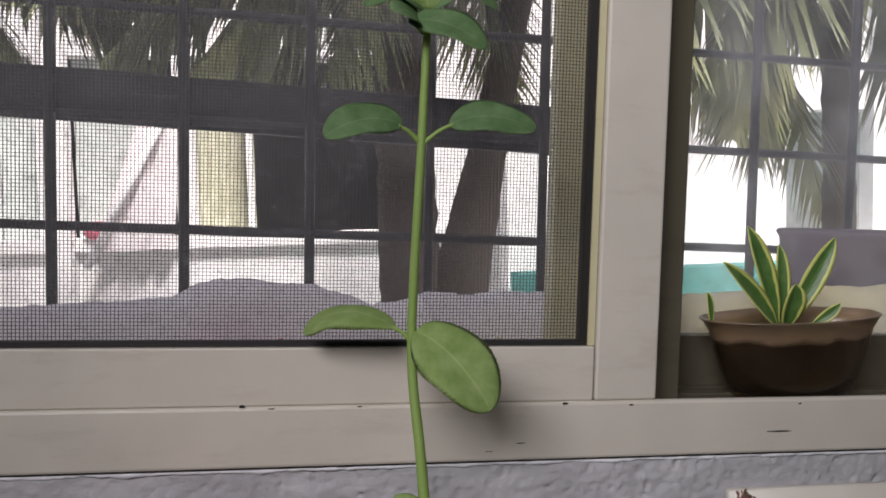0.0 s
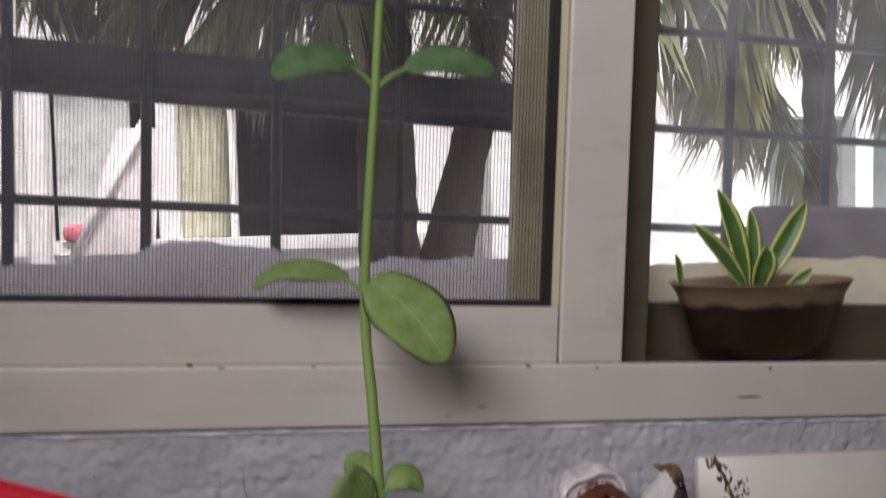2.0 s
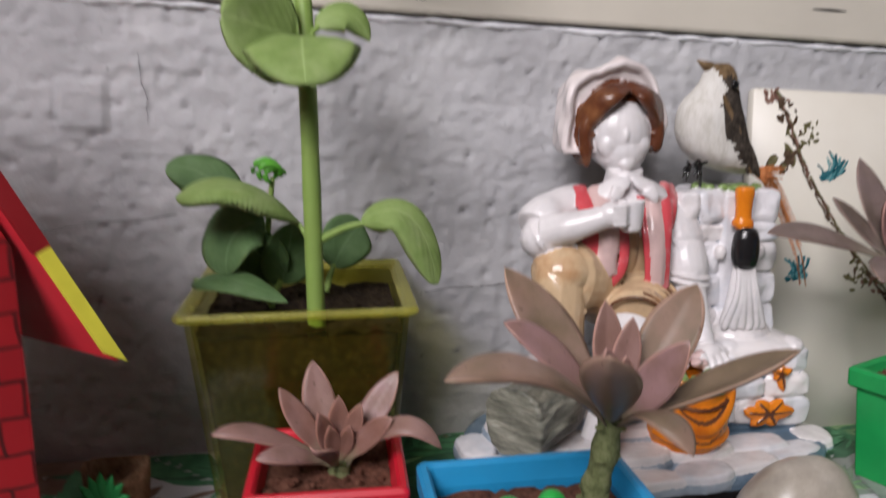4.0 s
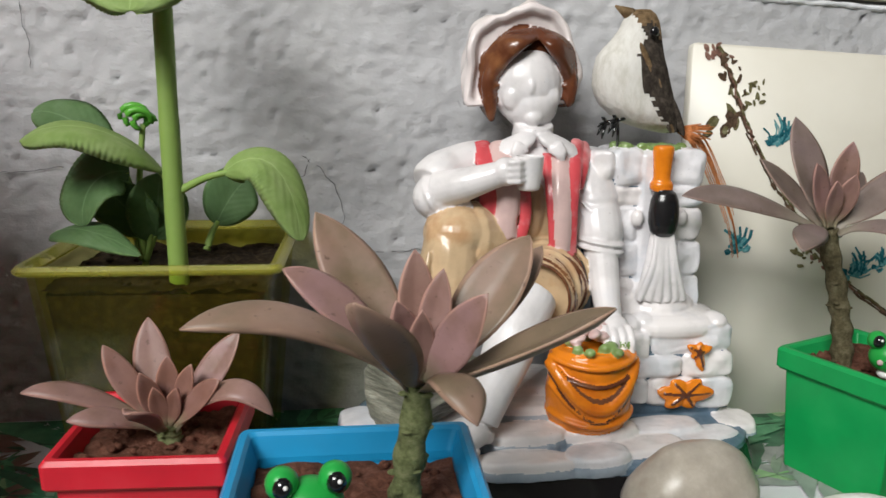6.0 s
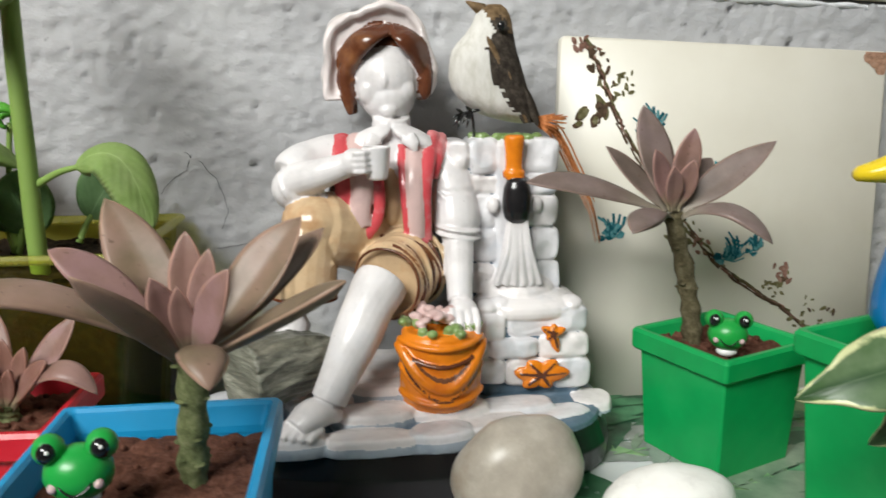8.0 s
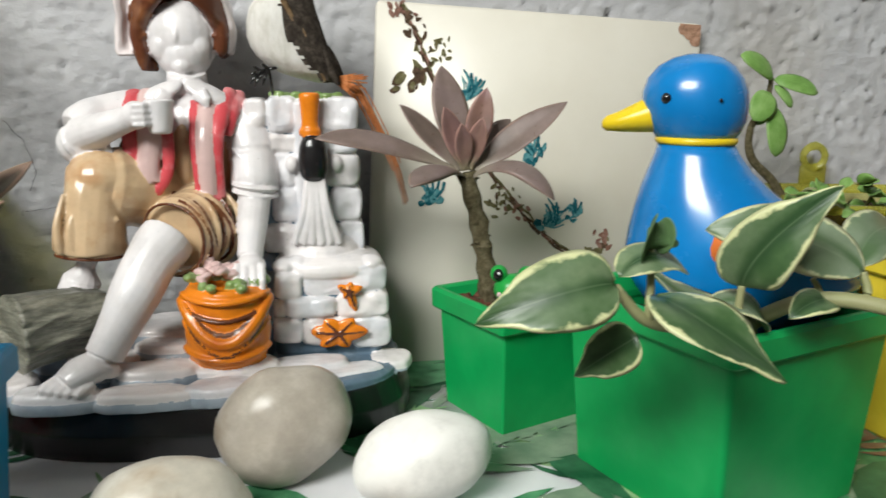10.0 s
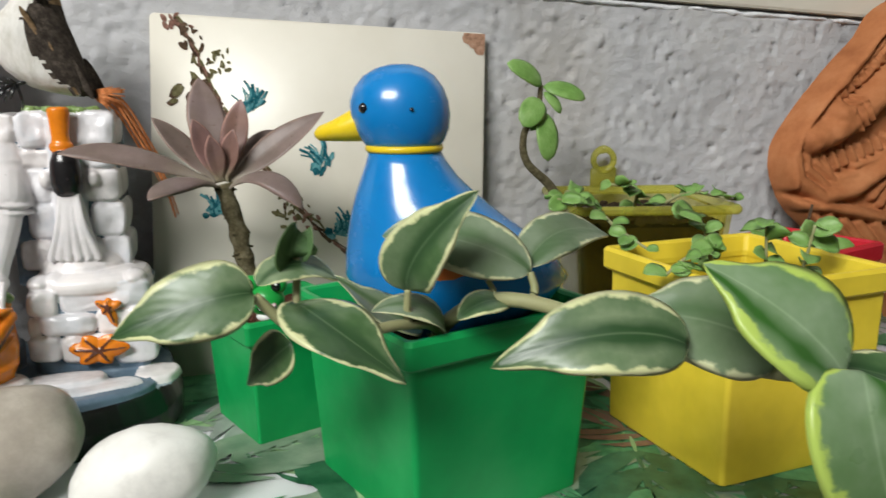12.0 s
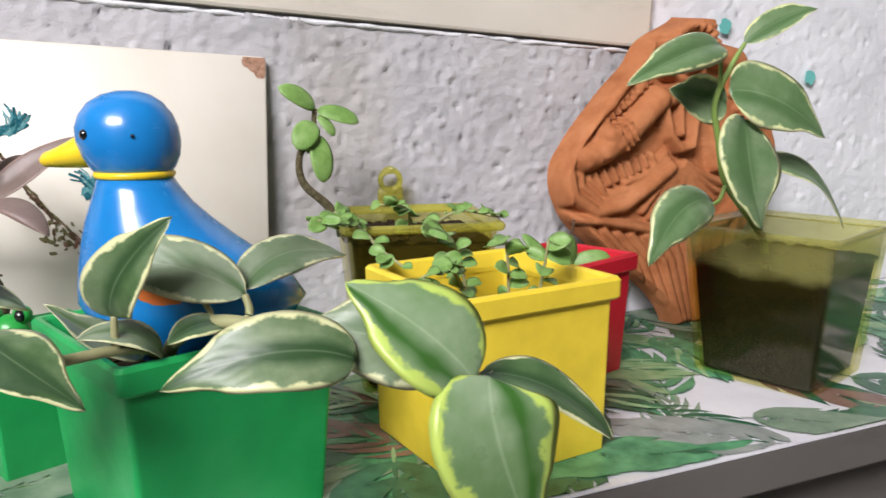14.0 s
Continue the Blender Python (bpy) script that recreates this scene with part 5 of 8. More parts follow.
L = crown((-0.0400, -0.2240, 0.1225), (
    ((-0.0703, -0.2380, 0.1470), (-0.0985, -0.2490, 0.1490), 0.0165, (0.15, -0.35, 1), 0.10, 0.25, GHOST),
    ((-0.0542, -0.2080, 0.1435), (-0.0690, -0.1950, 0.1675), 0.0215, (0.45, -1, 0.15), 0.25, 0.0, GHOST),
    ((-0.0600, -0.2260, 0.1450), (-0.0765, -0.2255, 0.1575), 0.0140, (0.35, -0.75, 0.8), 0.20, 0.0, GHOST_PINK),
    (None, (-0.0406, -0.2150, 0.1600), 0.0125, (0.1, -1, 0.15), 0.40, 0.0, GHOST_PINK),
    (None, (-0.0330, -0.2200, 0.1555), 0.0105, (-0.25, -1, 0.15), 0.40, 0.0, GHOST_PINK),
    (None, (-0.0469, -0.2340, 0.1505), 0.0110, (0.25, -1, 0.30), 0.35, 0.0, GHOST_PINK),
    (None, (-0.0400, -0.2330, 0.1475), 0.0085, (0.0, -1, 0.30), 0.35, 0.0, GHOST_PINK),
    ((-0.0213, -0.2170, 0.1430), (-0.0064, -0.2090, 0.1625), 0.0205, (-0.65, -1, 0.30), 0.35, 0.0, GHOST),
    ((-0.0180, -0.2110, 0.1400), (0.0000, -0.1990, 0.1570), 0.0180, (-0.5, -0.7, 0.7), 0.30, 0.0, GHOST),
    ((-0.0125, -0.2370, 0.1370), (0.0076, -0.2470, 0.1512), 0.0150, (-0.40, -0.15, 1), 0.45, 0.0, GHOST),
    ((-0.0318, -0.2330, 0.1370), (-0.0241, -0.2410, 0.1540), 0.0145, (-0.75, -1, 0.25), 0.30, 0.0, GHOST_PINK),
    ((-0.0500, -0.2450, 0.1400), (-0.0575, -0.2640, 0.1590), 0.0205, (0.35, 0.55, 0.8), 0.35, 0.0, GHOST),
    ((-0.0325, -0.2430, 0.1320), (-0.0285, -0.2560, 0.1250), 0.0160, (0.25, -0.45, 0.9), 0.10, 0.3, GHOST)))
rosette("ghost_plant", (-0.044, -0.212, 0.078), L, [(-0.0445, -0.2135, 0.072), (-0.0425, -0.217, 0.095), (-0.0400, -0.223, 0.1235)], "large purple-grey succulent rosette on a bent green trunk", 0.0043, BARK_GREEN)

L = crown((-0.1260, -0.1540, 0.0800), (
    ((-0.1537, -0.1560, 0.0955), (-0.1735, -0.1600, 0.0985), 0.0120, (0.1, -0.35, 1), 0.15, 0.2, GHOST_PINK),
    ((-0.1390, -0.1520, 0.0960), (-0.1480, -0.1500, 0.1120), 0.0110, (0.5, -0.9, 0.3), 0.30, 0.0, GHOST_RED),
    ((-0.1320, -0.1450, 0.0980), (-0.1349, -0.1370, 0.1180), 0.0155, (0.15, -1, 0.10), 0.22, 0.0, GHOST_PINK),
    ((-0.1120, -0.1480, 0.0970), (-0.1005, -0.1440, 0.1140), 0.0135, (-0.55, -1, 0.2), 0.30, 0.0, GHOST_PINK),
    ((-0.1030, -0.1640, 0.0995), (-0.0865, -0.1690, 0.0905), 0.0125, (0.05, -0.45, 1), 0.10, 0.25, GHOST_PINK),
    ((-0.1140, -0.1600, 0.0930), (-0.1050, -0.1650, 0.1030), 0.0105, (-0.6, -0.8, 0.5), 0.35, 0.0, GHOST_RED),
    (None, (-0.1250, -0.1530, 0.1085), 0.0100, (0.0, -1, 0.15), 0.40, 0.0, GHOST_RED),
    (None, (-0.1165, -0.1550, 0.1055), 0.0090, (-0.35, -1, 0.2), 0.40, 0.0, GHOST_RED),
    (None, (-0.1330, -0.1610, 0.1050), 0.0095, (0.35, -1, 0.2), 0.40, 0.0, GHOST_RED),
    (None, (-0.1290, -0.1600, 0.0990), 0.0080, (0.15, -1, 0.3), 0.40, 0.0, GHOST_RED),
    (None, (-0.1210, -0.1600, 0.0985), 0.0075, (-0.2, -1, 0.3), 0.40, 0.0, GHOST_RED),
    ((-0.1310, -0.1660, 0.0900), (-0.1345, -0.1760, 0.0965), 0.0125, (0.2, 0.5, 0.9), 0.35, 0.0, GHOST_PINK),
    ((-0.1430, -0.1610, 0.0890), (-0.1570, -0.1660, 0.0900), 0.0115, (0.1, -0.45, 1), 0.10, 0.2, GHOST_PINK)), 0.4, 0.003)
rosette("ghost_plant", (-0.1260, -0.153, 0.075), L, [(-0.1262, -0.153, 0.070), (-0.1260, -0.1535, 0.076), (-0.1260, -0.154, 0.082)], "small pinkish succulent rosette low in the red pot", 0.0036, BARK_GREEN)

L = crown((0.1640, -0.0910, 0.1385), (
    ((0.1240, -0.0890, 0.1525), (0.0905, -0.0920, 0.1560), 0.0165, (0.10, -0.70, 0.9), 0.20, 0.1, GHOST_GREY),
    ((0.1580, -0.0800, 0.1640), (0.1545, -0.0690, 0.1905), 0.0215, (0.20, -1, 0.10), 0.22, 0.0, GHOST_GREY),
    ((0.1480, -0.0860, 0.1540), (0.1318, -0.0820, 0.1715), 0.0135, (0.45, -0.9, 0.4), 0.30, 0.0, GHOST_GREY),
    (None, (0.1745, -0.0860, 0.1800), 0.0150, (-0.15, -1, 0.15), 0.35, 0.0, GHOST_PINK),
    ((0.1860, -0.0900, 0.1535), (0.2145, -0.0900, 0.1735), 0.0180, (-0.50, -0.85, 0.5), 0.25, 0.0, GHOST_GREY),
    ((0.1850, -0.1080, 0.1435), (0.2000, -0.1200, 0.1290), 0.0175, (0.20, -0.55, 0.9), 0.05, 0.25, GHOST_GREY),
    ((0.1450, -0.1090, 0.1425), (0.1320, -0.1240, 0.1365), 0.0165, (0.05, -0.40, 1), 0.10, 0.25, GHOST_GREY),
    (None, (0.1515, -0.0960, 0.1710), 0.0125, (0.25, -1, 0.15), 0.35, 0.0, GHOST_PINK),
    (None, (0.1590, -0.1010, 0.1635), 0.0105, (0.0, -1, 0.20), 0.40, 0.0, GHOST_PINK),
    (None, (0.1700, -0.0980, 0.1660), 0.0110, (-0.3, -1, 0.20), 0.40, 0.0, GHOST_PINK),
    ((0.1790, -0.0790, 0.1530), (0.1900, -0.0730, 0.1640), 0.0150, (-0.35, -0.9, 0.5), 0.25, 0.0, GHOST_GREY)))
rosette("ghost_plant", (0.1745, -0.098, 0.075), L, [(0.1748, -0.0985, 0.068), (0.1735, -0.096, 0.090), (0.1700, -0.093, 0.112), (0.1640, -0.090, 0.1390)], "grey-brown succulent rosette on a knobbly trunk", 0.0043, BARK)

# trailing variegated peperomia in the large green pot
p = thing("peperomia_plant", (0.248, -0.19, 0.086), "trailing peperomia with cream-edged green leaves", "plant", "peperomias")
for pts, r in (([(0.246, -0.215, 0.084), (0.236, -0.232, 0.102), (0.222, -0.244, 0.1075), (0.205, -0.252, 0.1085), (0.186, -0.258, 0.1135), (0.1745, -0.259, 0.1245)], 0.0017),
               ([(0.240, -0.205, 0.084), (0.244, -0.228, 0.104), (0.256, -0.240, 0.1125), (0.272, -0.256, 0.1125), (0.290, -0.290, 0.109), (0.316, -0.312, 0.106), (0.322, -0.330, 0.1120)], 0.0023),
               ([(0.2240, -0.243, 0.107), (0.2238, -0.2435, 0.113), (0.2240, -0.2440, 0.1195)], 0.0012),
               ([(0.2660, -0.248, 0.1125), (0.2680, -0.246, 0.1170), (0.2670, -0.2440, 0.1225)], 0.0013),
               ([(0.2560, -0.240, 0.1120), (0.2555, -0.238, 0.1160), (0.2540, -0.2370, 0.1190)], 0.0010),
               ([(0.186, -0.258, 0.1135), (0.1870, -0.256, 0.124), (0.1875, -0.2535, 0.1345)], 0.0011),
               ([(0.186, -0.258, 0.1135), (0.1860, -0.259, 0.1170), (0.1862, -0.2600, 0.1215)], 0.0012)):
    part("stem", stem(pts, r * 1.25, r, 9), STEM_PALE, p, "fleshy pale stem")
for b, m, t, w, up, fold, wave, mat, kind in (
        ((0.2240, -0.2440, 0.1190), (0.2268, -0.2520, 0.1345), (0.2430, -0.2620, 0.1540), 0.0190, (-0.65, -1, 0.25), 0.30, 0.03, PEPEROMIA, "heart"),
        ((0.1862, -0.2610, 0.1220), (0.1965, -0.2740, 0.1165), (0.2145, -0.2860, 0.1035), 0.0210, (0.55, -1, 0.75), 0.18, 0.04, PEPEROMIA, "heart"),
        ((0.1740, -0.2600, 0.1260), (0.1568, -0.2620, 0.1238), (0.1335, -0.2570, 0.1145), 0.0205, (0.05, -1, 0.65), 0.20, 0.04, PEPEROMIA, "heart"),
        ((0.2860, -0.3130, 0.1170), (0.2620, -0.3120, 0.1215), (0.2335, -0.3040, 0.1125), 0.0205, (0.1, -1, 0.75), 0.18, 0.03, PEPEROMIA, "heart"),
        ((0.1755, -0.2600, 0.1280), (0.1870, -0.2560, 0.1325), (0.2000, -0.2540, 0.1265), 0.0130, (0, -0.45, 1), 0.15, 0.03, PEPEROMIA, "ovate"),
        ((0.1850, -0.2540, 0.1075), (0.1790, -0.2490, 0.1010), (0.1705, -0.2390, 0.0895), 0.0140, (-0.75, -1, 0.4), 0.25, 0.03, PEPEROMIA, "heart"),
        ((0.2670, -0.2440, 0.1225), (0.2440, -0.2380, 0.1335), (0.2185, -0.2280, 0.1350), 0.0200, (0.15, -1, 0.45), 0.12, 0.03, PEPEROMIA_PALE, "ovate"),
        ((0.2665, -0.2400, 0.1230), (0.2865, -0.2240, 0.1320), (0.3165, -0.2030, 0.1255), 0.0170, (0.05, -0.75, 0.9), 0.15, 0.04, PEPEROMIA_PALE, "ovate"),
        ((0.2330, -0.2260, 0.0990), (0.2190, -0.2240, 0.1060), (0.2020, -0.2200, 0.1200), 0.0140, (0.5, -0.7, 0.9), 0.45, 0.04, PEPEROMIA_PALE, "heart"),
        ((0.2390, -0.2360, 0.1010), (0.2280, -0.2400, 0.1110), (0.2120, -0.2420, 0.1120), 0.0125, (0, -0.5, 1), 0.3, 0.03, PEPEROMIA_PALE, "ovate"),
        ((0.2600, -0.2400, 0.1110), (0.2500, -0.2450, 0.1130), (0.2400, -0.2470, 0.1085), 0.0110, (0, -0.5, 1), 0.2, 0.03, PEPEROMIA, "ovate"),
        ((0.1860, -0.2535, 0.1345), (0.1855, -0.2570, 0.1385), (0.1880, -0.2530, 0.1435), 0.0115, (0.3, -0.9, -0.2), 0.80, 0.02, OREGANO_DARK, "round"),
        ((0.1890, -0.2530, 0.1350), (0.1905, -0.2550, 0.1390), (0.1925, -0.2500, 0.1432), 0.0075, (-0.6, -0.7, 0.0), 0.70, 0.02, OREGANO_DARK, "ovate"),
        ((0.3160, -0.3140, 0.1105), (0.2950, -0.3090, 0.1215), (0.2725, -0.2990, 0.1225), 0.0235, (-0.20, -1, 0.40), 0.10, 0.04, PEPEROMIA_PALE, "heart"),
        ((0.3085, -0.3440, 0.1175), (0.2955, -0.3390, 0.1315), (0.2790, -0.3280, 0.1430), 0.0250, (0.20, -1, 0.40), 0.16, 0.03, PEPEROMIA_LIGHT, "heart"),
        ((0.3115, -0.3460, 0.1190), (0.3115, -0.3530, 0.1010), (0.3240, -0.3520, 0.0690), 0.0315, (-0.05, -1, 0.35), 0.12, 0.02, PEPEROMIA_LIGHT, "heart"),
        ((0.3180, -0.3280, 0.1130), (0.3360, -0.3380, 0.1085), (0.3520, -0.3450, 0.0935), 0.0150, (0.50, -0.75, 0.8), 0.25, 0.03, PEPEROMIA, "ovate")):
    part("leaf", blade(b, m, t, w * 1.16, up, kind, fold, 0.0007, 1.0, 0, 1, wave, 0.06, 26, 12, b[0] * 70), mat, p)

# upright peperomia in the clear yellow pot
p = thing("peperomia_plant", (0.600, -0.158, 0.085), "upright peperomia with broad cream-edged leaves", "plant", "peperomias")
part("stem", stem([(0.612, -0.150, 0.078), (0.5964, -0.160, 0.105), (0.5779, -0.168, 0.1196), (0.5469, -0.178, 0.1438), (0.536, -0.182, 0.1679), (0.5299, -0.184, 0.1878), (0.5355, -0.187, 0.2056), (0.5424, -0.190, 0.2196)], 0.0027, 0.0012), STEM_GREEN, p)
part("stem", stem([(0.5310, -0.184, 0.1900), (0.5309, -0.186, 0.2011), (0.5286, -0.187, 0.2175)], 0.0013, 0.001), STEM_GREEN, p)
part("stem", stem([(0.5469, -0.178, 0.1438), (0.5420, -0.179, 0.1350), (0.5357, -0.180, 0.1327)], 0.0013, 0.001), STEM_GREEN, p)
for b, m, t, w, up, fold, droop in (
        ((0.5424, -0.190, 0.2196), (0.5625, -0.195, 0.2320), (0.5820, -0.200, 0.2380), 0.0135, (-0.25, -0.9, 0.7), 0.35, 0.0),
        ((0.5290, -0.187, 0.2180), (0.4975, -0.197, 0.2125), (0.4600, -0.200, 0.1970), 0.0210, (0.15, -0.75, 0.8), 0.45, 0.4),
        ((0.5416, -0.180, 0.1880), (0.5260, -0.176, 0.1910), (0.5090, -0.172, 0.1960), 0.0260, (0.10, -1, 0.3), 0.15, 0.0),
        ((0.5335, -0.190, 0.1945), (0.5600, -0.197, 0.1900), (0.5900, -0.205, 0.1695), 0.0350, (0.05, -1, 0.35), 0.10, 0.05),
        ((0.5440, -0.192, 0.1800), (0.5370, -0.205, 0.1540), (0.5455, -0.208, 0.1220), 0.0350, (-0.05, -1, 0.20), 0.15, 0.05),
        ((0.5357, -0.180, 0.1340), (0.5020, -0.194, 0.1320), (0.4780, -0.200, 0.1060), 0.0250, (-0.10, -0.9, 0.70), 0.12, 0.25),
        ((0.5700, -0.180, 0.1560), (0.6050, -0.186, 0.1445), (0.6285, -0.190, 0.1145), 0.0190, (0.5, -0.9, 0.7), 0.25, 0.1)):
    part("leaf", blade(b, m, t, w * 1.12, up, "heart", fold, 0.0007, 1.0, 0, 1, 0.03, droop, 26, 12, b[0] * 70), PEPEROMIA_FRESH, p)

# jade-like sprig and creeping sedum
p = thing("jade_plant", (0.352, -0.062, 0.11), "bent jade sprig with oval green leaves", "plant")
part("stem", stem([(0.360, -0.062, 0.106), (0.349, -0.061, 0.127), (0.334, -0.060, 0.142), (0.332, -0.060, 0.158), (0.340, -0.060, 0.172), (0.342, -0.060, 0.186)], 0.0030, 0.0014), BARK, p)
for b, t, w in (((0.342, -0.061, 0.186), (0.320, -0.064, 0.198), 0.010), ((0.343, -0.061, 0.185), (0.367, -0.066, 0.178), 0.0095), ((0.341, -0.061, 0.178), (0.3285, -0.068, 0.163), 0.0125),
                ((0.342, -0.062, 0.171), (0.344, -0.068, 0.143), 0.0115), ((0.343, -0.062, 0.182), (0.352, -0.066, 0.170), 0.006), ((0.337, -0.058, 0.160), (0.345, -0.050, 0.172), 0.007)):
    part("leaf", leaf(b, t, w * 1.25, (0.1, -1, 0.6), 0.08, 0.1, 0.0014, "round"), SEDUM, p)


def sprig(owner, pts, n, size, seed, mat):
    r2 = random.Random(seed)
    c = curve(pts, 12)
    part("stem", stem(pts, 0.0011, 0.0007, 7), STEM_PALE, owner)
    for i in range(n):
        o = c[int((0.12 + 0.88 * i / max(1, n - 1)) * (len(c) - 1))]
        a = r2.uniform(0, 6.28) + i * 2.4
        d = Vector((math.cos(a), math.sin(a) * 0.9 - 0.15, r2.uniform(-0.35, 0.55))).normalized()
        s = size * r2.uniform(0.75, 1.30)
        up = Vector((r2.uniform(-0.6, 0.6), -0.6, r2.uniform(0.4, 1.1)))
        part("leaf", blade(o, o + d * s * 0.5 + up * s * 0.05, o + d * s, s * r2.uniform(0.70, 0.92), up, "round", 0.45, 0.00035, 1.2, 0, 1, 0.03, 0.0, 9, 4, i), mat, owner)


p = thing("sedum_plant", (0.402, -0.17, 0.05), "trailing sedum with small oval green leaves", "plant")
for i, (pts, n, size) in enumerate((
        ([(0.397, -0.160, 0.050), (0.391, -0.165, 0.094), (0.381, -0.168, 0.122), (0.365, -0.172, 0.127)], 18, 0.0098),
        ([(0.393, -0.168, 0.050), (0.383, -0.180, 0.094), (0.369, -0.192, 0.114), (0.355, -0.198, 0.112), (0.345, -0.200, 0.106)], 20, 0.0092),
        ([(0.405, -0.182, 0.050), (0.403, -0.188, 0.100), (0.399, -0.192, 0.126)], 14, 0.0105),
        ([(0.413, -0.182, 0.050), (0.417, -0.194, 0.098), (0.418, -0.200, 0.124)], 14, 0.0110),
        ([(0.425, -0.192, 0.050), (0.429, -0.204, 0.082), (0.427, -0.208, 0.098)], 5, 0.0100),
        ([(0.350, -0.075, 0.112), (0.340, -0.105, 0.130), (0.335, -0.130, 0.128), (0.322, -0.135, 0.131)], 18, 0.0086),
        ([(0.350, -0.075, 0.112), (0.350, -0.110, 0.124), (0.352, -0.140, 0.116), (0.358, -0.160, 0.109)], 13, 0.0080))):
    sprig(p, pts, n, size, 30 + i, SEDUM)
p = thing("sedum_plant", (0.40, -0.06, 0.11), "thin creeping sedum over the olive pot", "plant")
sprig(p, [(0.395, -0.075, 0.110), (0.386, -0.095, 0.128), (0.366, -0.105, 0.133)], 12, 0.0084, 50, SEDUM)
sprig(p, [(0.405, -0.075, 0.110), (0.418, -0.095, 0.125), (0.440, -0.108, 0.122)], 12, 0.0080, 51, SEDUM)
p = thing("jade_plant", (0.487, -0.108, 0.085), "young jade cuttings with oval leaves", "plant")
for b, t, w in (((0.480, -0.118, 0.086), (0.474, -0.126, 0.112), 0.0135), ((0.484, -0.118, 0.092), (0.506, -0.128, 0.096), 0.0095), ((0.476, -0.112, 0.086), (0.460, -0.100, 0.109), 0.007), ((0.474, -0.112, 0.086), (0.452, -0.108, 0.104), 0.006)):
    part("leaf", leaf(b, t, w * 1.3, (0.1, -1, 0.4), 0.05, 0.1, 0.0014, "round"), SEDUM, p)
part("stem", stem([(0.492, -0.105, 0.084), (0.491, -0.106, 0.100), (0.493, -0.107, 0.117)], 0.0010, 0.0008), PAINT_BROWN, p, "dark twig")

# bowl plant on the window track
b0 = LEVEL @ Vector((0.1945, 0.034, 0.3052))
bowl = thing("plant_bowl", b0, "brown translucent plastic bowl of dark soil on the window track", "bowl")
rows = []
for r, z in ((0.044, -0.0114), (0.054, -0.0095), (0.0640, 0.006), (0.0705, 0.028), (0.0745, 0.046), (0.0815, 0.057), (0.0835, 0.0575), (0.0805, 0.0585), (0.0730, 0.047), (0.0685, 0.028), (0.062, 0.006), (0.045, -0.008)):
    rows.append([b0 + Vector((r * math.cos(a) * (1 + 0.012 * math.sin(a * 8)), r * 0.55 * math.sin(a), z)) for a in [k * 2 * math.pi / 40 for k in range(40)]])
part("body", Shape().grid(rows, 0, True, True, True), BOWL_CLEAR, bowl)
rows = []
for r, z in ((0.044, -0.0075), (0.0608, 0.006), (0.0668, 0.026), (0.0690, 0.034), (0.0685, 0.041), (0.04, 0.046), (0.001, 0.047)):
    rows.append([b0 + Vector((r * math.cos(a), r * 0.55 * math.sin(a), z + (0.0055 * noise.noise(Vector((math.cos(a) * 5, math.sin(a) * 5, 2))) if 0.03 < z < 0.043 else 0.002 * noise.noise(Vector((a * 3, r * 90, 0)))))) for a in [k * 2 * math.pi / 40 for k in range(40)]])
part("soil", Shape().grid(rows, 0, True, True, True), SOIL_BLACK, bowl, "packed dark soil")
p = thing("snake_plant", b0 + Vector((0, 0, 0.04)), "young snake plant with yellow-edged leaves", "plant")
for b, m, t, w, up in (((0.1965, 0.034, 0.352), (0.1695, 0.026, 0.3800), (0.1376, 0.020, 0.4121), 0.0165, (0.35, -1, 0.35)), ((0.1985, 0.036, 0.352), (0.1855, 0.038, 0.4010), (0.1736, 0.042, 0.4399), 0.0165, (0.15, -1, 0.1)),
                       ((0.2045, 0.040, 0.352), (0.2085, 0.046, 0.3920), (0.2100, 0.052, 0.4220), 0.0120, (0.0, -1, 0.1)), ((0.2075, 0.036, 0.352), (0.2300, 0.032, 0.3930), (0.2510, 0.032, 0.4280), 0.0160, (-0.25, -1, 0.2)),
                       ((0.1990, 0.028, 0.350), (0.2000, 0.018, 0.3740), (0.2010, 0.014, 0.3915), 0.0170, (0.0, -1, 0.35)), ((0.2265, 0.030, 0.352), (0.2395, 0.024, 0.3620), (0.2477, 0.020, 0.3720), 0.0085, (-0.2, -1, 0.4)),
                       ((0.1320, 0.030, 0.355), (0.1290, 0.026, 0.3740), (0.1251, 0.024, 0.3870), 0.0055, (0.1, -1, 0.1)), ((0.2005, 0.044, 0.352), (0.2035, 0.052, 0.3850), (0.1990, 0.058, 0.4150), 0.0080, (0.1, -1, 0.1))):
    part("leaf", blade(b, m, t, w * 1.22, up, "lance", 0.45, 0.0009, 1.2, 0, 1, 0.01, 0.0, 20, 8), STRIPED, p)

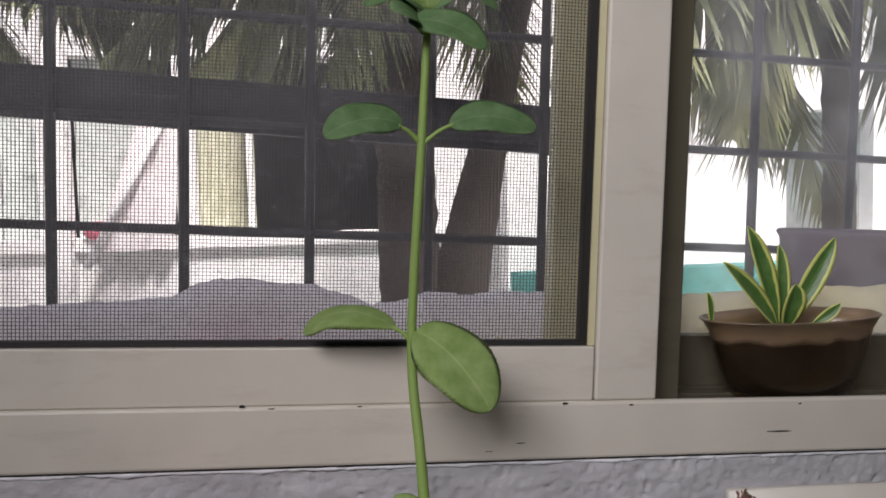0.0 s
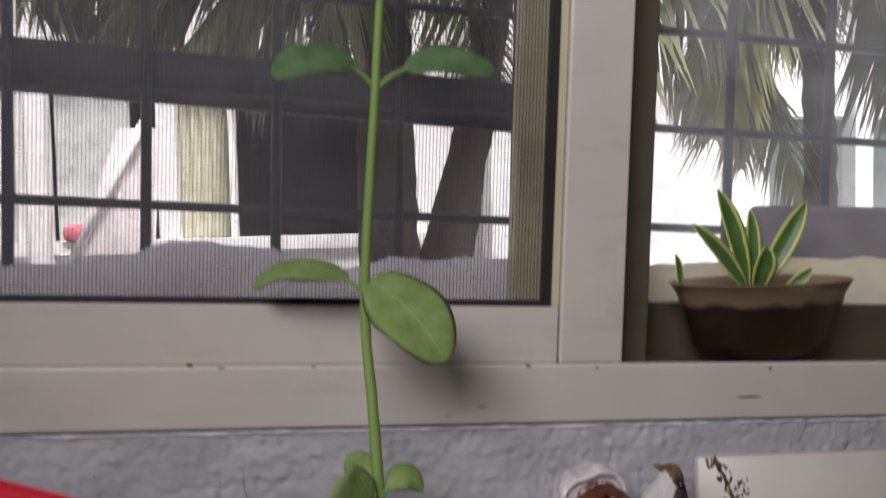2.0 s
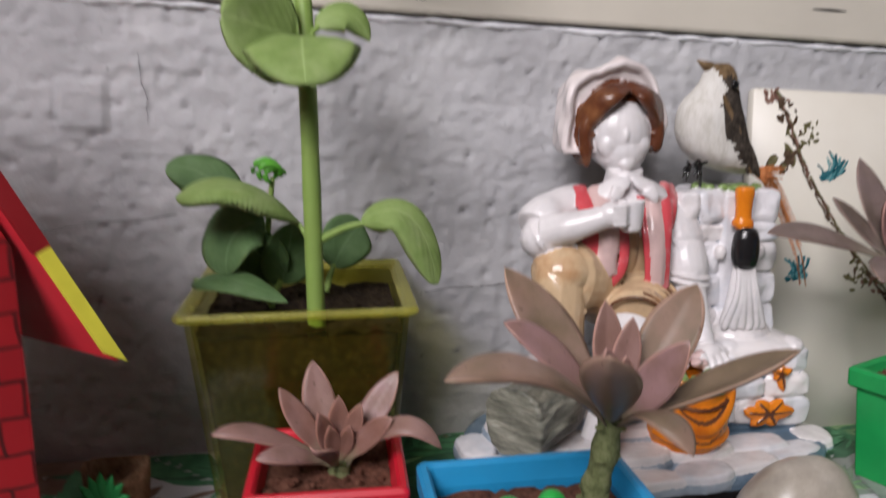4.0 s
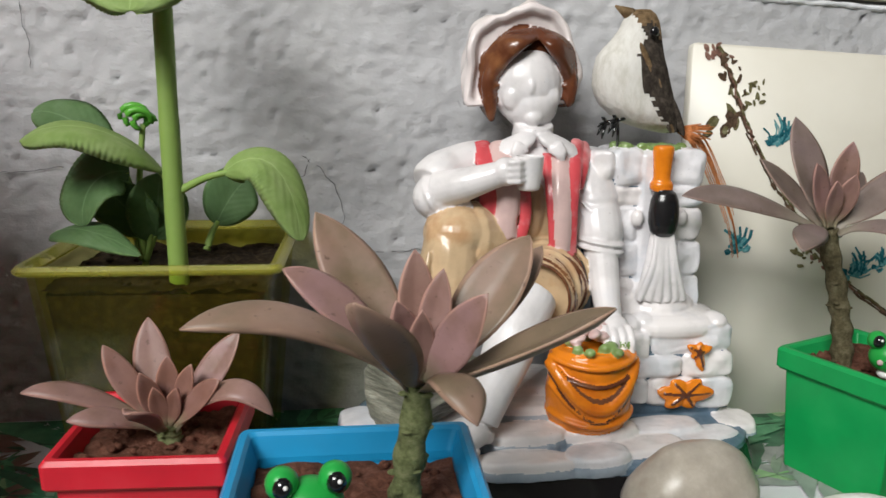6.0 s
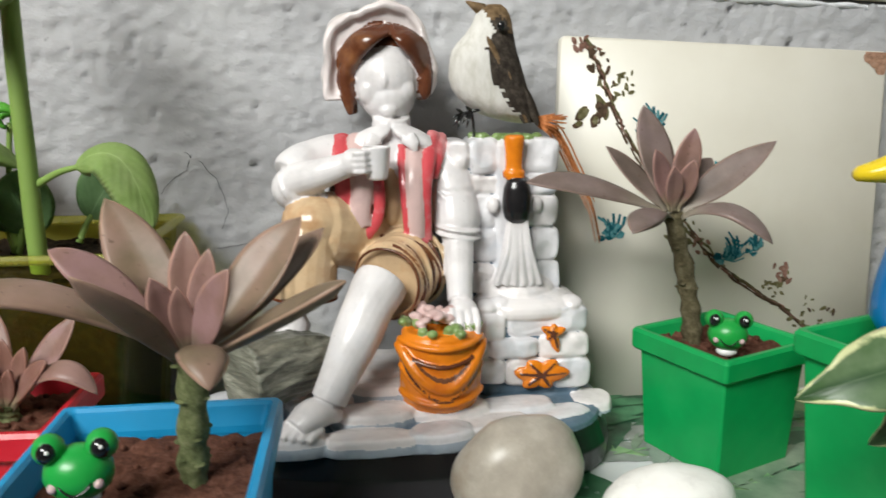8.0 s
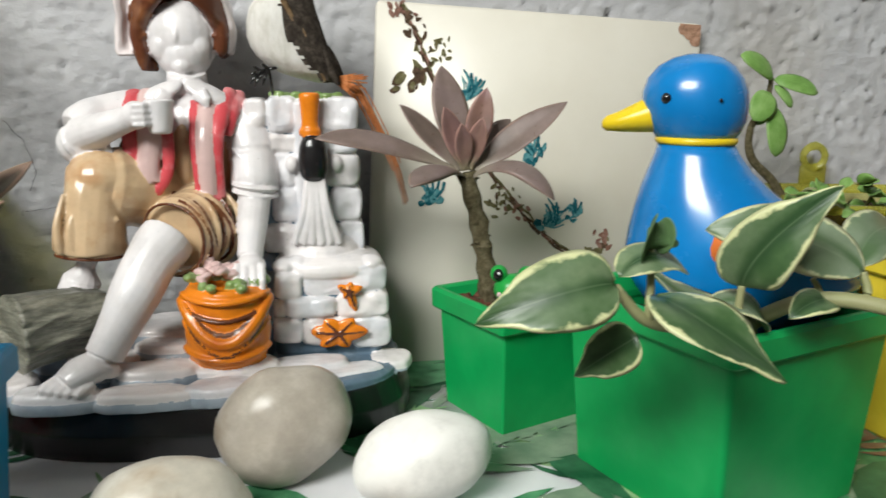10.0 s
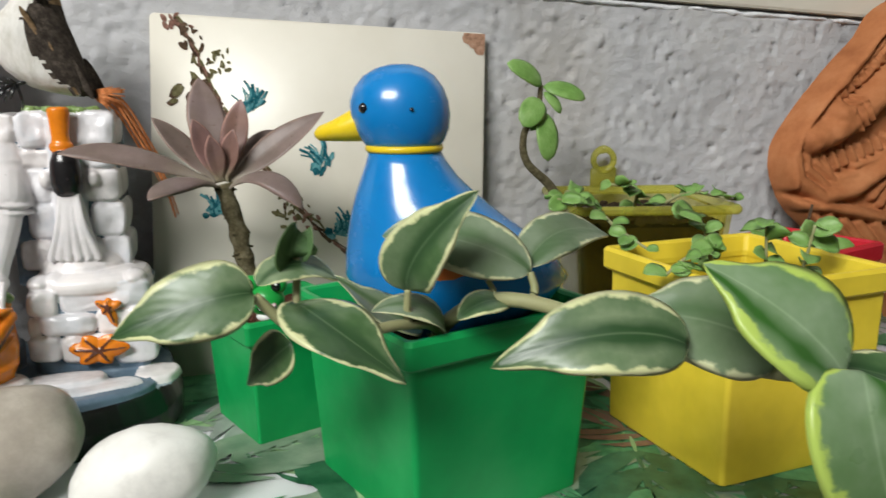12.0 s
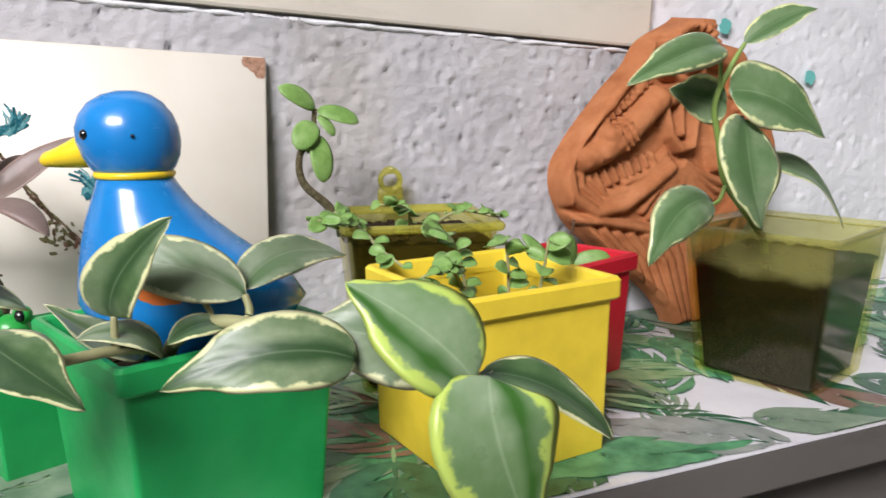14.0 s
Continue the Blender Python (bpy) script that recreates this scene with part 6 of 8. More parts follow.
# ---- the blue duck in the green pot ----
D0 = Vector((0.2362, -0.1825, 0.0))
HD = Vector((-0.93, 0.37, 0)).normalized()  # the way it faces
SD = Vector((-HD.y, HD.x, 0))
duck = thing("toy_duck", (D0.x, D0.y, 0.088), "glossy blue toy duck with a yellow beak and collar", "toy")
body = Shape()
rows = []
for z, c, rx, ry in ((0.0862, 0.014, 0.012, 0.010), (0.0872, 0.015, 0.020, 0.016), (0.0905, 0.017, 0.0275, 0.0215), (0.096, 0.0185, 0.0335, 0.0255), (0.103, 0.0200, 0.0405, 0.0295), (0.111, 0.0205, 0.0455, 0.032), (0.119, 0.018, 0.0425, 0.031),
                     (0.127, 0.0135, 0.0370, 0.0285), (0.135, 0.0085, 0.0305, 0.0255), (0.143, 0.0045, 0.0245, 0.022), (0.150, 0.002, 0.0196, 0.0185), (0.156, 0.0008, 0.0162, 0.0160), (0.1605, 0.0, 0.0143, 0.0143)):
    rows.append([D0 + Vector((0, 0, z)) + HD * (-c - rx * math.cos(a)) + SD * (ry * math.sin(a)) for a in [k * math.pi / 20 for k in range(40)]])
body.grid(rows, 0, True, True, True)
part("body", body, DUCK_BLUE, duck)
ring = Shape()
ring.tube([D0 + Vector((0, 0, 0.1615)) + HD * (0.0142 * math.cos(a)) + SD * (0.0142 * math.sin(a)) for a in [k * math.pi / 18 for k in range(37)]], 0.0015, 0, 8)
part("collar", ring, DUCK_YELLOW, duck, "thin yellow neck ring")
head = Shape()
rows = []
for z, c, r in ((0.1612, 0.0, 0.0136), (0.1645, -0.0002, 0.0160), (0.169, 0.0002, 0.0182), (0.1745, 0.0008, 0.0193), (0.180, 0.0012, 0.0190), (0.185, 0.0014, 0.0172), (0.1895, 0.0014, 0.0138), (0.1925, 0.0012, 0.0092), (0.194, 0.001, 0.004)):
    rows.append([D0 + Vector((0, 0, z)) + HD * (c + r * (1.06 if math.cos(a) > 0 else 1.0) * math.cos(a)) + SD * (r * 0.93 * math.sin(a)) for a in [k * math.pi / 16 for k in range(32)]])
head.grid(rows, 0, True, True, True)
head_ob = part("head", head, DUCK_BLUE, duck)
beak = Shape()
rows = []
for f, w, h, z in ((0.0130, 0.0080, 0.0078, 0.1720), (0.0180, 0.0078, 0.0072, 0.1712), (0.024, 0.0072, 0.0056, 0.1695), (0.030, 0.0062, 0.0040, 0.1680), (0.0345, 0.0045, 0.0030, 0.1672), (0.0362, 0.002, 0.0014, 0.1670)):
    rows.append([D0 + Vector((0, 0, z + h * math.sin(a))) + HD * f + SD * (w * math.cos(a)) for a in [k * math.pi / 10 for k in range(20)]])
beak.grid(rows, 0, True, True, True)
part("beak", beak, DUCK_YELLOW, head_ob, "flat yellow beak")
for sg in (1, -1):
    part("eye", Shape().ball(D0 + Vector((0, 0, 0.1775)) + HD * 0.0128 + SD * (0.0136 * sg), (0.0022, 0.0022, 0.0022), 0, None, 10, 8), BLACK_GLOSS, head_ob, "black bead eye")
    part("peg_hole", Shape().ball(D0 + Vector((0, 0, 0.1770)) + HD * -0.006 + SD * (0.0170 * sg), (0.0008, 0.0008, 0.0008), 0, None, 8, 6), BLACK_GLOSS, head_ob)
    wm = Matrix((tuple(HD), tuple(SD), (0, 0, 1))).transposed()
    part("wing", Shape().ball(D0 + Vector((0, 0, 0.1205)) + HD * -0.0185 + SD * (0.0245 * sg), (0.0165, 0.0075, 0.0155), 0, wm, 20, 12), DUCK_ORANGE, duck, "rounded orange wing")


# ---- frog picks ----
def frog(at, face, size, label):
    f = thing("frog_pick", at, label, "ornament", "frog picks")
    a = Vector(at)
    d = Vector(face).normalized()
    s = Vector((-d.y, d.x, 0))
    k = size
    hd = part("head", Shape().ball(a + Vector((0, 0, 0.9 * k)), (1.0 * k, 0.85 * k, 0.85 * k), 0, Matrix.Rotation(math.atan2(s.y, s.x), 3, "Z"), 20, 14), FROG_GREEN, f, "glossy green")
    for sg in (1, -1):
        c = a + Vector((0, 0, 1.75 * k)) + s * (0.72 * k * sg) + d * 0.1 * k
        e = part("eye_socket", Shape().ball(c, (0.47 * k,) * 3, 0, None, 14, 10), FROG_GREEN, hd)
        part("pupil", Shape().ball(c + d * 0.27 * k, (0.30 * k, 0.30 * k, 0.34 * k), 0, None, 12, 8), BLACK_GLOSS, hd, "black gloss pupil")
        # highlight on the pupil modelled as a tiny white bead
        part("glint", Shape().ball(c + d * 0.53 * k + s * 0.06 * k + Vector((0, 0, 0.12 * k)), (0.07 * k,) * 3, 0, None, 8, 6), WHITE_GLOSS, hd)
        part("cheek", Shape().ball(a + Vector((0, 0, 0.75 * k)) + s * (0.62 * k * sg) + d * 0.62 * k, (0.16 * k,) * 3, 0, None, 8, 6), CHEEK, hd, "pale spot")
    pts = [a + Vector((0, 0, (0.55 + 0.30 * abs(q) ** 2) * k)) + s * (0.45 * q * k) + d * (0.86 - 0.14 * q * q) * k for q in [i / 5 - 1 for i in range(11)]]
    part("mouth", Shape().tube(pts, 0.035 * k, 0, 6), BLACK_GLOSS, hd, "thin black smile")
    part("collar", Shape().ball(a + Vector((0, 0, 0.02 * k)), (0.55 * k, 0.5 * k, 0.3 * k), 0, None, 14, 8), WHITE_GLOSS, f, "small white collar")
    part("pick", Shape().tube([a + Vector((0, 0, -2.0 * k)), a], 0.1 * k, 0, 6), WHITE_GLOSS, f)
    return f


frog((0.1805, -0.122, 0.0790), (-0.35, -1, 0), 0.0090, "small green frog-head pick smiling beside the trunk")
frog((-0.0705, -0.2370, 0.0860), (0.15, -1, 0), 0.0097, "small green frog-head pick in the blue pot")

# ---- pebbles ----
def pebble(c, r, rot, mat, label, seed, flat=0.0):
    s = Shape()
    k, n = 22, 32
    m = Matrix.Rotation(radians(rot[2]), 3, "Z") @ Matrix.Rotation(radians(rot[1]), 3, "Y") @ Matrix.Rotation(radians(rot[0]), 3, "X")
    rows = []
    for i in range(k + 1):
        a = math.pi * (i / k - 0.5)
        ring = []
        for j in range(n):
            b = 2 * math.pi * j / n
            q = Vector((math.cos(a) * math.cos(b), math.cos(a) * math.sin(b), math.sin(a)))
            w = 1 + 0.10 * noise.noise(q * 1.3 + Vector((seed, 0, 0))) + 0.02 * noise.noise(q * 4 + Vector((0, seed, 0)))
            ring.append(Vector(c) + m @ Vector((q.x * r[0] * w, q.y * r[1] * w, q.z * r[2] * w)))
        rows.append(ring)
    s.grid(rows, 0, True)
    low = min(v[2] for v in s.v)
    s.v = [(v[0], v[1], v[2] - low + T - 0.0005) for v in s.v]
    return solo("pebble", s, mat, label, "stone", group="pebbles on the shelf")


pebble((0.074, -0.158, 0.04), (0.029, 0.020, 0.0245), (0, -20, 8), STONE_GREY, "rounded grey quartz pebble standing on edge", 1)
pebble((0.1285, -0.184, 0.035), (0.0280, 0.019, 0.0180), (0, -14, -6), STONE_WHITE, "smooth bright white pebble", 4)
pebble((0.037, -0.205, 0.036), (0.028, 0.018, 0.0175), (0, 5, 4), STONE_CREAM, "cream pebble with a brown stain", 7)
pebble((0.1045, -0.2150, 0.028), (0.021, 0.015, 0.0085), (0, 0, 10), STONE_BROWN, "flat brown pebble lying before the others", 9)

# ---- painted ceramic tile leaning on the wall ----
TL, TR = Vector((0.1275, -0.0065, 0.2275)), Vector((0.3255, -0.0070, 0.2180))
BLc = Vector((0.1320, -0.0300, T + 0.0005))
ex = (TR - TL).normalized()
ez = (TL - BLc)
hgt = ez.length
ez = (ez - ex * ez.dot(ex)).normalized()
ey = ez.cross(ex)  # out of the back of the tile
org = TL - ez * hgt
wid = (TR - TL).length
TILEM = Matrix(((ex.x, ey.x, ez.x, org.x), (ex.y, ey.y, ez.y, org.y), (ex.z, ey.z, ez.z, org.z), (0, 0, 0, 1)))
tilt = thing("painted_tile", TILEM, "cream ceramic tile painted with brown branches and teal birds", "tile")
w8 = 0.006
slab = Shape()
rows = []
for i, z in ((w8 * 0.10, 0.0), (0, 0.001), (0, 0.006), (w8 * 0.10, 0.007)):
    c4 = []
    for q, (sx, sy) in enumerate(((1, 1), (-1, 1), (-1, -1), (1, -1))):
        for k in range(4):
            a = math.pi / 2 * (q + k / 3)
            cx = wid - 0.003 if sx > 0 else 0.003
            cy = hgt - 0.003 if sy > 0 else 0.003
            c4.append(TILEM @ Vector((cx + (0.003 - i) * math.cos(a), z, cy + (0.003 - i) * math.sin(a))))
    rows.append(c4)
slab.grid(rows, 0, True, True, True)
part("slab", slab, TILE_FACE, tilt)
chip = Shape()
for a, b, r in ((wid - 0.0055, hgt - 0.005, 0.0065), (wid - 0.011, hgt - 0.0035, 0.0045), (wid - 0.004, hgt - 0.0105, 0.0035)):
    chip.flat([TILEM @ Vector((min(wid - 0.0008, a + r * math.cos(q) * (1 + 0.35 * noise.noise(Vector((q * 2, a * 90, 0))))), -0.00035 - r * 0.01, min(hgt - 0.0008, b + r * math.sin(q) * (1 + 0.35 * noise.noise(Vector((q * 2, 5, b * 90))))))) for q in [k * 0.3927 for k in range(16)]])
part("chip", chip, TILE_BODY, tilt, "broken corner showing orange biscuit", False)
art = Shape()
rnd = random.Random(5)


def on_tile(u, v, d=0.0):
    return TILEM @ Vector((u * wid, -0.0003 - d, v * hgt))


def stroke(pts, w, mat, d):
    for (u0, v0), (u1, v1) in zip(pts, pts[1:]):
        du, dv = u1 - u0, v1 - v0
        n = math.hypot(du, dv)
        px, py = -dv / n * w, du / n * w
        a = rnd.uniform(0.6, 1.1)
        art.flat([on_tile(u0 + px, v0 + py, d), on_tile(u1 + px * a, v1 + py * a, d), on_tile(u1 - px * a, v1 - py * a, d), on_tile(u0 - px, v0 - py, d)], mat)


def dab(u, v, r, mat, d, squash=0.6, turn=0.0):
    pts = []
    for k in range(9):
        a = k * 0.698
        q = r * rnd.uniform(0.7, 1.15)
        x, y = q * math.cos(a), q * squash * math.sin(a)
        pts.append(on_tile(u + x * math.cos(turn) - y * math.sin(turn), v + x * math.sin(turn) + y * math.cos(turn), d))
    art.flat(pts, mat)


branch = [(0.066, 0.988), (0.109, 0.931), (0.134, 0.873), (0.160, 0.815), (0.206, 0.741), (0.260, 0.664), (0.315, 0.592), (0.362, 0.540), (0.440, 0.458), (0.552, 0.360), (0.640, 0.312), (0.74, 0.255), (0.86, 0.17), (0.95, 0.09)]
for off, mat in ((0.0, 0), (0.007, 1), (-0.006, 0), (0.003, 4)):
    line = []
    for (u0, v0), (u1, v1) in zip(branch, branch[1:]):
        for k in range(4):
            line.append((u0 + (u1 - u0) * k / 4 + off + rnd.uniform(-0.006, 0.006), v0 + (v1 - v0) * k / 4 + rnd.uniform(-0.005, 0.005)))
    for i in range(len(line) - 1):
        if rnd.random() < 0.80:
            stroke(line[i:i + 2], rnd.uniform(0.0022, 0.0052), mat, 0.00002 + 0.000001 * i)
for u, v, n, sp, mat, big in ((0.062, 0.985, 12, 0.030, 4, 0.014), (0.105, 0.945, 14, 0.030, 0, 0.013), (0.172, 0.880, 20, 0.042, 1, 0.013), (0.138, 0.822, 6, 0.016, 1, 0.024), (0.125, 0.79, 4, 0.014, 0, 0.018),
                              (0.396, 0.475, 30, 0.042, 1, 0.013), (0.45, 0.44, 10, 0.03, 4, 0.010), (0.715, 0.367, 12, 0.030, 4, 0.016), (0.70, 0.33, 16, 0.040, 1, 0.012), (0.82, 0.24, 20, 0.055, 1, 0.013), (0.90, 0.14, 16, 0.05, 0, 0.012)):
    for i in range(n):
        dab(u + rnd.gauss(0, sp * 0.6), v + rnd.gauss(0, sp * 0.6), rnd.uniform(big * 0.45, big * 1.1), mat if rnd.random() < 0.8 else 0, 0.00006 + 0.000004 * i, 0.5, rnd.uniform(0, 3.14))
for u, v, r, turn in ((0.070, 0.794, 0.030, 0.9), (0.108, 0.775, 0.020, 1.4), (0.060, 0.765, 0.016, 0.4)):
    dab(u, v, r, 0, 0.00012, 0.62, turn)
    dab(u + 0.004, v + 0.003, r * 0.72, 1, 0.00014, 0.6, turn)
for u, v, turn, k0 in ((0.275, 0.765, 0.45, 1.0), (0.482, 0.610, 1.2, 1.0), (0.175, 0.469, 0.5, 0.9), (0.545, 0.418, 0.15, 1.1), (0.62, 0.440, 0.5, 0.7)):
    cu, su = math.cos(turn), math.sin(turn)
    for i in range(9):
        dab(u + rnd.gauss(0, 0.017) * k0, v + rnd.gauss(0, 0.012) * k0, rnd.uniform(0.010, 0.020) * k0, 3 if i < 6 else 2, 0.00016 + 0.000004 * i, 0.55, turn + rnd.gauss(0, 0.3))
    dab(u - 0.034 * cu * k0, v - 0.030 * su * k0, 0.013 * k0, 2, 0.0002, 0.9)
    for k in range(14):  # feathered wing, tail and outline strokes
        q = turn + (rnd.uniform(0.6, 1.6) if k % 3 else rnd.uniform(-0.35, 0.35))
        ln = rnd.uniform(0.028, 0.062) * k0
        o = (u + rnd.gauss(0, 0.010) * k0, v + rnd.gauss(0, 0.008) * k0)
        stroke([o, (o[0] + ln * 0.55 * math.cos(q), o[1] + ln * 0.55 * math.sin(q)), (o[0] + ln * math.cos(q + 0.25), o[1] + ln * math.sin(q + 0.25))], rnd.uniform(0.0020, 0.0048), 2 if k % 2 else 3, 0.00022 + 0.000002 * k)
part("painting", art, [PAINT_BROWN, PAINT_OLIVE, PAINT_TEAL, PAINT_TEAL_LIGHT, PAINT_ROSE], tilt, "brushed branches and teal bird shapes", False)["kind"] = "stuff"

# ---- terracotta relief plaque leaning on the wall ----
def outline(v):
    """Left and right edge of the plaque at the height v (0 to 1), in metres along x."""
    left = ((0.0, 0.622), (0.057, 0.616), (0.12, 0.603), (0.25, 0.563), (0.34, 0.537), (0.40, 0.529), (0.464, 0.5245), (0.534, 0.526), (0.637, 0.545), (0.77, 0.5755), (0.846, 0.597), (0.90, 0.603), (0.95, 0.620), (0.975, 0.640), (1.0, 0.648))
    right = ((0.0, 0.672), (0.14, 0.680), (0.25, 0.697), (0.42, 0.735), (0.56, 0.746), (0.66, 0.738), (0.76, 0.722), (0.872, 0.7065), (0.915, 0.694), (0.945, 0.676), (0.975, 0.671), (1.0, 0.662))
    out = []
    for tab in (left, right):
        for (a, x0), (b, x1) in zip(tab, tab[1:]):
            if a <= v <= b:
                out.append(x0 + (x1 - x0) * (v - a) / (b - a))
                break
    return out


nv, nu = 190, 170
vs = np.linspace(0, 1, nv + 1)
span = np.array([outline(min(1.0, float(v))) for v in vs])
for c in (0, 1):  # no corners along the rim
    span[:, c] = np.convolve(np.pad(span[:, c], 9, mode='edge'), np.hanning(21)[1:-1] / np.hanning(21).sum(), mode='valid')
us = np.linspace(0, 1, nu + 1)
PX = span[:, :1] + (span[:, 1:] - span[:, :1]) * us[None, :]
PZ = np.repeat((T + 0.001 + 0.236 * vs)[:, None], nu + 1, 1)
edge = np.minimum(np.minimum(us, 1 - us)[None, :] * (span[:, 1:] - span[:, :1]), np.minimum((1 - vs) * 0.236, vs * 0.236 + 0.004)[:, None])
relief = 0.013 * np.minimum(1, edge / 0.008) ** 0.6
inner = np.minimum(1, edge / 0.0032)


def roll(line, r, h):
    """Raises the relief by a rounded roll along a line; where rolls meet the higher one wins."""
    best = np.full(PX.shape, 9.0)
    for (x0, z0), (x1, z1) in zip(line, line[1:]):
        dx, dz = x1 - x0, z1 - z0
        k = np.clip(((PX - x0) * dx + (PZ - z0) * dz) / (dx * dx + dz * dz), 0, 1)
        best = np.minimum(best, np.hypot(PX - x0 - dx * k, PZ - z0 - dz * k))
    return h * np.sqrt(np.clip(1 - (best / r) ** 2, 0, 1))


swag = [(0.590, 0.205), (0.572, 0.189), (0.544, 0.168), (0.532, 0.146), (0.535, 0.123), (0.554, 0.110), (0.580, 0.114), (0.602, 0.126), (0.624, 0.140)]
heap = np.zeros(PX.shape)
for k, r, hh in ((0.0, 0.0062, 0.0070), (1.0, 0.0040, 0.0042), (1.75, 0.0034, 0.0034)):
    heap = np.maximum(heap, roll([(a + k * 0.0095 * (0.612 - a) / 0.08, c + k * 0.0062) for a, c in swag[1:]], r, hh))
# folds that spread from the waist, and the skirt below
for k in range(15):
    a = radians(-68 + 9.2 * k)
    s0 = (0.633 + 0.008 * math.sin(a), 0.147 - 0.008 * math.cos(a))
    ln = 0.052 if a < 0.2 else 0.046
    heap = np.maximum(heap, roll([s0, (0.633 + 0.03 * math.sin(a * 1.02), 0.147 - 0.03 * math.cos(a)), (0.633 + ln * math.sin(a * 1.08), 0.147 - ln * math.cos(a * 1.05))], 0.0030 + 0.0006 * math.sin(k * 2.3), 0.0036))
for k in range(12):
    f = k / 11
    heap = np.maximum(heap, roll([(0.548 + 0.140 * f, 0.099 - 0.010 * math.sin(math.pi * f)), (0.578 + 0.098 * f, 0.070), (0.604 + 0.062 * f, 0.022)], 0.0042, 0.0042 + 0.0012 * math.sin(k * 1.9)))
heap = np.maximum(heap, roll([(0.530, 0.106), (0.560, 0.103), (0.600, 0.095), (0.640, 0.090), (0.672, 0.096), (0.705, 0.120)], 0.0045, 0.0066))
# short gathers inside the swag
for k in range(8):
    f = k / 7
    heap = np.maximum(heap, roll([(0.556 + 0.052 * f, 0.138 + 0.012 * f), (0.562 + 0.048 * f, 0.128 + 0.016 * f)], 0.0026, 0.0036))
# arm, fist, chest drapery, bodice line
for line, r, hh in (([(0.614, 0.192), (0.586, 0.169), (0.561, 0.154)], 0.0108, 0.0115), ([(0.553, 0.151), (0.546, 0.149)], 0.0108, 0.0105), ([(0.572, 0.160), (0.566, 0.166)], 0.0095, 0.0122),
                    ([(0.618, 0.188), (0.624, 0.164), (0.632, 0.154), (0.643, 0.156), (0.650, 0.186)], 0.0045, 0.0080), ([(0.634, 0.190), (0.634, 0.166)], 0.0040, 0.0070),
                    ([(0.622, 0.192), (0.632, 0.196), (0.648, 0.192)], 0.0085, 0.0095), ([(0.655, 0.190), (0.664, 0.165), (0.668, 0.140)], 0.0055, 0.0070), ([(0.672, 0.188), (0.684, 0.160), (0.690, 0.130)], 0.0055, 0.0060),
                    ([(0.700, 0.180), (0.714, 0.160), (0.722, 0.135)], 0.0050, 0.0050), ([(0.602, 0.226), (0.590, 0.207), (0.574, 0.191)], 0.0050, 0.0070), ([(0.612, 0.218), (0.600, 0.200), (0.588, 0.188)], 0.0035, 0.0045),
                    ([(0.640, 0.224), (0.644, 0.230)], 0.0165, 0.0150), ([(0.626, 0.238), (0.640, 0.246), (0.660, 0.247)], 0.0085, 0.0130), ([(0.652, 0.251), (0.662, 0.251)], 0.0050, 0.0140),
                    ([(0.668, 0.226), (0.690, 0.222), (0.699, 0.205)], 0.0105, 0.0110), ([(0.655, 0.212), (0.640, 0.206), (0.625, 0.210)], 0.0050, 0.0080), ([(0.630, 0.222), (0.622, 0.212)], 0.0060, 0.0110)):
    heap = np.maximum(heap, roll(line, r, hh))
for k in range(9):  # scalloped edge of the veil and bangles on the arm
    f = k / 8
    heap = np.maximum(heap, roll([(0.566 + 0.040 * f, 0.178 + 0.030 * f), (0.5685 + 0.040 * f, 0.1745 + 0.030 * f)], 0.0032, 0.0052))
for k in range(3):
    heap = np.maximum(heap, roll([(0.5700 + 0.0045 * k, 0.1705 + 0.0035 * k), (0.5775 + 0.0045 * k, 0.1545 + 0.0035 * k)], 0.0017, 0.0128))
for k in range(7):
    f = k / 6
    heap = np.maximum(heap, roll([(0.690 + 0.006 * math.sin(k), 0.196 - 0.012 * k), (0.716 + 0.004 * k, 0.188 - 0.015 * k)], 0.0034, 0.0042))
rim = [(a + 0.0042, T + 0.001 + 0.236 * v) for v in (0.42, 0.50, 0.56, 0.62, 0.68, 0.74, 0.80, 0.86, 0.91) for a in outline(v)[:1]]
heap = np.maximum(heap, roll(rim, 0.0042, 0.0085))
heap = np.maximum(heap, roll([(a + 0.0105, c - 0.001) for a, c in rim[1:]], 0.0026, 0.0040))
for k in range(13):  # knotted hair and flowers round the head
    a = radians(-20 + 19 * k)
    heap = np.maximum(heap, roll([(0.643 + 0.0185 * math.cos(a), 0.229 + 0.0165 * math.sin(a)), (0.643 + 0.0205 * math.cos(a), 0.229 + 0.0185 * math.sin(a))], 0.0050 + 0.0010 * math.sin(k * 2.7), 0.0150))
relief += 1.5 * heap * inner
pl = Shape()
rows, back = [], []
for j in range(nv + 1):
    y = -0.0045 - (1 - vs[j]) * 0.032
    row = []
    for i in range(nu + 1):
        x, z = float(PX[j, i]), float(PZ[j, i])
        row.append((x, float(y - relief[j, i]) - 0.0007 * noise.noise(Vector((x * 170, z * 170, 3))), z))
    rows.append(row)
    back.append([(float(PX[j, i]), float(y), float(PZ[j, i])) for i in range(nu + 1)])
pl.grid(rows)
pl.grid(back)
loopf = [r[0] for r in rows] + rows[-1][1:] + [r[-1] for r in rows[::-1]][1:] + rows[0][::-1][1:]
loopb = [r[0] for r in back] + back[-1][1:] + [r[-1] for r in back[::-1]][1:] + back[0][::-1][1:]
pl.grid([loopf, loopb])
solo("terracotta_plaque", pl, TERRACOTTA, "terracotta relief plaque with draped folds leaning on the wall", "plaque")
specks = Shape()
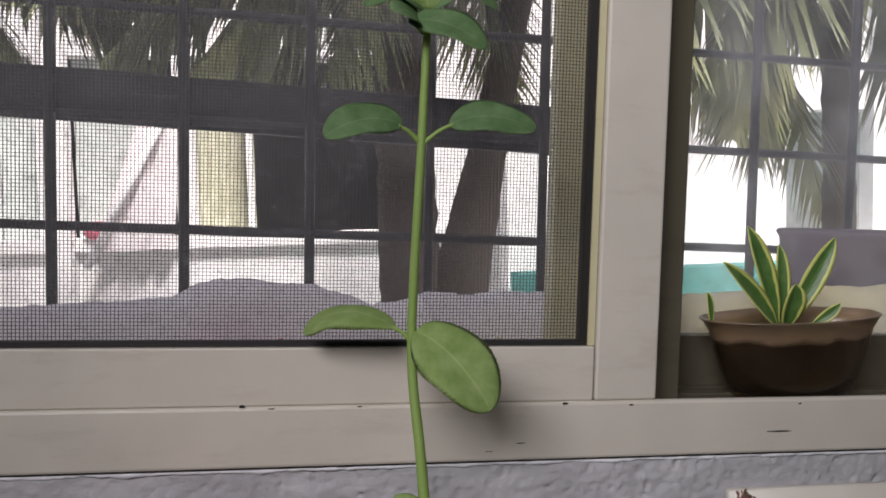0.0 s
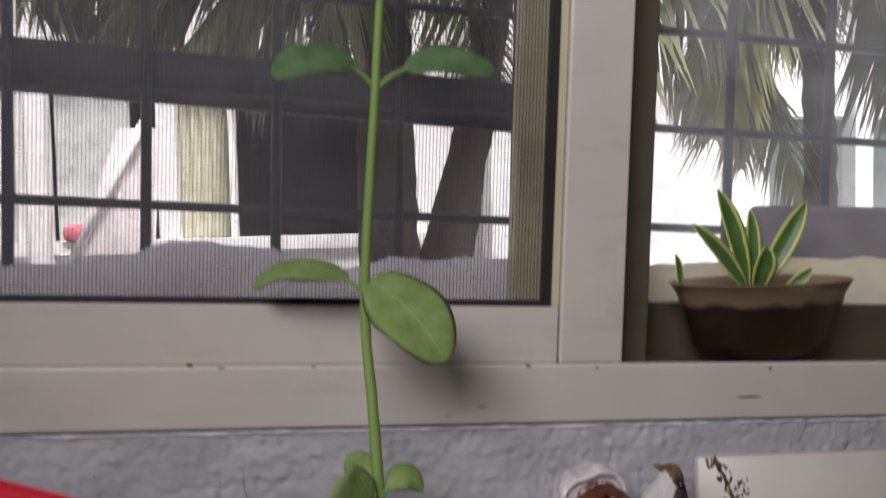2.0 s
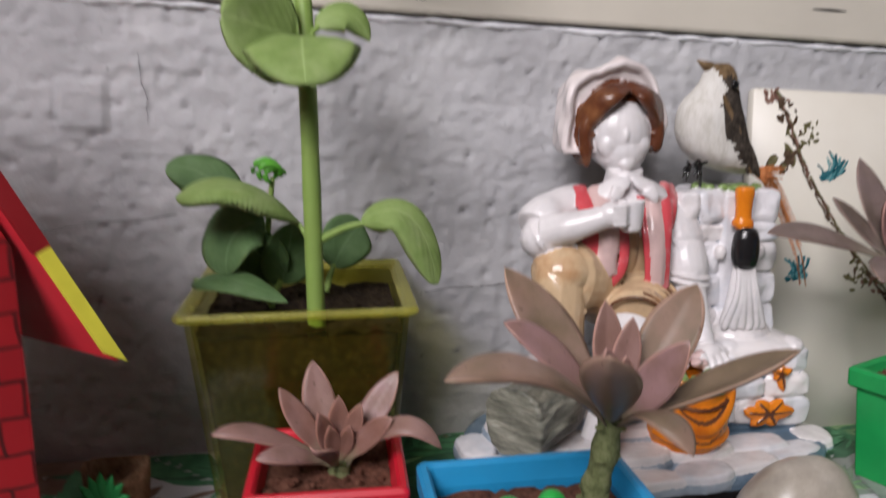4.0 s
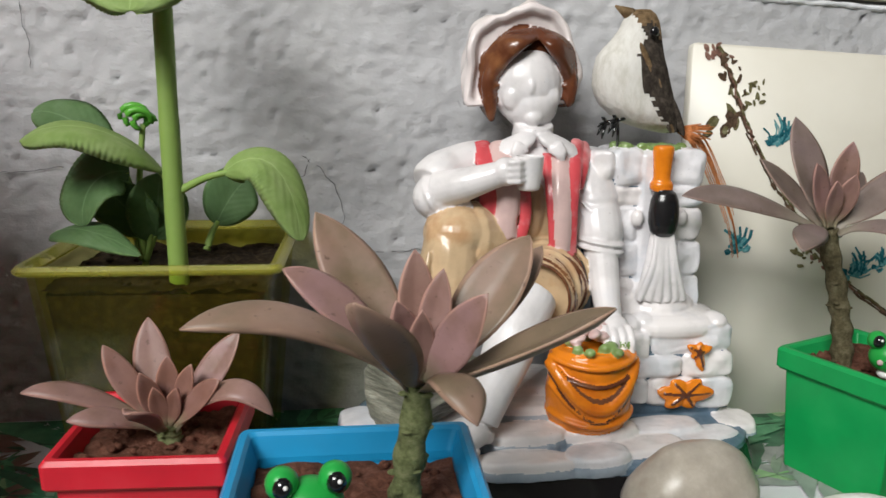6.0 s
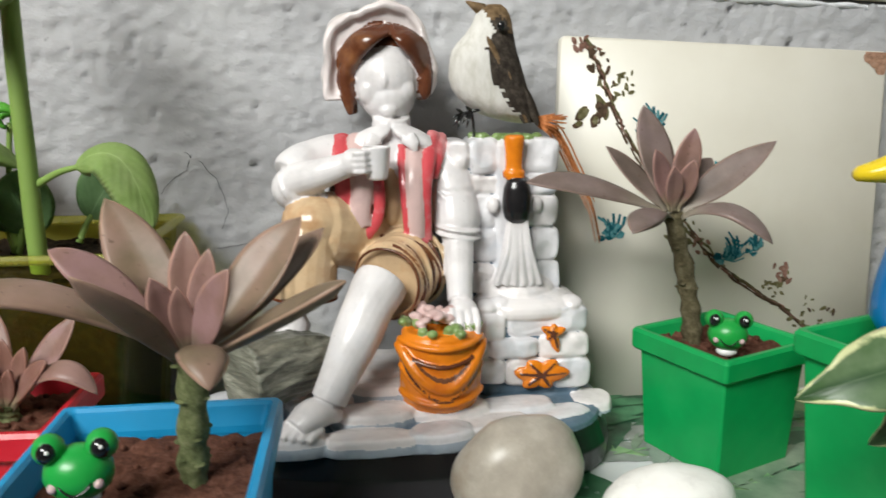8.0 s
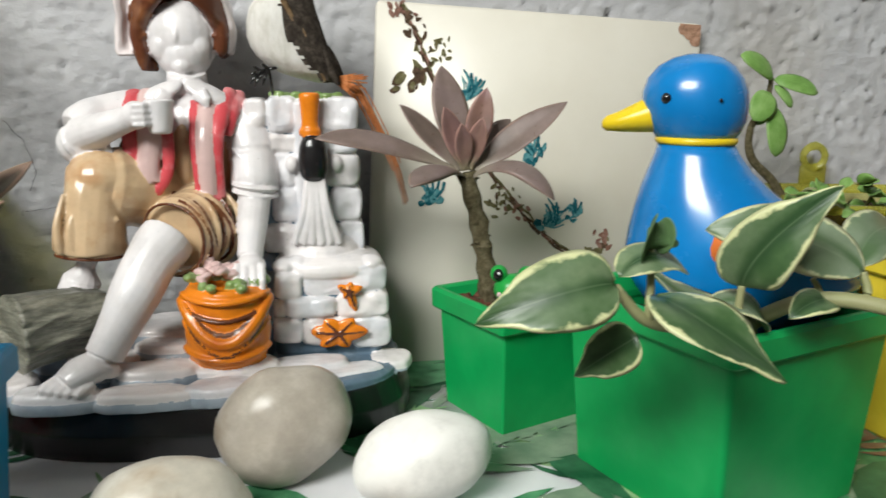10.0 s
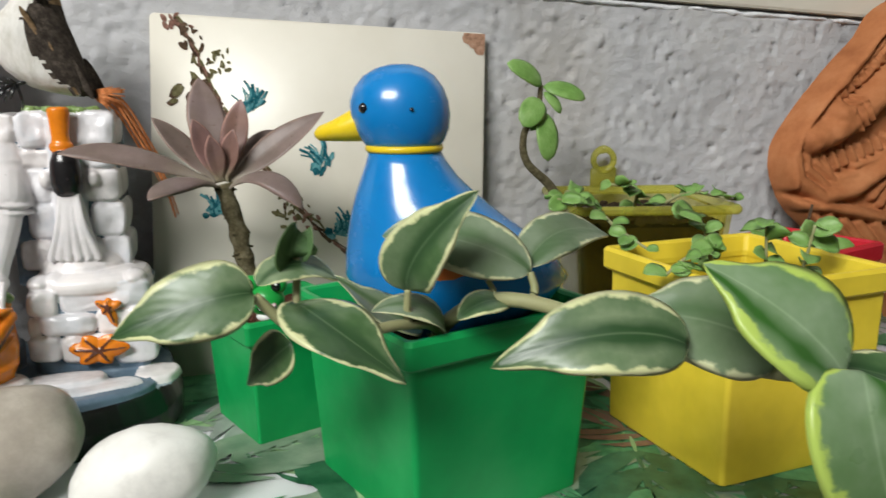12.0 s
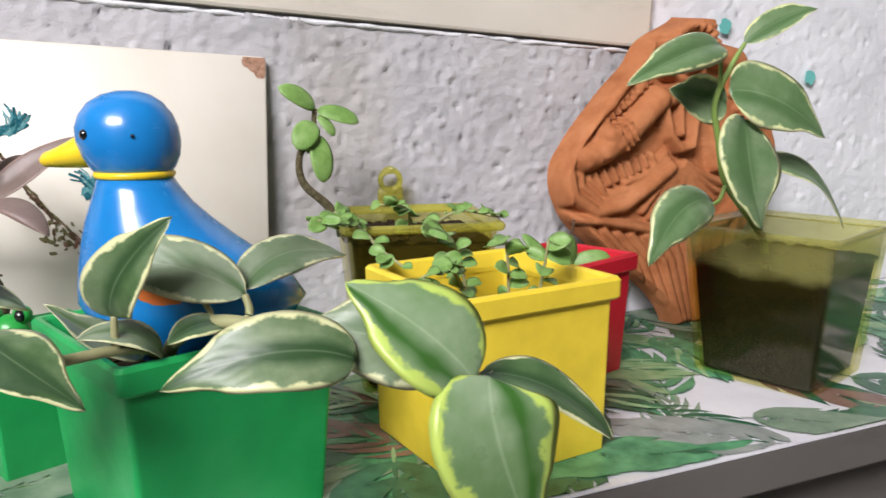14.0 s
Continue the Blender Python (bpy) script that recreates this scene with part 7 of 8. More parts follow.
for x, z, r in ((0.690, 0.278, 0.006), (0.792, 0.243, 0.006)):
    specks.flat([(x + r * math.cos(q) * (1 + 0.5 * noise.noise(Vector((q * 2, x * 70, 0)))), -0.0018, z + r * 1.1 * math.sin(q) * (1 + 0.4 * noise.noise(Vector((q, 2, z * 90))))) for q in [k * 0.3927 for k in range(16)]])
solo("trim_paint_spots", specks, TURQUOISE, "small turquoise paint spots on the white wall", "paint", "structure", m=LEVEL, smooth=False)

from mathutils.bvhtree import BVHTree

# ---- glazed figurine (one mesh): seated figure, stone trough, bucket, black foot ----
fg = Shape()
W_, ST, PK, RD, TN, BR, OR, BK, GN, LG, SP_, HT, MO, BL = range(14)
FIG_MATS = [GLAZE_WHITE, GLAZE_STONE, GLAZE_PINK, GLAZE_RED, GLAZE_TAN, GLAZE_BROWN, GLAZE_ORANGE, GLAZE_BLACK, GLAZE_GREEN, GLAZE_LOG, GLAZE_STONE_PINK, GLAZE_HAT, GLAZE_MORTAR, GLAZE_BLUE]
BASE = (0.0365, -0.076, 0.100, 0.060)


def foot_ring(k, z, n=64, uneven=0.0):
    ring = []
    for i in range(n):
        q = 2 * math.pi * i / n
        cx, cy = math.cos(q), math.sin(q)
        cx, cy = math.copysign(abs(cx) ** 0.75, cx), math.copysign(abs(cy) ** 0.8, cy)
        w = k * (1 + 0.02 * noise.noise(Vector((cx * 2, cy * 2, 7))))
        ring.append((BASE[0] + BASE[2] * cx * w, BASE[1] + BASE[3] * cy * w, z + uneven * noise.noise(Vector((cx * 4, cy * 4, 1)))))
    return ring


fg.grid([foot_ring(k, z) for k, z in ((0.985, T), (1.0, T + 0.003), (1.0, T + 0.012), (0.985, T + 0.0165), (0.965, T + 0.0225), (0.94, T + 0.0245))], BK, True, True, True)
fg.grid([foot_ring(k, z, 64, 0.0008) for k, z in ((0.955, T + 0.023), (0.955, T + 0.0260), (0.92, T + 0.0280))], MO, True, True, True)


def cobble(c, rx, ry, top, turn=0.0, seed=0, mat=SP_):
    """A flat irregular paving stone with a rounded shoulder over a bluish skirt."""
    ct, st = math.cos(turn), math.sin(turn)
    for mt, grow, levels in ((BL, 1.03, ((1.0, 0.0420), (1.03, top - 0.0060), (1.0, top - 0.0042), (0.90, top - 0.0036))),
                             (mat, 0.985, ((0.95, 0.0440), (1.0, top - 0.0042), (0.995, top - 0.0022), (0.95, top - 0.0008), (0.86, top - 0.0001), (0.45, top + 0.0003)))):
        rows = []
        for k, z in levels:
            ring = []
            for i in range(36):
                q = 2 * math.pi * i / 36
                cx, cy = math.cos(q), math.sin(q)
                w = grow * k * (1 + 0.13 * noise.noise(Vector((cx * 1.3, cy * 1.3, seed * 3.7))) + 0.04 * noise.noise(Vector((cx * 4, cy * 4, seed * 1.9))))
                cx, cy = math.copysign(abs(cx) ** 0.78, cx) * rx * w, math.copysign(abs(cy) ** 0.78, cy) * ry * w
                ring.append((c[0] + cx * ct - cy * st, c[1] + cx * st + cy * ct, z + 0.0005 * noise.noise(Vector((cx * 220, cy * 220, seed)))))
            rows.append(ring)
        fg.grid(rows, mt, True, True, True)


for i, (x, y, rx, ry, top, turn) in enumerate((
        (-0.0230, -0.1265, 0.0180, 0.0090, 0.0510, -0.10), (0.0140, -0.1290, 0.0210, 0.0085, 0.0500, -0.02), (0.0165, -0.1120, 0.0195, 0.0100, 0.0548, 0.06),
        (0.0455, -0.1270, 0.0155, 0.0085, 0.0505, 0.12), (0.0715, -0.1190, 0.0190, 0.0085, 0.0492, 0.22), (0.0480, -0.1060, 0.0230, 0.0125, 0.0530, 0.05),
        (0.1020, -0.1085, 0.0190, 0.0085, 0.0475, 0.33), (0.1260, -0.0900, 0.0105, 0.0130, 0.0465, -0.25), (-0.0480, -0.1100, 0.0130, 0.0125, 0.0508, 0.5),
        (-0.0560, -0.0850, 0.0095, 0.0140, 0.0515, 0.1), (-0.0100, -0.0980, 0.0170, 0.0105, 0.0560, 0.1), (0.0200, -0.0930, 0.0170, 0.0090, 0.0600, 0.0),
        (0.0840, -0.1020, 0.0210, 0.0100, 0.0500, 0.1), (-0.0250, -0.0780, 0.0230, 0.0170, 0.0575, 0.0), (0.0260, -0.0720, 0.0320, 0.0180, 0.0640, 0.0))):
    cobble((x, y), rx, ry, top, turn, i + 1, SP_ if i % 3 else ST)


def block(x0, x1, z0, z1, front, deep=0.024, mat=ST, turn=0.0, seed=0):
    """A rough-hewn wall block with a dimpled face."""
    cx, cz, hx, hz = (x0 + x1) / 2, (z0 + z1) / 2, (x1 - x0) / 2 * 1.04, (z1 - z0) / 2 * 1.05
    m = Matrix.Rotation(turn, 3, "Y")
    rows = []
    for f, y in ((0.90, front + deep), (1.0, front + deep * 0.7), (1.0, front + 0.0034), (0.97, front + 0.0014), (0.88, front + 0.0002), (0.55, front - 0.0005), (0.22, front - 0.0003)):
        ring = []
        for i in range(32):
            q = 2 * math.pi * i / 32
            ca, sa = math.cos(q), math.sin(q)
            ca, sa = math.copysign(abs(ca) ** 0.42, ca), math.copysign(abs(sa) ** 0.42, sa)
            w = f * (1 + 0.05 * noise.noise(Vector((ca * 1.6, sa * 1.6, seed * 2.3))))
            v = m @ Vector((hx * ca * w, 0, hz * sa * w))
            ring.append((cx + v.x, y + 0.0022 * noise.noise(Vector((v.x * 130 + seed, v.z * 130, seed * 1.7))), cz + v.z))
        rows.append(ring)
    fg.grid(rows, mat, True, True, True)


# trough: three low courses
for i, (x0, x1, z0, z1, f) in enumerate((
        (0.0690, 0.0822, 0.0772, 0.0895, -0.0895), (0.0835, 0.1240, 0.0780, 0.0925, -0.0870), (0.0682, 0.0735, 0.0672, 0.0758, -0.0880), (0.0742, 0.0985, 0.0672, 0.0772, -0.0900),
        (0.0992, 0.1250, 0.0660, 0.0785, -0.0880), (0.0676, 0.0820, 0.0545, 0.0665, -0.0905), (0.0828, 0.1060, 0.0520, 0.0662, -0.0885), (0.1068, 0.1265, 0.0500, 0.0652, -0.0880))):
    block(x0, x1, z0, z1, f, 0.030, ST if i % 2 else SP_, (0.03, -0.02, 0.0)[i % 3], i)
fg.box((0.0685, -0.0860, 0.045), (0.1225, -0.030, 0.088), MO, None, 0.003).box((0.0600, -0.0645, 0.085), (0.1118, -0.028, 0.171), MO, None, 0.003).box((0.0800, -0.0672, 0.100), (0.0965, -0.030, 0.1735), ST, None, 0.002)
# water spread over the trough
fg.ball((0.0965, -0.0640, 0.0900), (0.0275, 0.0255, 0.0075), SP_, None, 30, 12, 0.75)
fg.ball((0.0920, -0.0580, 0.0960), (0.0215, 0.0235, 0.0110), SP_, None, 26, 12)
fg.ball((0.0915, -0.0600, 0.1030), (0.0135, 0.0180, 0.0110), W_, None, 24, 12)
for q in range(7):
    fg.ball((0.074 + 0.0072 * q, -0.0790 + 0.0012 * (q % 3), 0.0918 + 0.0014 * math.sin(q * 2.2)), (0.0062, 0.0085, 0.0042), SP_, None, 14, 8)
# upper wall courses
for i, (x0, x1, z0, z1) in enumerate((
        (0.0565, 0.0668, 0.1575, 0.1735), (0.0675, 0.0816, 0.1572, 0.1745), (0.0945, 0.1125, 0.1572, 0.1745), (0.0640, 0.0815, 0.1475, 0.1560), (0.0945, 0.1122, 0.1470, 0.1560),
        (0.0640, 0.0818, 0.1298, 0.1464), (0.0955, 0.1130, 0.1300, 0.1460), (0.0690, 0.0830, 0.1120, 0.1288), (0.0980, 0.1140, 0.1120, 0.1290), (0.0640, 0.0800, 0.0960, 0.1105), (0.1015, 0.1150, 0.0960, 0.1108))):
    block(x0, x1, z0, z1, -0.0670 + 0.0008 * math.sin(i * 2.7), 0.034, ST if i % 3 else SP_, (0.02, -0.03, 0.04)[i % 3], i + 11)
for x in (0.0790, 0.1010):
    fg.ball((x, -0.0685, 0.1415), (0.0032, 0.0030, 0.0042), SP_, None, 12, 8)
rnd = random.Random(14)
for q in range(26):  # moss
    fg.ball((0.0865 + rnd.uniform(-0.0165, 0.0165), -0.0560 + rnd.uniform(-0.010, 0.008), 0.1748 + rnd.uniform(0, 0.0012)), (0.0030, 0.0026, 0.0017), GN, None, 8, 6)
# spout: orange sleeve, black jug, poured water
rows = []
for r, z in ((0.0030, 0.1770), (0.0049, 0.1764), (0.0052, 0.1740), (0.0046, 0.1690), (0.0042, 0.1630), (0.0044, 0.1600), (0.0056, 0.1590), (0.0057, 0.1565), (0.0045, 0.1555), (0.0030, 0.1553)):
    rows.append([(0.0885 + r * math.cos(q), -0.0720 + r * 0.85 * math.sin(q), z) for q in [k * math.pi / 10 for k in range(20)]])
fg.grid(rows, OR, True, True, True)
rows = []
for r, z in ((0.0030, 0.1560), (0.0052, 0.1548), (0.0068, 0.1510), (0.0074, 0.1455), (0.0072, 0.1400), (0.0062, 0.1360), (0.0045, 0.1342), (0.002, 0.1338)):
    rows.append([(0.0897 + r * math.cos(q), -0.0745 + r * 0.85 * math.sin(q), z) for q in [k * math.pi / 10 for k in range(20)]])
fg.grid(rows, BK, True, True, True)
fg.tube([(0.0900, -0.0720, 0.1350), (0.0905, -0.0725, 0.1200), (0.0905, -0.0720, 0.1020)], [0.0052, 0.0080, 0.0115], W_, 18, 0.45, (0, 1, 0))
for k in range(6):
    q = (k - 2.5) / 2.5
    fg.tube(curve([(0.0902 + 0.0040 * q, -0.0760, 0.1345), (0.0905 + 0.0062 * q + 0.0006 * math.sin(k * 2), -0.0782, 0.1190), (0.0905 + 0.0112 * q, -0.0795 + 0.0030 * abs(q), 0.1020)], 4), [0.0012, 0.0013, 0.0014, 0.0015, 0.0017, 0.0019, 0.0020, 0.0021, 0.0018], W_, 8)
# cloth-wrapped bucket with greens and petals
rows = []
for r, z in ((0.0150, 0.0525), (0.0172, 0.0545), (0.0190, 0.0600), (0.0197, 0.0680), (0.0190, 0.0770), (0.0184, 0.0850), (0.0186, 0.0885), (0.0165, 0.0900), (0.010, 0.0895)):
    rows.append([(0.0478 + r * math.cos(q) * (1 + 0.018 * math.sin(q * 7 + z * 300)), -0.1035 + r * 0.9 * math.sin(q), z) for q in [k * math.pi / 20 for k in range(40)]])
fg.grid(rows, OR, True, True, True)
for z0, dip, r, mt in ((0.0870, 0.002, 0.0014, OR), (0.0815, 0.005, 0.0008, BR), (0.0840, 0.018, 0.0030, OR), (0.0862, 0.0160, 0.0007, BR), (0.0790, 0.0185, 0.0010, BR), (0.0740, 0.0130, 0.0012, OR), (0.0610, 0.0030, 0.0013, OR)):
    fg.tube([(0.0478 + 0.0196 * math.sin(q), -0.1035 - 0.0180 * math.cos(q), z0 - dip * math.cos(q * 1.05) ** 2) for q in [k * 0.157 - 1.41 for k in range(19)]], r, mt, 8)
for k in range(9):
    q = (k - 4) * 0.13
    fg.tube([(0.0478 + 0.0200 * math.sin(q), -0.1035 - 0.0186 * math.cos(q), 0.0690), (0.0478 + 0.0202 * math.sin(q), -0.1035 - 0.0187 * math.cos(q), 0.0640)], 0.0006, OR, 6)
for k in range(44):
    q, r = rnd.uniform(0, 6.28), rnd.uniform(0.008, 0.0182)
    fg.ball((0.0478 + r * math.cos(q), -0.1035 + 0.9 * r * math.sin(q), 0.0908 + rnd.uniform(0, 0.002)), (0.0027, 0.0027, 0.0021), GN, None, 8, 6)
for k in range(26):
    fg.ball((0.0478 + rnd.gauss(-0.001, 0.0065), -0.1035 + rnd.gauss(0, 0.006), 0.0940 + rnd.uniform(0, 0.005)), (0.0030, 0.0030, 0.0017), PK, Matrix.Rotation(rnd.uniform(-0.6, 0.6), 3, "Y"), 8, 6)
# fallen leaves on the blocks: lobed and ribbed
for c, s, lobes in (((0.1000, -0.0915, 0.0592), 0.0150, ((0.05, 1.0), (0.75, 0.72), (2.35, 0.70), (3.05, 0.95), (3.75, 0.78), (5.3, 0.62))), ((0.1058, -0.0905, 0.0800), 0.0078, ((0.4, 0.9), (1.5, 0.7), (2.6, 0.95), (3.9, 0.6), (5.0, 1.3)))):
    for k, (q, ln) in enumerate(lobes):
        m = Matrix.Rotation(-q, 3, "Y")
        fg.ball(Vector(c) + m @ Vector((s * ln * 0.42, 0.0002 * k, 0)), (s * ln * 0.60, 0.0018, s * 0.30), OR, m, 14, 8, 1.25)
        fg.tube([Vector(c) + Vector((0, -0.0016, 0)), Vector(c) + m @ Vector((s * ln * 0.8, -0.0014, 0))], [0.0006, 0.0004], BR, 6)
# log
LA, LB = Vector((-0.0440, -0.1130, 0.0720)), Vector((-0.0060, -0.0830, 0.0720))
LD = (LB - LA).normalized()
LS = LD.cross(Vector((0, 0, 1))).normalized()
rows = []
for f, r in ((0.0, 0.0135), (0.006, 0.0162), (0.03, 0.0170), (0.10, 0.0162), (0.35, 0.0152), (0.6, 0.0150), (0.8, 0.0135), (1.0, 0.0100)):
    ring = []
    for i in range(44):
        q = 2 * math.pi * i / 44
        ca, sa = math.cos(q), math.sin(q)
        w = r * (1 + 0.10 * noise.noise(Vector((ca * 1.2, sa * 1.2, f * 1.5))) + 0.10 * noise.noise(Vector((ca * 5, sa * 5, f * 2.0))))
        ca, sa = math.copysign(abs(ca) ** 0.75, ca), math.copysign(abs(sa) ** 0.75, sa)
        ring.append(LA.lerp(LB, f) + LS * (w * ca) + Vector((0, 0, w * sa)))
    rows.append(ring)
fg.grid(rows, LG, True, True, True)
for k in range(9):
    q = 0.3 + k * 0.7
    fg.tube(curve([LA + LD * 0.003 + LS * (0.0160 * math.cos(q)) + Vector((0, 0, 0.0160 * math.sin(q))), LA + LD * 0.018 + LS * (0.0156 * math.cos(q + 0.25)) + Vector((0, 0, 0.0156 * math.sin(q + 0.25))), LA + LD * 0.034 + LS * (0.0140 * math.cos(q + 0.1)) + Vector((0, 0, 0.0140 * math.sin(q + 0.1)))], 5), 0.0013, LG, 6, 1, None, 0.5)
# folded leg in knee breeches, tucked behind the log
fg.tube(curve([(0.022, -0.052, 0.118), (0.006, -0.064, 0.129), (-0.0100, -0.075, 0.1330)], 6), [0.0185] * 12 + [0.0165], TN, 22, 1, None, 0.10)
fg.tube(curve([(-0.0105, -0.0745, 0.1390), (-0.0135, -0.078, 0.1230), (-0.0160, -0.079, 0.1100), (-0.0165, -0.0785, 0.1030)], 6), [0.0140 + 0.0030 * min(1, i / 12) for i in range(18)] + [0.0135], TN, 24, 1, None, 0.14)
fg.ball((-0.0100, -0.0755, 0.1365), (0.0160, 0.0155, 0.0135), TN, None, 20, 14)
for k in range(5):
    x = -0.0280 + 0.0058 * k
    fg.tube(curve([(x + 0.004, -0.0880, 0.1310 - 0.003 * k), (x + 0.0012, -0.0930 + 0.0004 * k * k, 0.1160), (x + 0.002, -0.0930 + 0.0005 * k * k, 0.1035)], 5), [0.0010, 0.0012, 0.0014, 0.0016, 0.0018, 0.0020, 0.0021, 0.0022, 0.0022, 0.0020, 0.0014], TN, 8)
for zz, mt in ((0.1030, TN), (0.1005, BR)):
    fg.ball((-0.0162, -0.0790, zz), (0.0172, 0.0150, 0.0032 if mt == TN else 0.0018), mt, Matrix.Rotation(0.06, 3, "Y"), 22, 8)
fg.tube([(-0.0170, -0.078, 0.103), (-0.0220, -0.077, 0.088), (-0.0300, -0.079, 0.070)], [0.0098, 0.0090, 0.0090], W_, 16)
fg.ball((-0.030, -0.084, 0.066), (0.014, 0.012, 0.008), W_, None, 14, 9)
# stretched leg: rolled hem with close wrinkles, bare knee, shin and foot
fg.tube(curve([(0.036, -0.054, 0.114), (0.032, -0.074, 0.1130), (0.0250, -0.088, 0.1105)], 8), [0.0190] * 8 + [0.0180] * 8 + [0.0165], TN, 22)
for k in range(13):
    f = k / 12
    c0 = Vector((0.0400, -0.0690, 0.1120)).lerp(Vector((0.0235, -0.0915, 0.1088)), f)
    ax = Vector((-0.50, -0.82, -0.10 + 0.10 * math.sin(k * 1.3))).normalized()
    s1 = ax.cross(Vector((0, 0, 1))).normalized()
    s2 = s1.cross(ax)
    r = 0.0170 + 0.0005 * math.sin(k * 2.1)
    fg.tube([c0 + s1 * (r * math.cos(q)) + s2 * (r * (1.06 + 0.05 * math.sin(k)) * math.sin(q)) + ax * (0.0012 * math.sin(2 * q + k)) for q in [j * math.pi / 14 for j in range(29)]], 0.0013 if k % 2 else 0.0009, TN if k % 2 else BR, 6)
fg.tube(curve([(0.0215, -0.092, 0.1100), (0.0150, -0.1010, 0.1010), (0.0055, -0.111, 0.082), (-0.0045, -0.1185, 0.0625), (-0.0075, -0.1195, 0.0560)], 6),
        [0.0128, 0.0130, 0.0130, 0.0128, 0.0125, 0.0121, 0.0118, 0.0117, 0.0117, 0.0116, 0.0114, 0.0110, 0.0105, 0.0099, 0.0094, 0.0090, 0.0087, 0.0085, 0.0084, 0.0084, 0.0085, 0.0087, 0.0089, 0.0088, 0.0082], W_, 22)
fg.ball((0.0185, -0.1000, 0.1075), (0.0100, 0.0090, 0.0090), W_, None, 16, 10)
fg.tube(curve([(-0.0070, -0.1190, 0.0580), (-0.0130, -0.1245, 0.0580), (-0.0190, -0.1290, 0.0545)], 5), [0.0088, 0.0092, 0.0094, 0.0094, 0.0092, 0.0090, 0.0088, 0.0084, 0.0080, 0.0075, 0.0070], W_, 18, 0.72)
for k in range(5):
    o = Vector((-0.0262 + 0.0037 * k, -0.1315 - 0.0009 * k + 0.0001 * k * k, 0.0535 - 0.0005 * k))
    fg.tube([o + Vector((0.004, 0.005, 0.002)), o, o + Vector((-0.0014, -0.0024, -0.0008))], [0.0023, 0.0020 + (0.0006 if k == 0 else 0), 0.0013], W_, 10)
# trunk of the body, shirt, waistcoat
fg.ball((0.030, -0.050, 0.144), (0.0240, 0.0200, 0.036), TN, None, 22, 14)
fg.ball((0.0295, -0.052, 0.159), (0.0215, 0.0190, 0.021), W_, None, 22, 12)
fg.ball((0.0275, -0.0650, 0.1480), (0.0065, 0.0085, 0.0180), TN, None, 16, 12)
# brown ball paints the shadowed hollow between arm and waistcoat
fg.ball((0.0030, -0.0660, 0.1480), (0.0065, 0.0065, 0.0085), BR, None, 14, 10)
for pts, r, mt in (([(0.0040, -0.0560, 0.1765), (0.0045, -0.0690, 0.1660), (0.0050, -0.0740, 0.1560), (0.0060, -0.0755, 0.1440), (0.0095, -0.0770, 0.1335)], 0.0042, RD),
                   ([(0.0110, -0.0610, 0.1770), (0.0125, -0.0740, 0.1640), (0.0135, -0.0775, 0.1520), (0.0125, -0.0790, 0.1420), (0.0135, -0.0790, 0.1345)], 0.0044, PK),
                   ([(0.0190, -0.0650, 0.1745), (0.0205, -0.0745, 0.1640), (0.0218, -0.0770, 0.1500), (0.0205, -0.0785, 0.1380), (0.0150, -0.0785, 0.1305), (0.0085, -0.0770, 0.1315)], 0.0024, RD),
                   ([(0.0335, -0.0660, 0.1725), (0.0335, -0.0755, 0.1560), (0.0345, -0.0785, 0.1420), (0.0352, -0.0780, 0.1270)], 0.0021, RD),
                   ([(0.0405, -0.0635, 0.1770), (0.0388, -0.0750, 0.1590), (0.0388, -0.0785, 0.1430), (0.0395, -0.0785, 0.1285)], 0.0040, PK),
                   ([(0.0500, -0.0590, 0.1780), (0.0455, -0.0720, 0.1640), (0.0432, -0.0770, 0.1490), (0.0440, -0.0770, 0.1265)], 0.0033, RD),
                   ([(0.0545, -0.0560, 0.1765), (0.0510, -0.0660, 0.1680), (0.0480, -0.0705, 0.1560)], 0.0030, RD)):
    c = curve(pts, 6)
    fg.tube(c, [r * (0.75 + 0.45 * math.sin(0.5 + i / (len(c) - 1) * 2.2)) for i in range(len(c))], mt, 12, 0.6, (0, 1, 0.05))
fg.ball((0.0395, -0.0775, 0.1265), (0.0068, 0.0030, 0.0024), RD, None, 14, 8)
for k in range(5):  # gathers over the belly
    fg.tube(curve([(0.0200 + 0.002 * k, -0.0735, 0.1290 - 0.0028 * k), (0.0290, -0.0765, 0.1265 - 0.0026 * k), (0.0400 - 0.001 * k, -0.0745, 0.1255 - 0.0026 * k)], 4), 0.0012, TN if k % 2 else BR, 6)
fg.tube([(0.0290, -0.052, 0.170), (0.0290, -0.056, 0.186)], [0.0112, 0.0095], W_, 16)
for sg in (-1, 1):  # pointed collar
    c0 = Vector((0.0285 + 0.0105 * sg, -0.0655, 0.1765))
    fg.ball(c0, (0.0110, 0.0060, 0.0028), W_, Matrix.Rotation(0.42 * sg, 3, "Y") @ Matrix.Rotation(0.6, 3, "X"), 18, 8, 0.9)
    fg.tube([c0 + Vector((-0.003 * sg, -0.004, 0.000)), c0 + Vector((0.0005 * sg, -0.0062, -0.0040)), c0 + Vector((0.0015 * sg, -0.0065, -0.0062))], [0.0045, 0.0030, 0.0008], W_, 12, 0.4, (0, 1, 0))
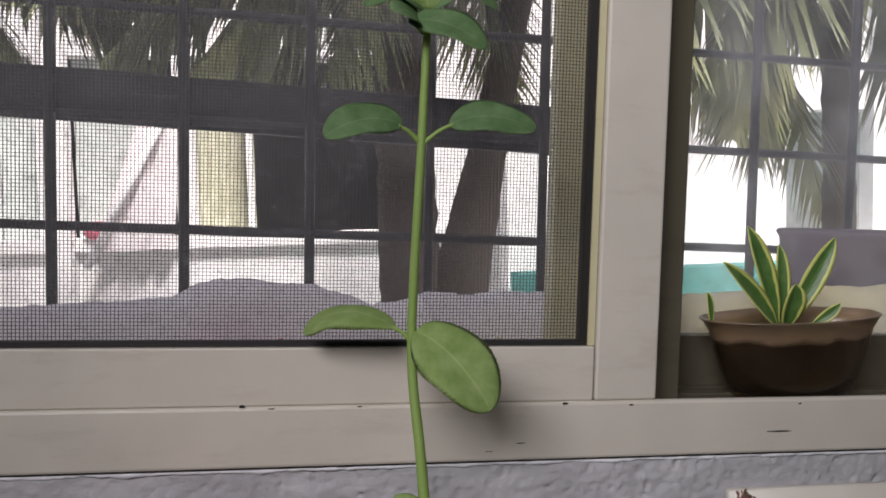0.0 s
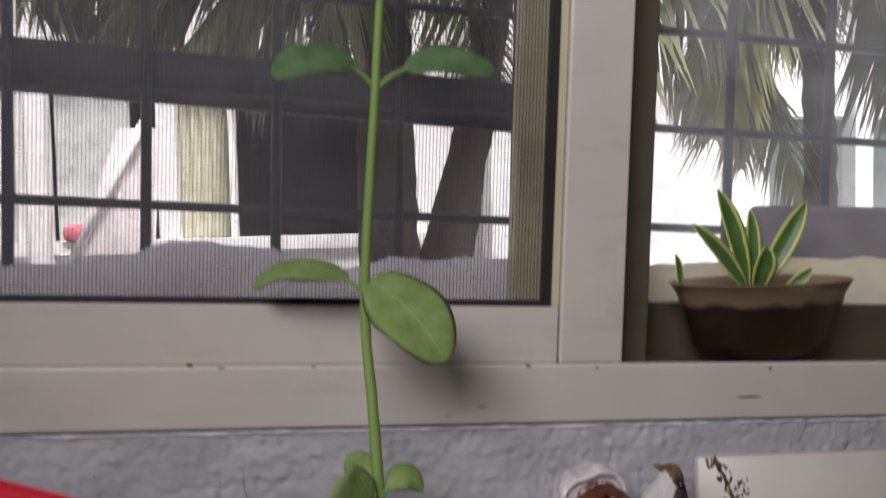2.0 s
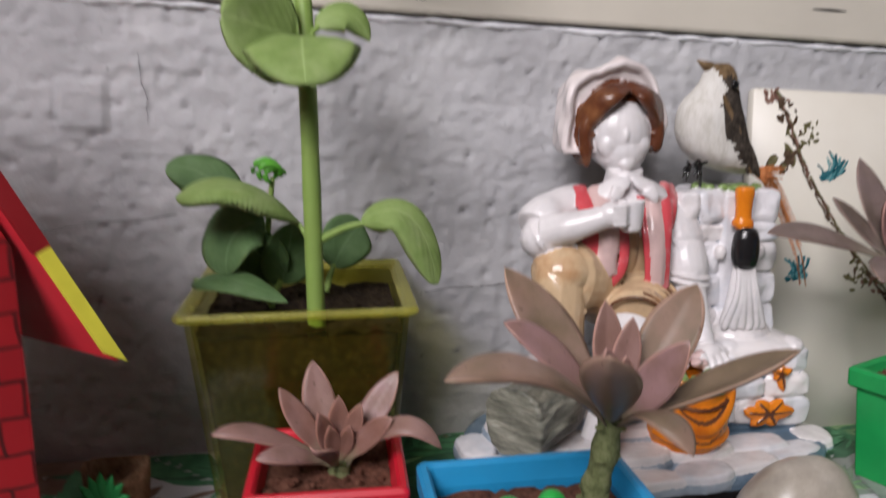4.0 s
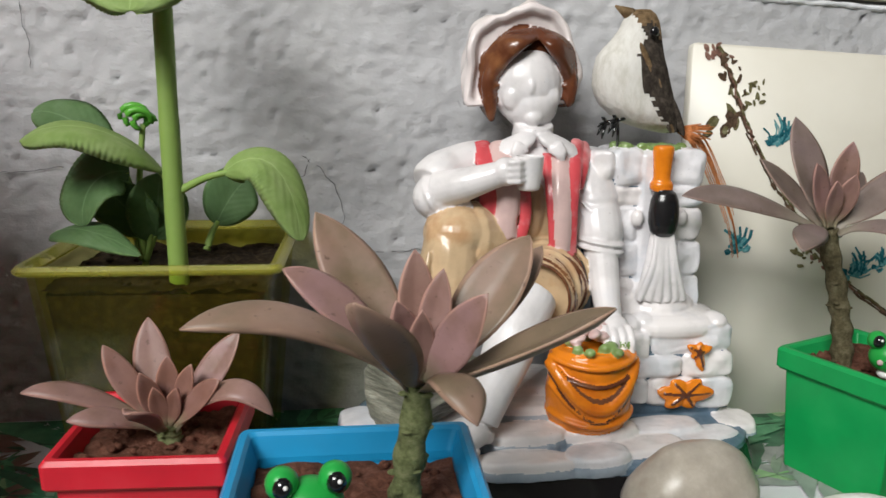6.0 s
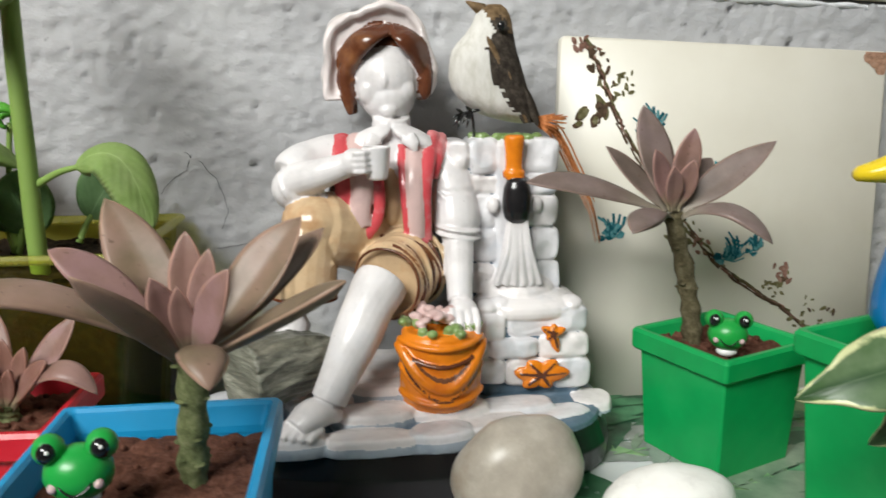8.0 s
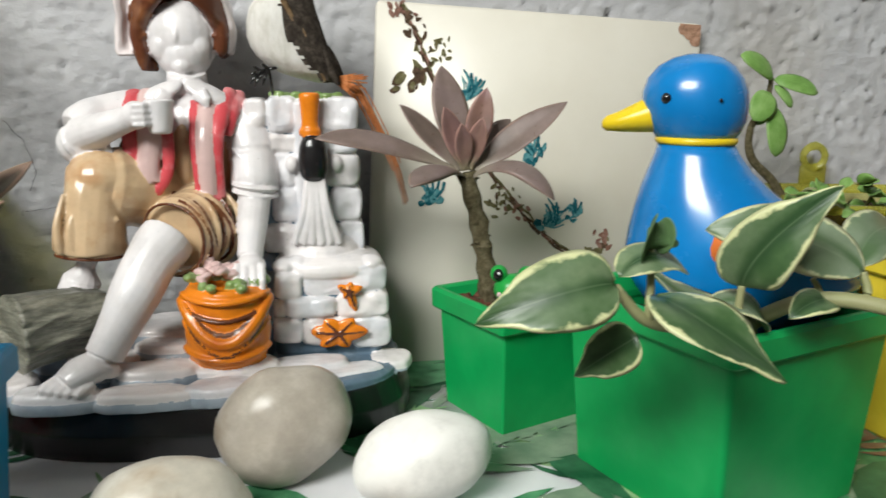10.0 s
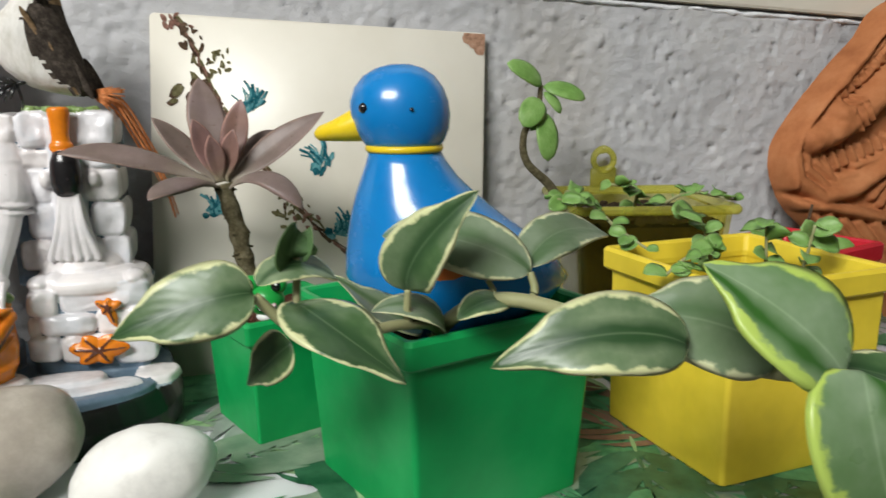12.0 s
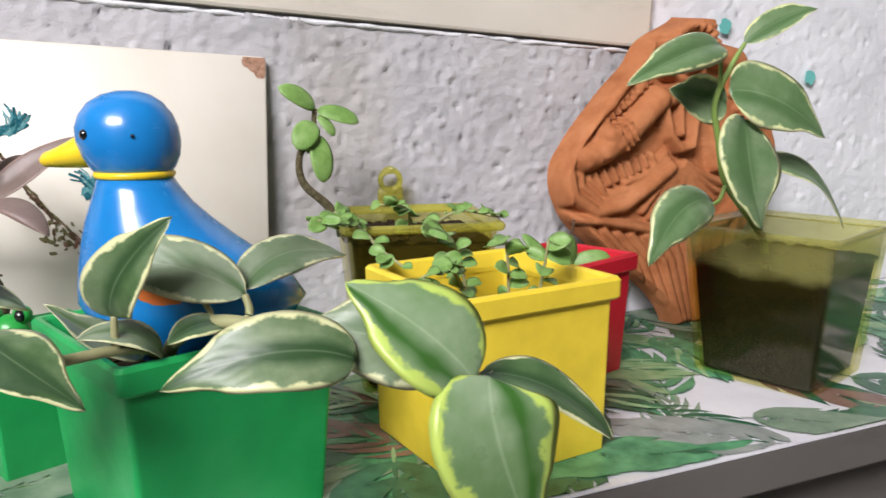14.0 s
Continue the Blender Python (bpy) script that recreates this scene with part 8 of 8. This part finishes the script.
# arms in rolled sleeves
fg.tube(curve([(0.008, -0.050, 0.167), (-0.011, -0.058, 0.1640), (-0.0220, -0.066, 0.1570)], 6), [0.0108, 0.0112, 0.0114, 0.0113, 0.0110, 0.0108, 0.0108, 0.0112, 0.0116, 0.0118, 0.0118, 0.0114, 0.0100], W_, 20, 1, None, 0.05)
fg.ball((-0.0200, -0.0690, 0.1525), (0.0105, 0.0110, 0.0105), W_, None, 18, 12)
for k in range(5):  # sleeve creases
    x = -0.0235 + 0.0042 * k
    fg.tube(curve([(x - 0.0030, -0.0730, 0.1600), (x, -0.0790 + 0.0004 * k, 0.1530), (x + 0.0045, -0.0775, 0.1455)], 4), [0.0008, 0.0012, 0.0015, 0.0017, 0.0018, 0.0017, 0.0015, 0.0012, 0.0008], W_, 8)
fg.tube(curve([(-0.0185, -0.0725, 0.1560), (-0.006, -0.0810, 0.1605), (0.0065, -0.0855, 0.1650)], 6), [0.0088, 0.0086, 0.0084, 0.0082, 0.0080, 0.0078, 0.0075, 0.0072, 0.0069, 0.0066, 0.0063, 0.0061, 0.0060], W_, 18)
fg.ball((0.0100, -0.0875, 0.1665), (0.0066, 0.0058, 0.0066), W_, None, 16, 10)
for k in range(4):
    z = 0.1625 + 0.0028 * k
    fg.tube([(0.0095, -0.0925, z), (0.0145, -0.0935, z + 0.0003), (0.0185, -0.0905, z + 0.0005)], [0.0014, 0.0016, 0.0012], W_, 8)
rows = []
for r, zz in ((0.0042, 0.1580), (0.0052, 0.1592), (0.0060, 0.1660), (0.0066, 0.1738), (0.0058, 0.1740), (0.0046, 0.1640)):
    rows.append([(0.0205 + r * math.cos(q), -0.0870 + r * math.sin(q), zz) for q in [k * math.pi / 12 for k in range(24)]])
fg.grid(rows, W_, True, True, True)
fg.tube(curve([(0.0515, -0.051, 0.167), (0.0590, -0.060, 0.150), (0.0605, -0.0695, 0.1290)], 6), [0.0112, 0.0118, 0.0122, 0.0123, 0.0122, 0.0120, 0.0118, 0.0117, 0.0117, 0.0118, 0.0119, 0.0118, 0.0108], W_, 20, 1, None, 0.07)
for k in range(3):
    z = 0.1480 - 0.0060 * k
    fg.tube(curve([(0.0490 + 0.0010 * k, -0.0690 - 0.0012 * k, z + 0.003), (0.0575 + 0.0005 * k, -0.0735 - 0.0012 * k, z - 0.0035), (0.0665 + 0.0004 * k, -0.0672 - 0.0012 * k, z + 0.003)], 4), [0.0004, 0.0007, 0.0009, 0.0010, 0.0010, 0.0010, 0.0008, 0.0006, 0.0004], W_, 8)
for zz in (0.1275, 0.1310):
    fg.ball((0.0606, -0.0700, zz), (0.0122, 0.0120, 0.0022), W_, Matrix.Rotation(0.14, 3, "Y"), 20, 8)
fg.tube(curve([(0.0605, -0.070, 0.129), (0.0595, -0.083, 0.113), (0.0585, -0.0950, 0.1000)], 6), [0.0080, 0.0080, 0.0079, 0.0078, 0.0076, 0.0074, 0.0072, 0.0069, 0.0066, 0.0064, 0.0062, 0.0062, 0.0060], W_, 16)
fg.ball((0.0590, -0.1000, 0.0975), (0.0072, 0.0066, 0.0052), W_, None, 16, 10)
for k in range(4):
    fg.tube(curve([(0.0535 + 0.0036 * k, -0.1040, 0.0985), (0.0532 + 0.0039 * k, -0.1090, 0.0945), (0.0534 + 0.0038 * k, -0.1105, 0.0885)], 3), [0.0019, 0.0019, 0.0018, 0.0018, 0.0017, 0.0015, 0.0010], W_, 8)
# head: plain face, swept curls, soft cap
neck = len(fg.v)
fg.ball((0.0285, -0.0600, 0.2015), (0.0152, 0.0152, 0.0165), W_, None, 26, 18)
fg.ball((0.0292, -0.0640, 0.1935), (0.0118, 0.0112, 0.0100), W_, None, 22, 14)
fg.ball((0.0275, -0.0738, 0.2010), (0.0019, 0.0022, 0.0036), W_, None, 12, 8)
for sg in (-1, 1):
    fg.ball((0.0285 + 0.0068 * sg, -0.0692, 0.1965), (0.0056, 0.0046, 0.0058), W_, None, 14, 10)
fg.ball((0.0290, -0.0728, 0.1885), (0.0040, 0.0032, 0.0030), W_, None, 12, 8)
fg.ball((0.0280, -0.0530, 0.2085), (0.0200, 0.0165, 0.0200), BR, None, 26, 16)
for sg in (-1, 1):  # locks swept aside from the parting, their ends curled
    for k in range(8):
        f = k / 7
        a = Vector((0.0305 + 0.0006 * sg, -0.0690 + 0.0050 * f, 0.2205 + 0.0030 * f))
        b = Vector((0.0285 + sg * (0.0058 + 0.0050 * f), -0.0745 + 0.0062 * f * f, 0.2165 + 0.0034 * f))
        c = Vector((0.0285 + sg * (0.0128 + 0.0040 * f), -0.0708 + 0.0050 * f, 0.2095 + 0.0040 * f))
        e = Vector((0.0285 + sg * (0.0158 + 0.0026 * f + 0.0008 * (k % 2)), -0.0670 + 0.0050 * f, 0.2030 + 0.0048 * f - 0.0016 * (k % 3)))
        line = curve([a, b, c, e, e + Vector((-sg * 0.0020, -0.0014, -0.0026))], 5)
        fg.tube(line, [0.0008 + 0.0017 * math.sin(math.pi * (0.12 + 0.80 * i / (len(line) - 1))) for i in range(len(line))], BR, 9, 0.8)
for sg, low in ((-1, 0.1865), (1, 0.1945)):
    for k in range(5):
        y = -0.0670 + 0.0042 * k
        fg.tube(curve([(0.0283 + sg * 0.0140, y, 0.2140), (0.0283 + sg * (0.0172 + 0.0006 * math.sin(k * 2)), y, 0.2030), (0.0283 + sg * 0.0164, y + 0.001, 0.1955), (0.0283 + sg * (0.0154 - 0.0006 * k), y + 0.0015, low)], 4), [0.0022, 0.0025, 0.0028, 0.0030, 0.0031, 0.0031, 0.0030, 0.0031, 0.0032, 0.0030, 0.0026, 0.0020, 0.0010], BR, 9)
fg.v[neck:] = [(0.0285 + (x - 0.0285) * 1.16, -0.053 + (y + 0.053) * 1.08, 0.1865 + (z - 0.1865) * 1.17) for x, y, z in fg.v[neck:]]
CAP = ((-32, 0.0300), (-10, 0.0285), (10, 0.0270), (28, 0.0272), (48, 0.0292), (66, 0.0318), (84, 0.0322), (98, 0.0290), (112, 0.0282), (126, 0.0312), (140, 0.0318), (158, 0.0300), (176, 0.0290), (194, 0.0300), (212, 0.0330))


def cap_radius(deg):
    for (a0, r0), (a1, r1) in zip(CAP, CAP[1:]):
        if a0 <= deg <= a1:
            f = (deg - a0) / (a1 - a0)
            f = f * f * (3 - 2 * f)
            return r0 + (r1 - r0) * f
    return 0.030


rows = []
for y, k in ((-0.0640, 0.80), (-0.0670, 0.86), (-0.0680, 0.93), (-0.0660, 0.985), (-0.0600, 1.0), (-0.0510, 0.98), (-0.0410, 0.90), (-0.0320, 0.74), (-0.0260, 0.48), (-0.0240, 0.20)):
    ring = []
    for i in range(50):
        deg = -32 + 244 * i / 49
        r = cap_radius(deg) * k * (1 + 0.035 * math.sin(radians(deg) * 7 + y * 260) * (1 - abs(k - 0.93)))
        ring.append((0.0262 + r * math.cos(radians(deg)), y - 0.0012 * math.sin(radians(deg) * 5) * (k < 0.99), 0.2110 + r * math.sin(radians(deg))))
    rows.append(ring)
fg.grid(rows, HT, True, True, True)
fg.v[neck:] = [(x - 0.0015, y + 0.0130, z) for x, y, z in fg.v[neck:]]  # set back on the shoulders


def cast(shape, mats, size, rounds):
    """Melts a shape's overlapping pieces into one moulded skin; each face keeps the glaze of the piece it came from."""
    raw = shape.mesh("figurine_pieces", mats)
    tmp = bpy.data.objects.new("figurine_pieces", raw)
    scene.collection.objects.link(tmp)
    melt = tmp.modifiers.new("melt", "REMESH")
    melt.mode, melt.voxel_size = "VOXEL", size
    soft = tmp.modifiers.new("soften", "SMOOTH")
    soft.factor, soft.iterations = 0.5, rounds
    skin = bpy.data.meshes.new_from_object(tmp.evaluated_get(bpy.context.evaluated_depsgraph_get()))
    tree = BVHTree.FromPolygons(shape.v, shape.f)
    which = []
    for f in skin.polygons:
        hit = tree.find_nearest(f.center)
        which.append(shape.m[hit[2]])
    skin.materials.clear()
    for m in mats:
        skin.materials.append(m)
    skin.polygons.foreach_set("material_index", which)
    skin.polygons.foreach_set("use_smooth", [True] * len(skin.polygons))
    skin.update()
    bpy.data.objects.remove(tmp)
    bpy.data.meshes.remove(raw)
    skin.name = "figurine"
    return skin


tagged(new("figurine", cast(fg, FIG_MATS, 0.00068, 2)), "glazed ceramic figurine of a seated child by a stone trough", "figurine")

# ---- feathered bird ornament standing on the figurine's wall ----
FEATHER_WHITE = Mat("white_feather", (0.66, 0.64, 0.60), 0.9)
FEATHER_WHITE = FEATHER_WHITE.color(FEATHER_WHITE.ramp(FEATHER_WHITE.noise(130, 6, 0.7, (1, 1, 0.4)), [(0.3, (0.50, 0.48, 0.42)), (0.5, (0.66, 0.64, 0.60)), (0.75, (0.76, 0.75, 0.72))])).bump(FEATHER_WHITE.noise(300, 5, 0.7, (1, 1, 0.3)), 0.6, 0.0015).mat
FEATHER_DARK = soil_mat("dark_feather", (0.070, 0.056, 0.045), (0.16, 0.13, 0.105))
FEATHER_TAN = soil_mat("tan_feather", (0.26, 0.17, 0.09), (0.42, 0.30, 0.18))
FEATHER_ORANGE = soil_mat("orange_feather", (0.74, 0.26, 0.09), (0.85, 0.42, 0.20))
bd = Shape()
SLICES = ((0.2398, 0.0775, 0.0850), (0.2378, 0.0742, 0.0876), (0.2345, 0.0718, 0.0894), (0.2305, 0.0703, 0.0904), (0.2256, 0.0668, 0.0912), (0.2215, 0.0628, 0.0920), (0.2176, 0.0600, 0.0928), (0.2110, 0.0586, 0.0950), (0.2040, 0.0584, 0.0972),
          (0.1990, 0.0600, 0.0988), (0.1945, 0.0630, 0.1002), (0.1900, 0.0682, 0.1015), (0.1862, 0.0743, 0.1028), (0.1836, 0.0830, 0.1034), (0.1820, 0.0905, 0.1022), (0.1812, 0.0950, 0.1005))
rows = []
for (z0, a0, b0_), (z1, a1, b1_) in zip(SLICES, SLICES[1:]):
    for k in range(3):
        f = k / 3
        z, xl, xr = z0 + (z1 - z0) * f, a0 + (a1 - a0) * f, b0_ + (b1_ - b0_) * f
        hx = (xr - xl) / 2
        rows.append([((xl + xr) / 2 + hx * math.cos(q), -0.0520 + min(hx * 0.88, 0.0155) * math.sin(q), z) for q in [i * math.pi / 26 for i in range(52)]])
bd.grid(rows, 0, True, True, True)


def plumage(c):
    """White belly, dark wing and back, brown crown with a dark patch round the eye."""
    j = 0.0016 * noise.noise(c * 420) + 0.0010 * noise.noise(Vector((c.x * 900, c.y * 300, c.z * 300)))
    if math.hypot(c.x - 0.0832, (c.z - 0.2288) * 0.8) + j < 0.0040:
        return 1
    if c.z > 0.2255:
        return 2 if c.x + (c.z - 0.2255) * 0.75 + j > 0.0830 else 0
    line = ((0.2256, 0.0790), (0.2148, 0.0752), (0.2012, 0.0795), (0.1901, 0.0880), (0.1810, 0.0985))
    for (za, xa), (zb, xb) in zip(line, line[1:]):
        if zb <= c.z <= za:
            return 1 if c.x + j * 1.6 > xa + (xb - xa) * (za - c.z) / (za - zb) else 0
    return 0


bd.m = [plumage(sum((Vector(bd.v[i]) for i in f), Vector()) / len(f)) for f in bd.f]
rnd = random.Random(31)
for k in range(34):  # wing feathers lying along the flank
    f, g = rnd.random(), rnd.random()
    z = 0.2190 - 0.0320 * f
    x = 0.0770 + 0.0200 * f * (0.8 + 0.3 * g) + 0.0090 * g * (1 - f)
    bd.ball((x, -0.0672 + 0.0045 * f + 0.0050 * g * g, z), (0.0013, 0.0007, 0.0062), 1 if k % 5 else 2, Matrix.Rotation(radians(-26 + rnd.uniform(-8, 8)), 3, "Y"), 8, 6)
for k in range(5):  # folded wing tips
    bd.ball((0.0985 + 0.0010 * k, -0.0600 + 0.0036 * k, 0.1905), (0.0022, 0.0014, 0.0115), 1, Matrix.Rotation(radians(-24), 3, "Y"), 8, 6)
bd.tube([(0.0755, -0.0520, 0.2372), (0.0712, -0.0525, 0.2392), (0.0672, -0.0530, 0.2412)], [0.0034, 0.0020, 0.0005], 2, 10)
bd.ball((0.0828, -0.0645, 0.2290), (0.0024, 0.0018, 0.0024), 4, None, 12, 8)
for sx, sy, sz in ((0.0690, -0.0600, 0.1880), (0.0650, -0.0560, 0.1868)):
    bd.tube([(sx + 0.0075, sy + 0.004, 0.1905), (sx + 0.003, sy, sz + 0.0005), (sx, sy - 0.001, sz)], 0.0009, 4, 6)
    for q in (-0.9, -0.3, 0.3, 1.0):
        bd.tube([(sx, sy - 0.001, sz), (sx - 0.0040 * math.cos(q), sy - 0.0025, sz - 0.0050 * math.sin(q + 0.5)), (sx - 0.0055 * math.cos(q), sy - 0.003, sz - 0.0080 * math.sin(q + 0.6))], [0.0009, 0.0008, 0.0003], 4, 6)
bd.tube([(0.0690, -0.0600, 0.1880), (0.0700, -0.0590, 0.1820), (0.0705, -0.0580, 0.1752)], 0.0008, 4, 6)
for k in range(20):
    a, e = rnd.gauss(0, 0.0014), rnd.gauss(0, 0.0012)
    line = curve([(0.1015, -0.052, 0.1835), (0.1132 + a, -0.053 + e, 0.1782 + a), (0.1235 + a * 1.6, -0.054 + e * 1.5, 0.160), (0.1335 + a, -0.055 + e * 2, 0.138 + a), (0.1385 + a, -0.055 + e * 2, 0.119 + a)], 5)
    n = rnd.choice((8, 10, 13, 16, len(line)))
    bd.tube(line[:n], [0.00050 * (1 - 0.6 * i / n) for i in range(n)], 3, 4)
for k in range(34):
    a = rnd.uniform(-0.6, 1.2)
    s0 = Vector((0.1010, -0.054, 0.1838))
    bd.tube([s0, s0 + Vector((0.018 * math.cos(a), -0.006, -0.010 * math.sin(a) - 0.001)) * rnd.uniform(0.4, 1.0)], [0.0007, 0.0003], 3, 4)
solo("bird_ornament", bd, [FEATHER_WHITE, FEATHER_DARK, FEATHER_TAN, FEATHER_ORANGE, BLACK_GLOSS], "small feathered bird ornament with a frayed orange tail", "ornament")

# ---- painted toy house ----
def brick_paint(name, a, b, line, sx, sz):
    m = Mat(name, a, 0.45)
    wob = m.node("TexNoise", Scale=28.0, Detail=2.0)
    m.link(m.coords(), wob.inputs["Vector"])
    add = m.t.nodes.new("ShaderNodeVectorMath")
    add.operation = "MULTIPLY_ADD"
    m.link(wob.outputs[1], add.inputs[0])
    add.inputs[1].default_value = (0.0065, 0.0, 0.0065)
    m.link(m.coords(), add.inputs[2])
    sep = m.t.nodes.new("ShaderNodeSeparateXYZ")
    com = m.t.nodes.new("ShaderNodeCombineXYZ")
    m.link(add.outputs[0], sep.inputs[0])
    m.link(sep.outputs[0], com.inputs[0])
    m.link(sep.outputs[2], com.inputs[1])
    br = m.t.nodes.new("ShaderNodeTexBrick")
    br.inputs["Scale"].default_value = 1.0
    br.inputs["Brick Width"].default_value, br.inputs["Row Height"].default_value = sx, sz
    br.inputs["Mortar Size"].default_value, br.inputs["Mortar Smooth"].default_value = 0.00075, 0.3
    br.inputs["Color1"].default_value, br.inputs["Color2"].default_value, br.inputs["Mortar"].default_value = (*a, 1), (*b, 1), (*line, 1)
    m.link(com.outputs[0], br.inputs["Vector"])
    m.color(m.mix(m.math("MULTIPLY", m.noise(40, 4), 0.5), br.outputs[0], tuple(c * 0.6 for c in a)))
    m.rough(m.noise(60, 3), 0.3, 0.55)
    return m.mat


RED_BRICK = brick_paint("red_painted_bricks", (0.40, 0.012, 0.018), (0.30, 0.010, 0.016), (0.02, 0.006, 0.006), 0.0155, 0.0125)
YELLOW_BRICK = brick_paint("yellow_painted_bricks", (0.62, 0.52, 0.05), (0.52, 0.42, 0.04), (0.42, 0.12, 0.015), 0.0135, 0.0135)
ROOF_RED = plastic("red_card", (0.58, 0.02, 0.035), 0.5, 0.1)
CARD_YELLOW = plastic("yellow_card", (0.72, 0.66, 0.06), 0.5, 0.1)
CARD_BLACK = plastic("black_card", (0.025, 0.016, 0.014), 0.35, 0.1)
CARD_DARKRED = plastic("dark_red_card", (0.25, 0.012, 0.016), 0.3, 0.1)
HM = Matrix.Translation((-0.2785, -0.193, T)) @ Matrix.Rotation(radians(27), 4, "Z")
hs = thing("toy_house", HM, "hand-painted toy house with red and yellow brick walls", "toy house")
apex, join, half, deep = 0.2805, 0.194, 0.0570, 0.070
prof = [(-half, 0.0), (half, 0.0), (half, 0.157), (0.0400, join - 0.0005), (-0.0400, join - 0.0005), (-half, 0.157)]
part("wall", Shape().grid([[(x - 0.42 * (y + 0.0125), y, z) for x, z in prof] for y in (0.0, deep)], 0, True, True, True), RED_BRICK, hs, "red brick-painted wall", False, True)
gab = Shape()
w0 = 0.0400
gab.add([(x - 0.42 * (y + 0.0125), y, z) for x, y, z in ((-w0, -0.0012, join), (w0, -0.0012, join), (0, -0.0012, apex - 0.003), (-w0, deep, join), (w0, deep, join), (0, deep, apex - 0.003))], [[0, 1, 4, 3], [1, 2, 5, 4], [2, 0, 3, 5], [0, 2, 1], [3, 4, 5]])
part("gable", gab, YELLOW_BRICK, hs, "yellow brick-painted gable", False, True)
SL = Vector((0.0796, 0, -0.1675)).normalized()
for sg in (1, -1):
    sl = Vector((SL.x * sg, 0, SL.z))
    nr = Vector((-SL.z * sg, 0, SL.x))
    top = Vector((0, 0, apex))
    for nm, a, b, y0, y1, n0, n1, mt, lab in (("roof_panel", 0.0, 0.1845, -0.0105, deep + 0.02, 0.0008, 0.0030, ROOF_RED, "red card roof slope"),
                                               ("roof_edge", -0.001, 0.091, -0.0125, -0.0107, -0.0030, 0.0032, CARD_BLACK, "black painted roof edge"),
                                               ("roof_edge", 0.0912, 0.137, -0.0125, -0.0107, -0.0024, 0.0032, CARD_DARKRED, "dark red painted roof edge"),
                                               ("roof_edge", 0.1372, 0.1860, -0.0125, -0.0107, -0.0016, 0.0030, CARD_YELLOW, "yellow painted roof tip")):
        q = Shape()
        vs = []
        for y in (y0, y1):
            for l, n in ((a, n0), (b - (0.007 if "tip" in lab else 0), n0), (b, n1), (a, n1)):
                vs.append(top + sl * l + nr * n + Vector((-0.42 * (y + 0.0125), y, 0)))
        q.add(vs, [[0, 1, 2, 3], [7, 6, 5, 4], [0, 4, 5, 1], [1, 5, 6, 2], [2, 6, 7, 3], [3, 7, 4, 0]])
        part(nm, q, mt, hs, lab, False, True)

# ---- tiny clay planter ----
CLAY = soil_mat("brown_clay", (0.26, 0.14, 0.08), (0.40, 0.25, 0.16))
LEAF_CLAY = plastic("green_clay", (0.03, 0.40, 0.11), 0.5, 0.05)
PINK_CLAY = plastic("pink_clay", (0.78, 0.46, 0.50), 0.5, 0.05)
MP = Vector((-0.2230, -0.105, T))
mini = thing("clay_planter", MP, "tiny brown clay planter with green leaves and a pink flower", "ornament")
rows = []
for r, z in ((0.0100, 0.0), (0.0112, 0.002), (0.0126, 0.025), (0.0140, 0.038), (0.0144, 0.0445), (0.0125, 0.0445), (0.0105, 0.034), (0.006, 0.032)):
    rows.append([MP + Vector((r * math.cos(a), r * math.sin(a), z + (0.002 * math.cos(a * 2) if z > 0.04 else 0))) for a in [k * math.pi / 12 for k in range(24)]])
part("pot", Shape().grid(rows, 0, True, True, True), CLAY, mini)
gl = Shape()
for k in range(7):
    a = math.pi * (0.08 + 0.84 * k / 6)
    lfs = leaf(MP + Vector((-0.002, -0.0148, 0.0350)), MP + Vector((-0.002 + 0.0115 * math.cos(a), -0.0172, 0.0350 + 0.0155 * math.sin(a))), 0.0065, (0, -1, 0.2), 0.05, 0.2, 0.0012, "lance", 8, 4)
    gl.add(lfs.v, lfs.f)
part("leaves", gl, LEAF_CLAY, mini, "star of green clay leaves")
fl = Shape()
for k in range(5):
    a = 2 * math.pi * k / 5 + 0.3
    fl.ball(MP + Vector((-0.001 + 0.0055 * math.cos(a), -0.0165, 0.0290 + 0.0050 * math.sin(a))), (0.0042, 0.0022, 0.0042), 0, None, 10, 8)
part("flower", fl, PINK_CLAY, mini, "pale pink clay flower")
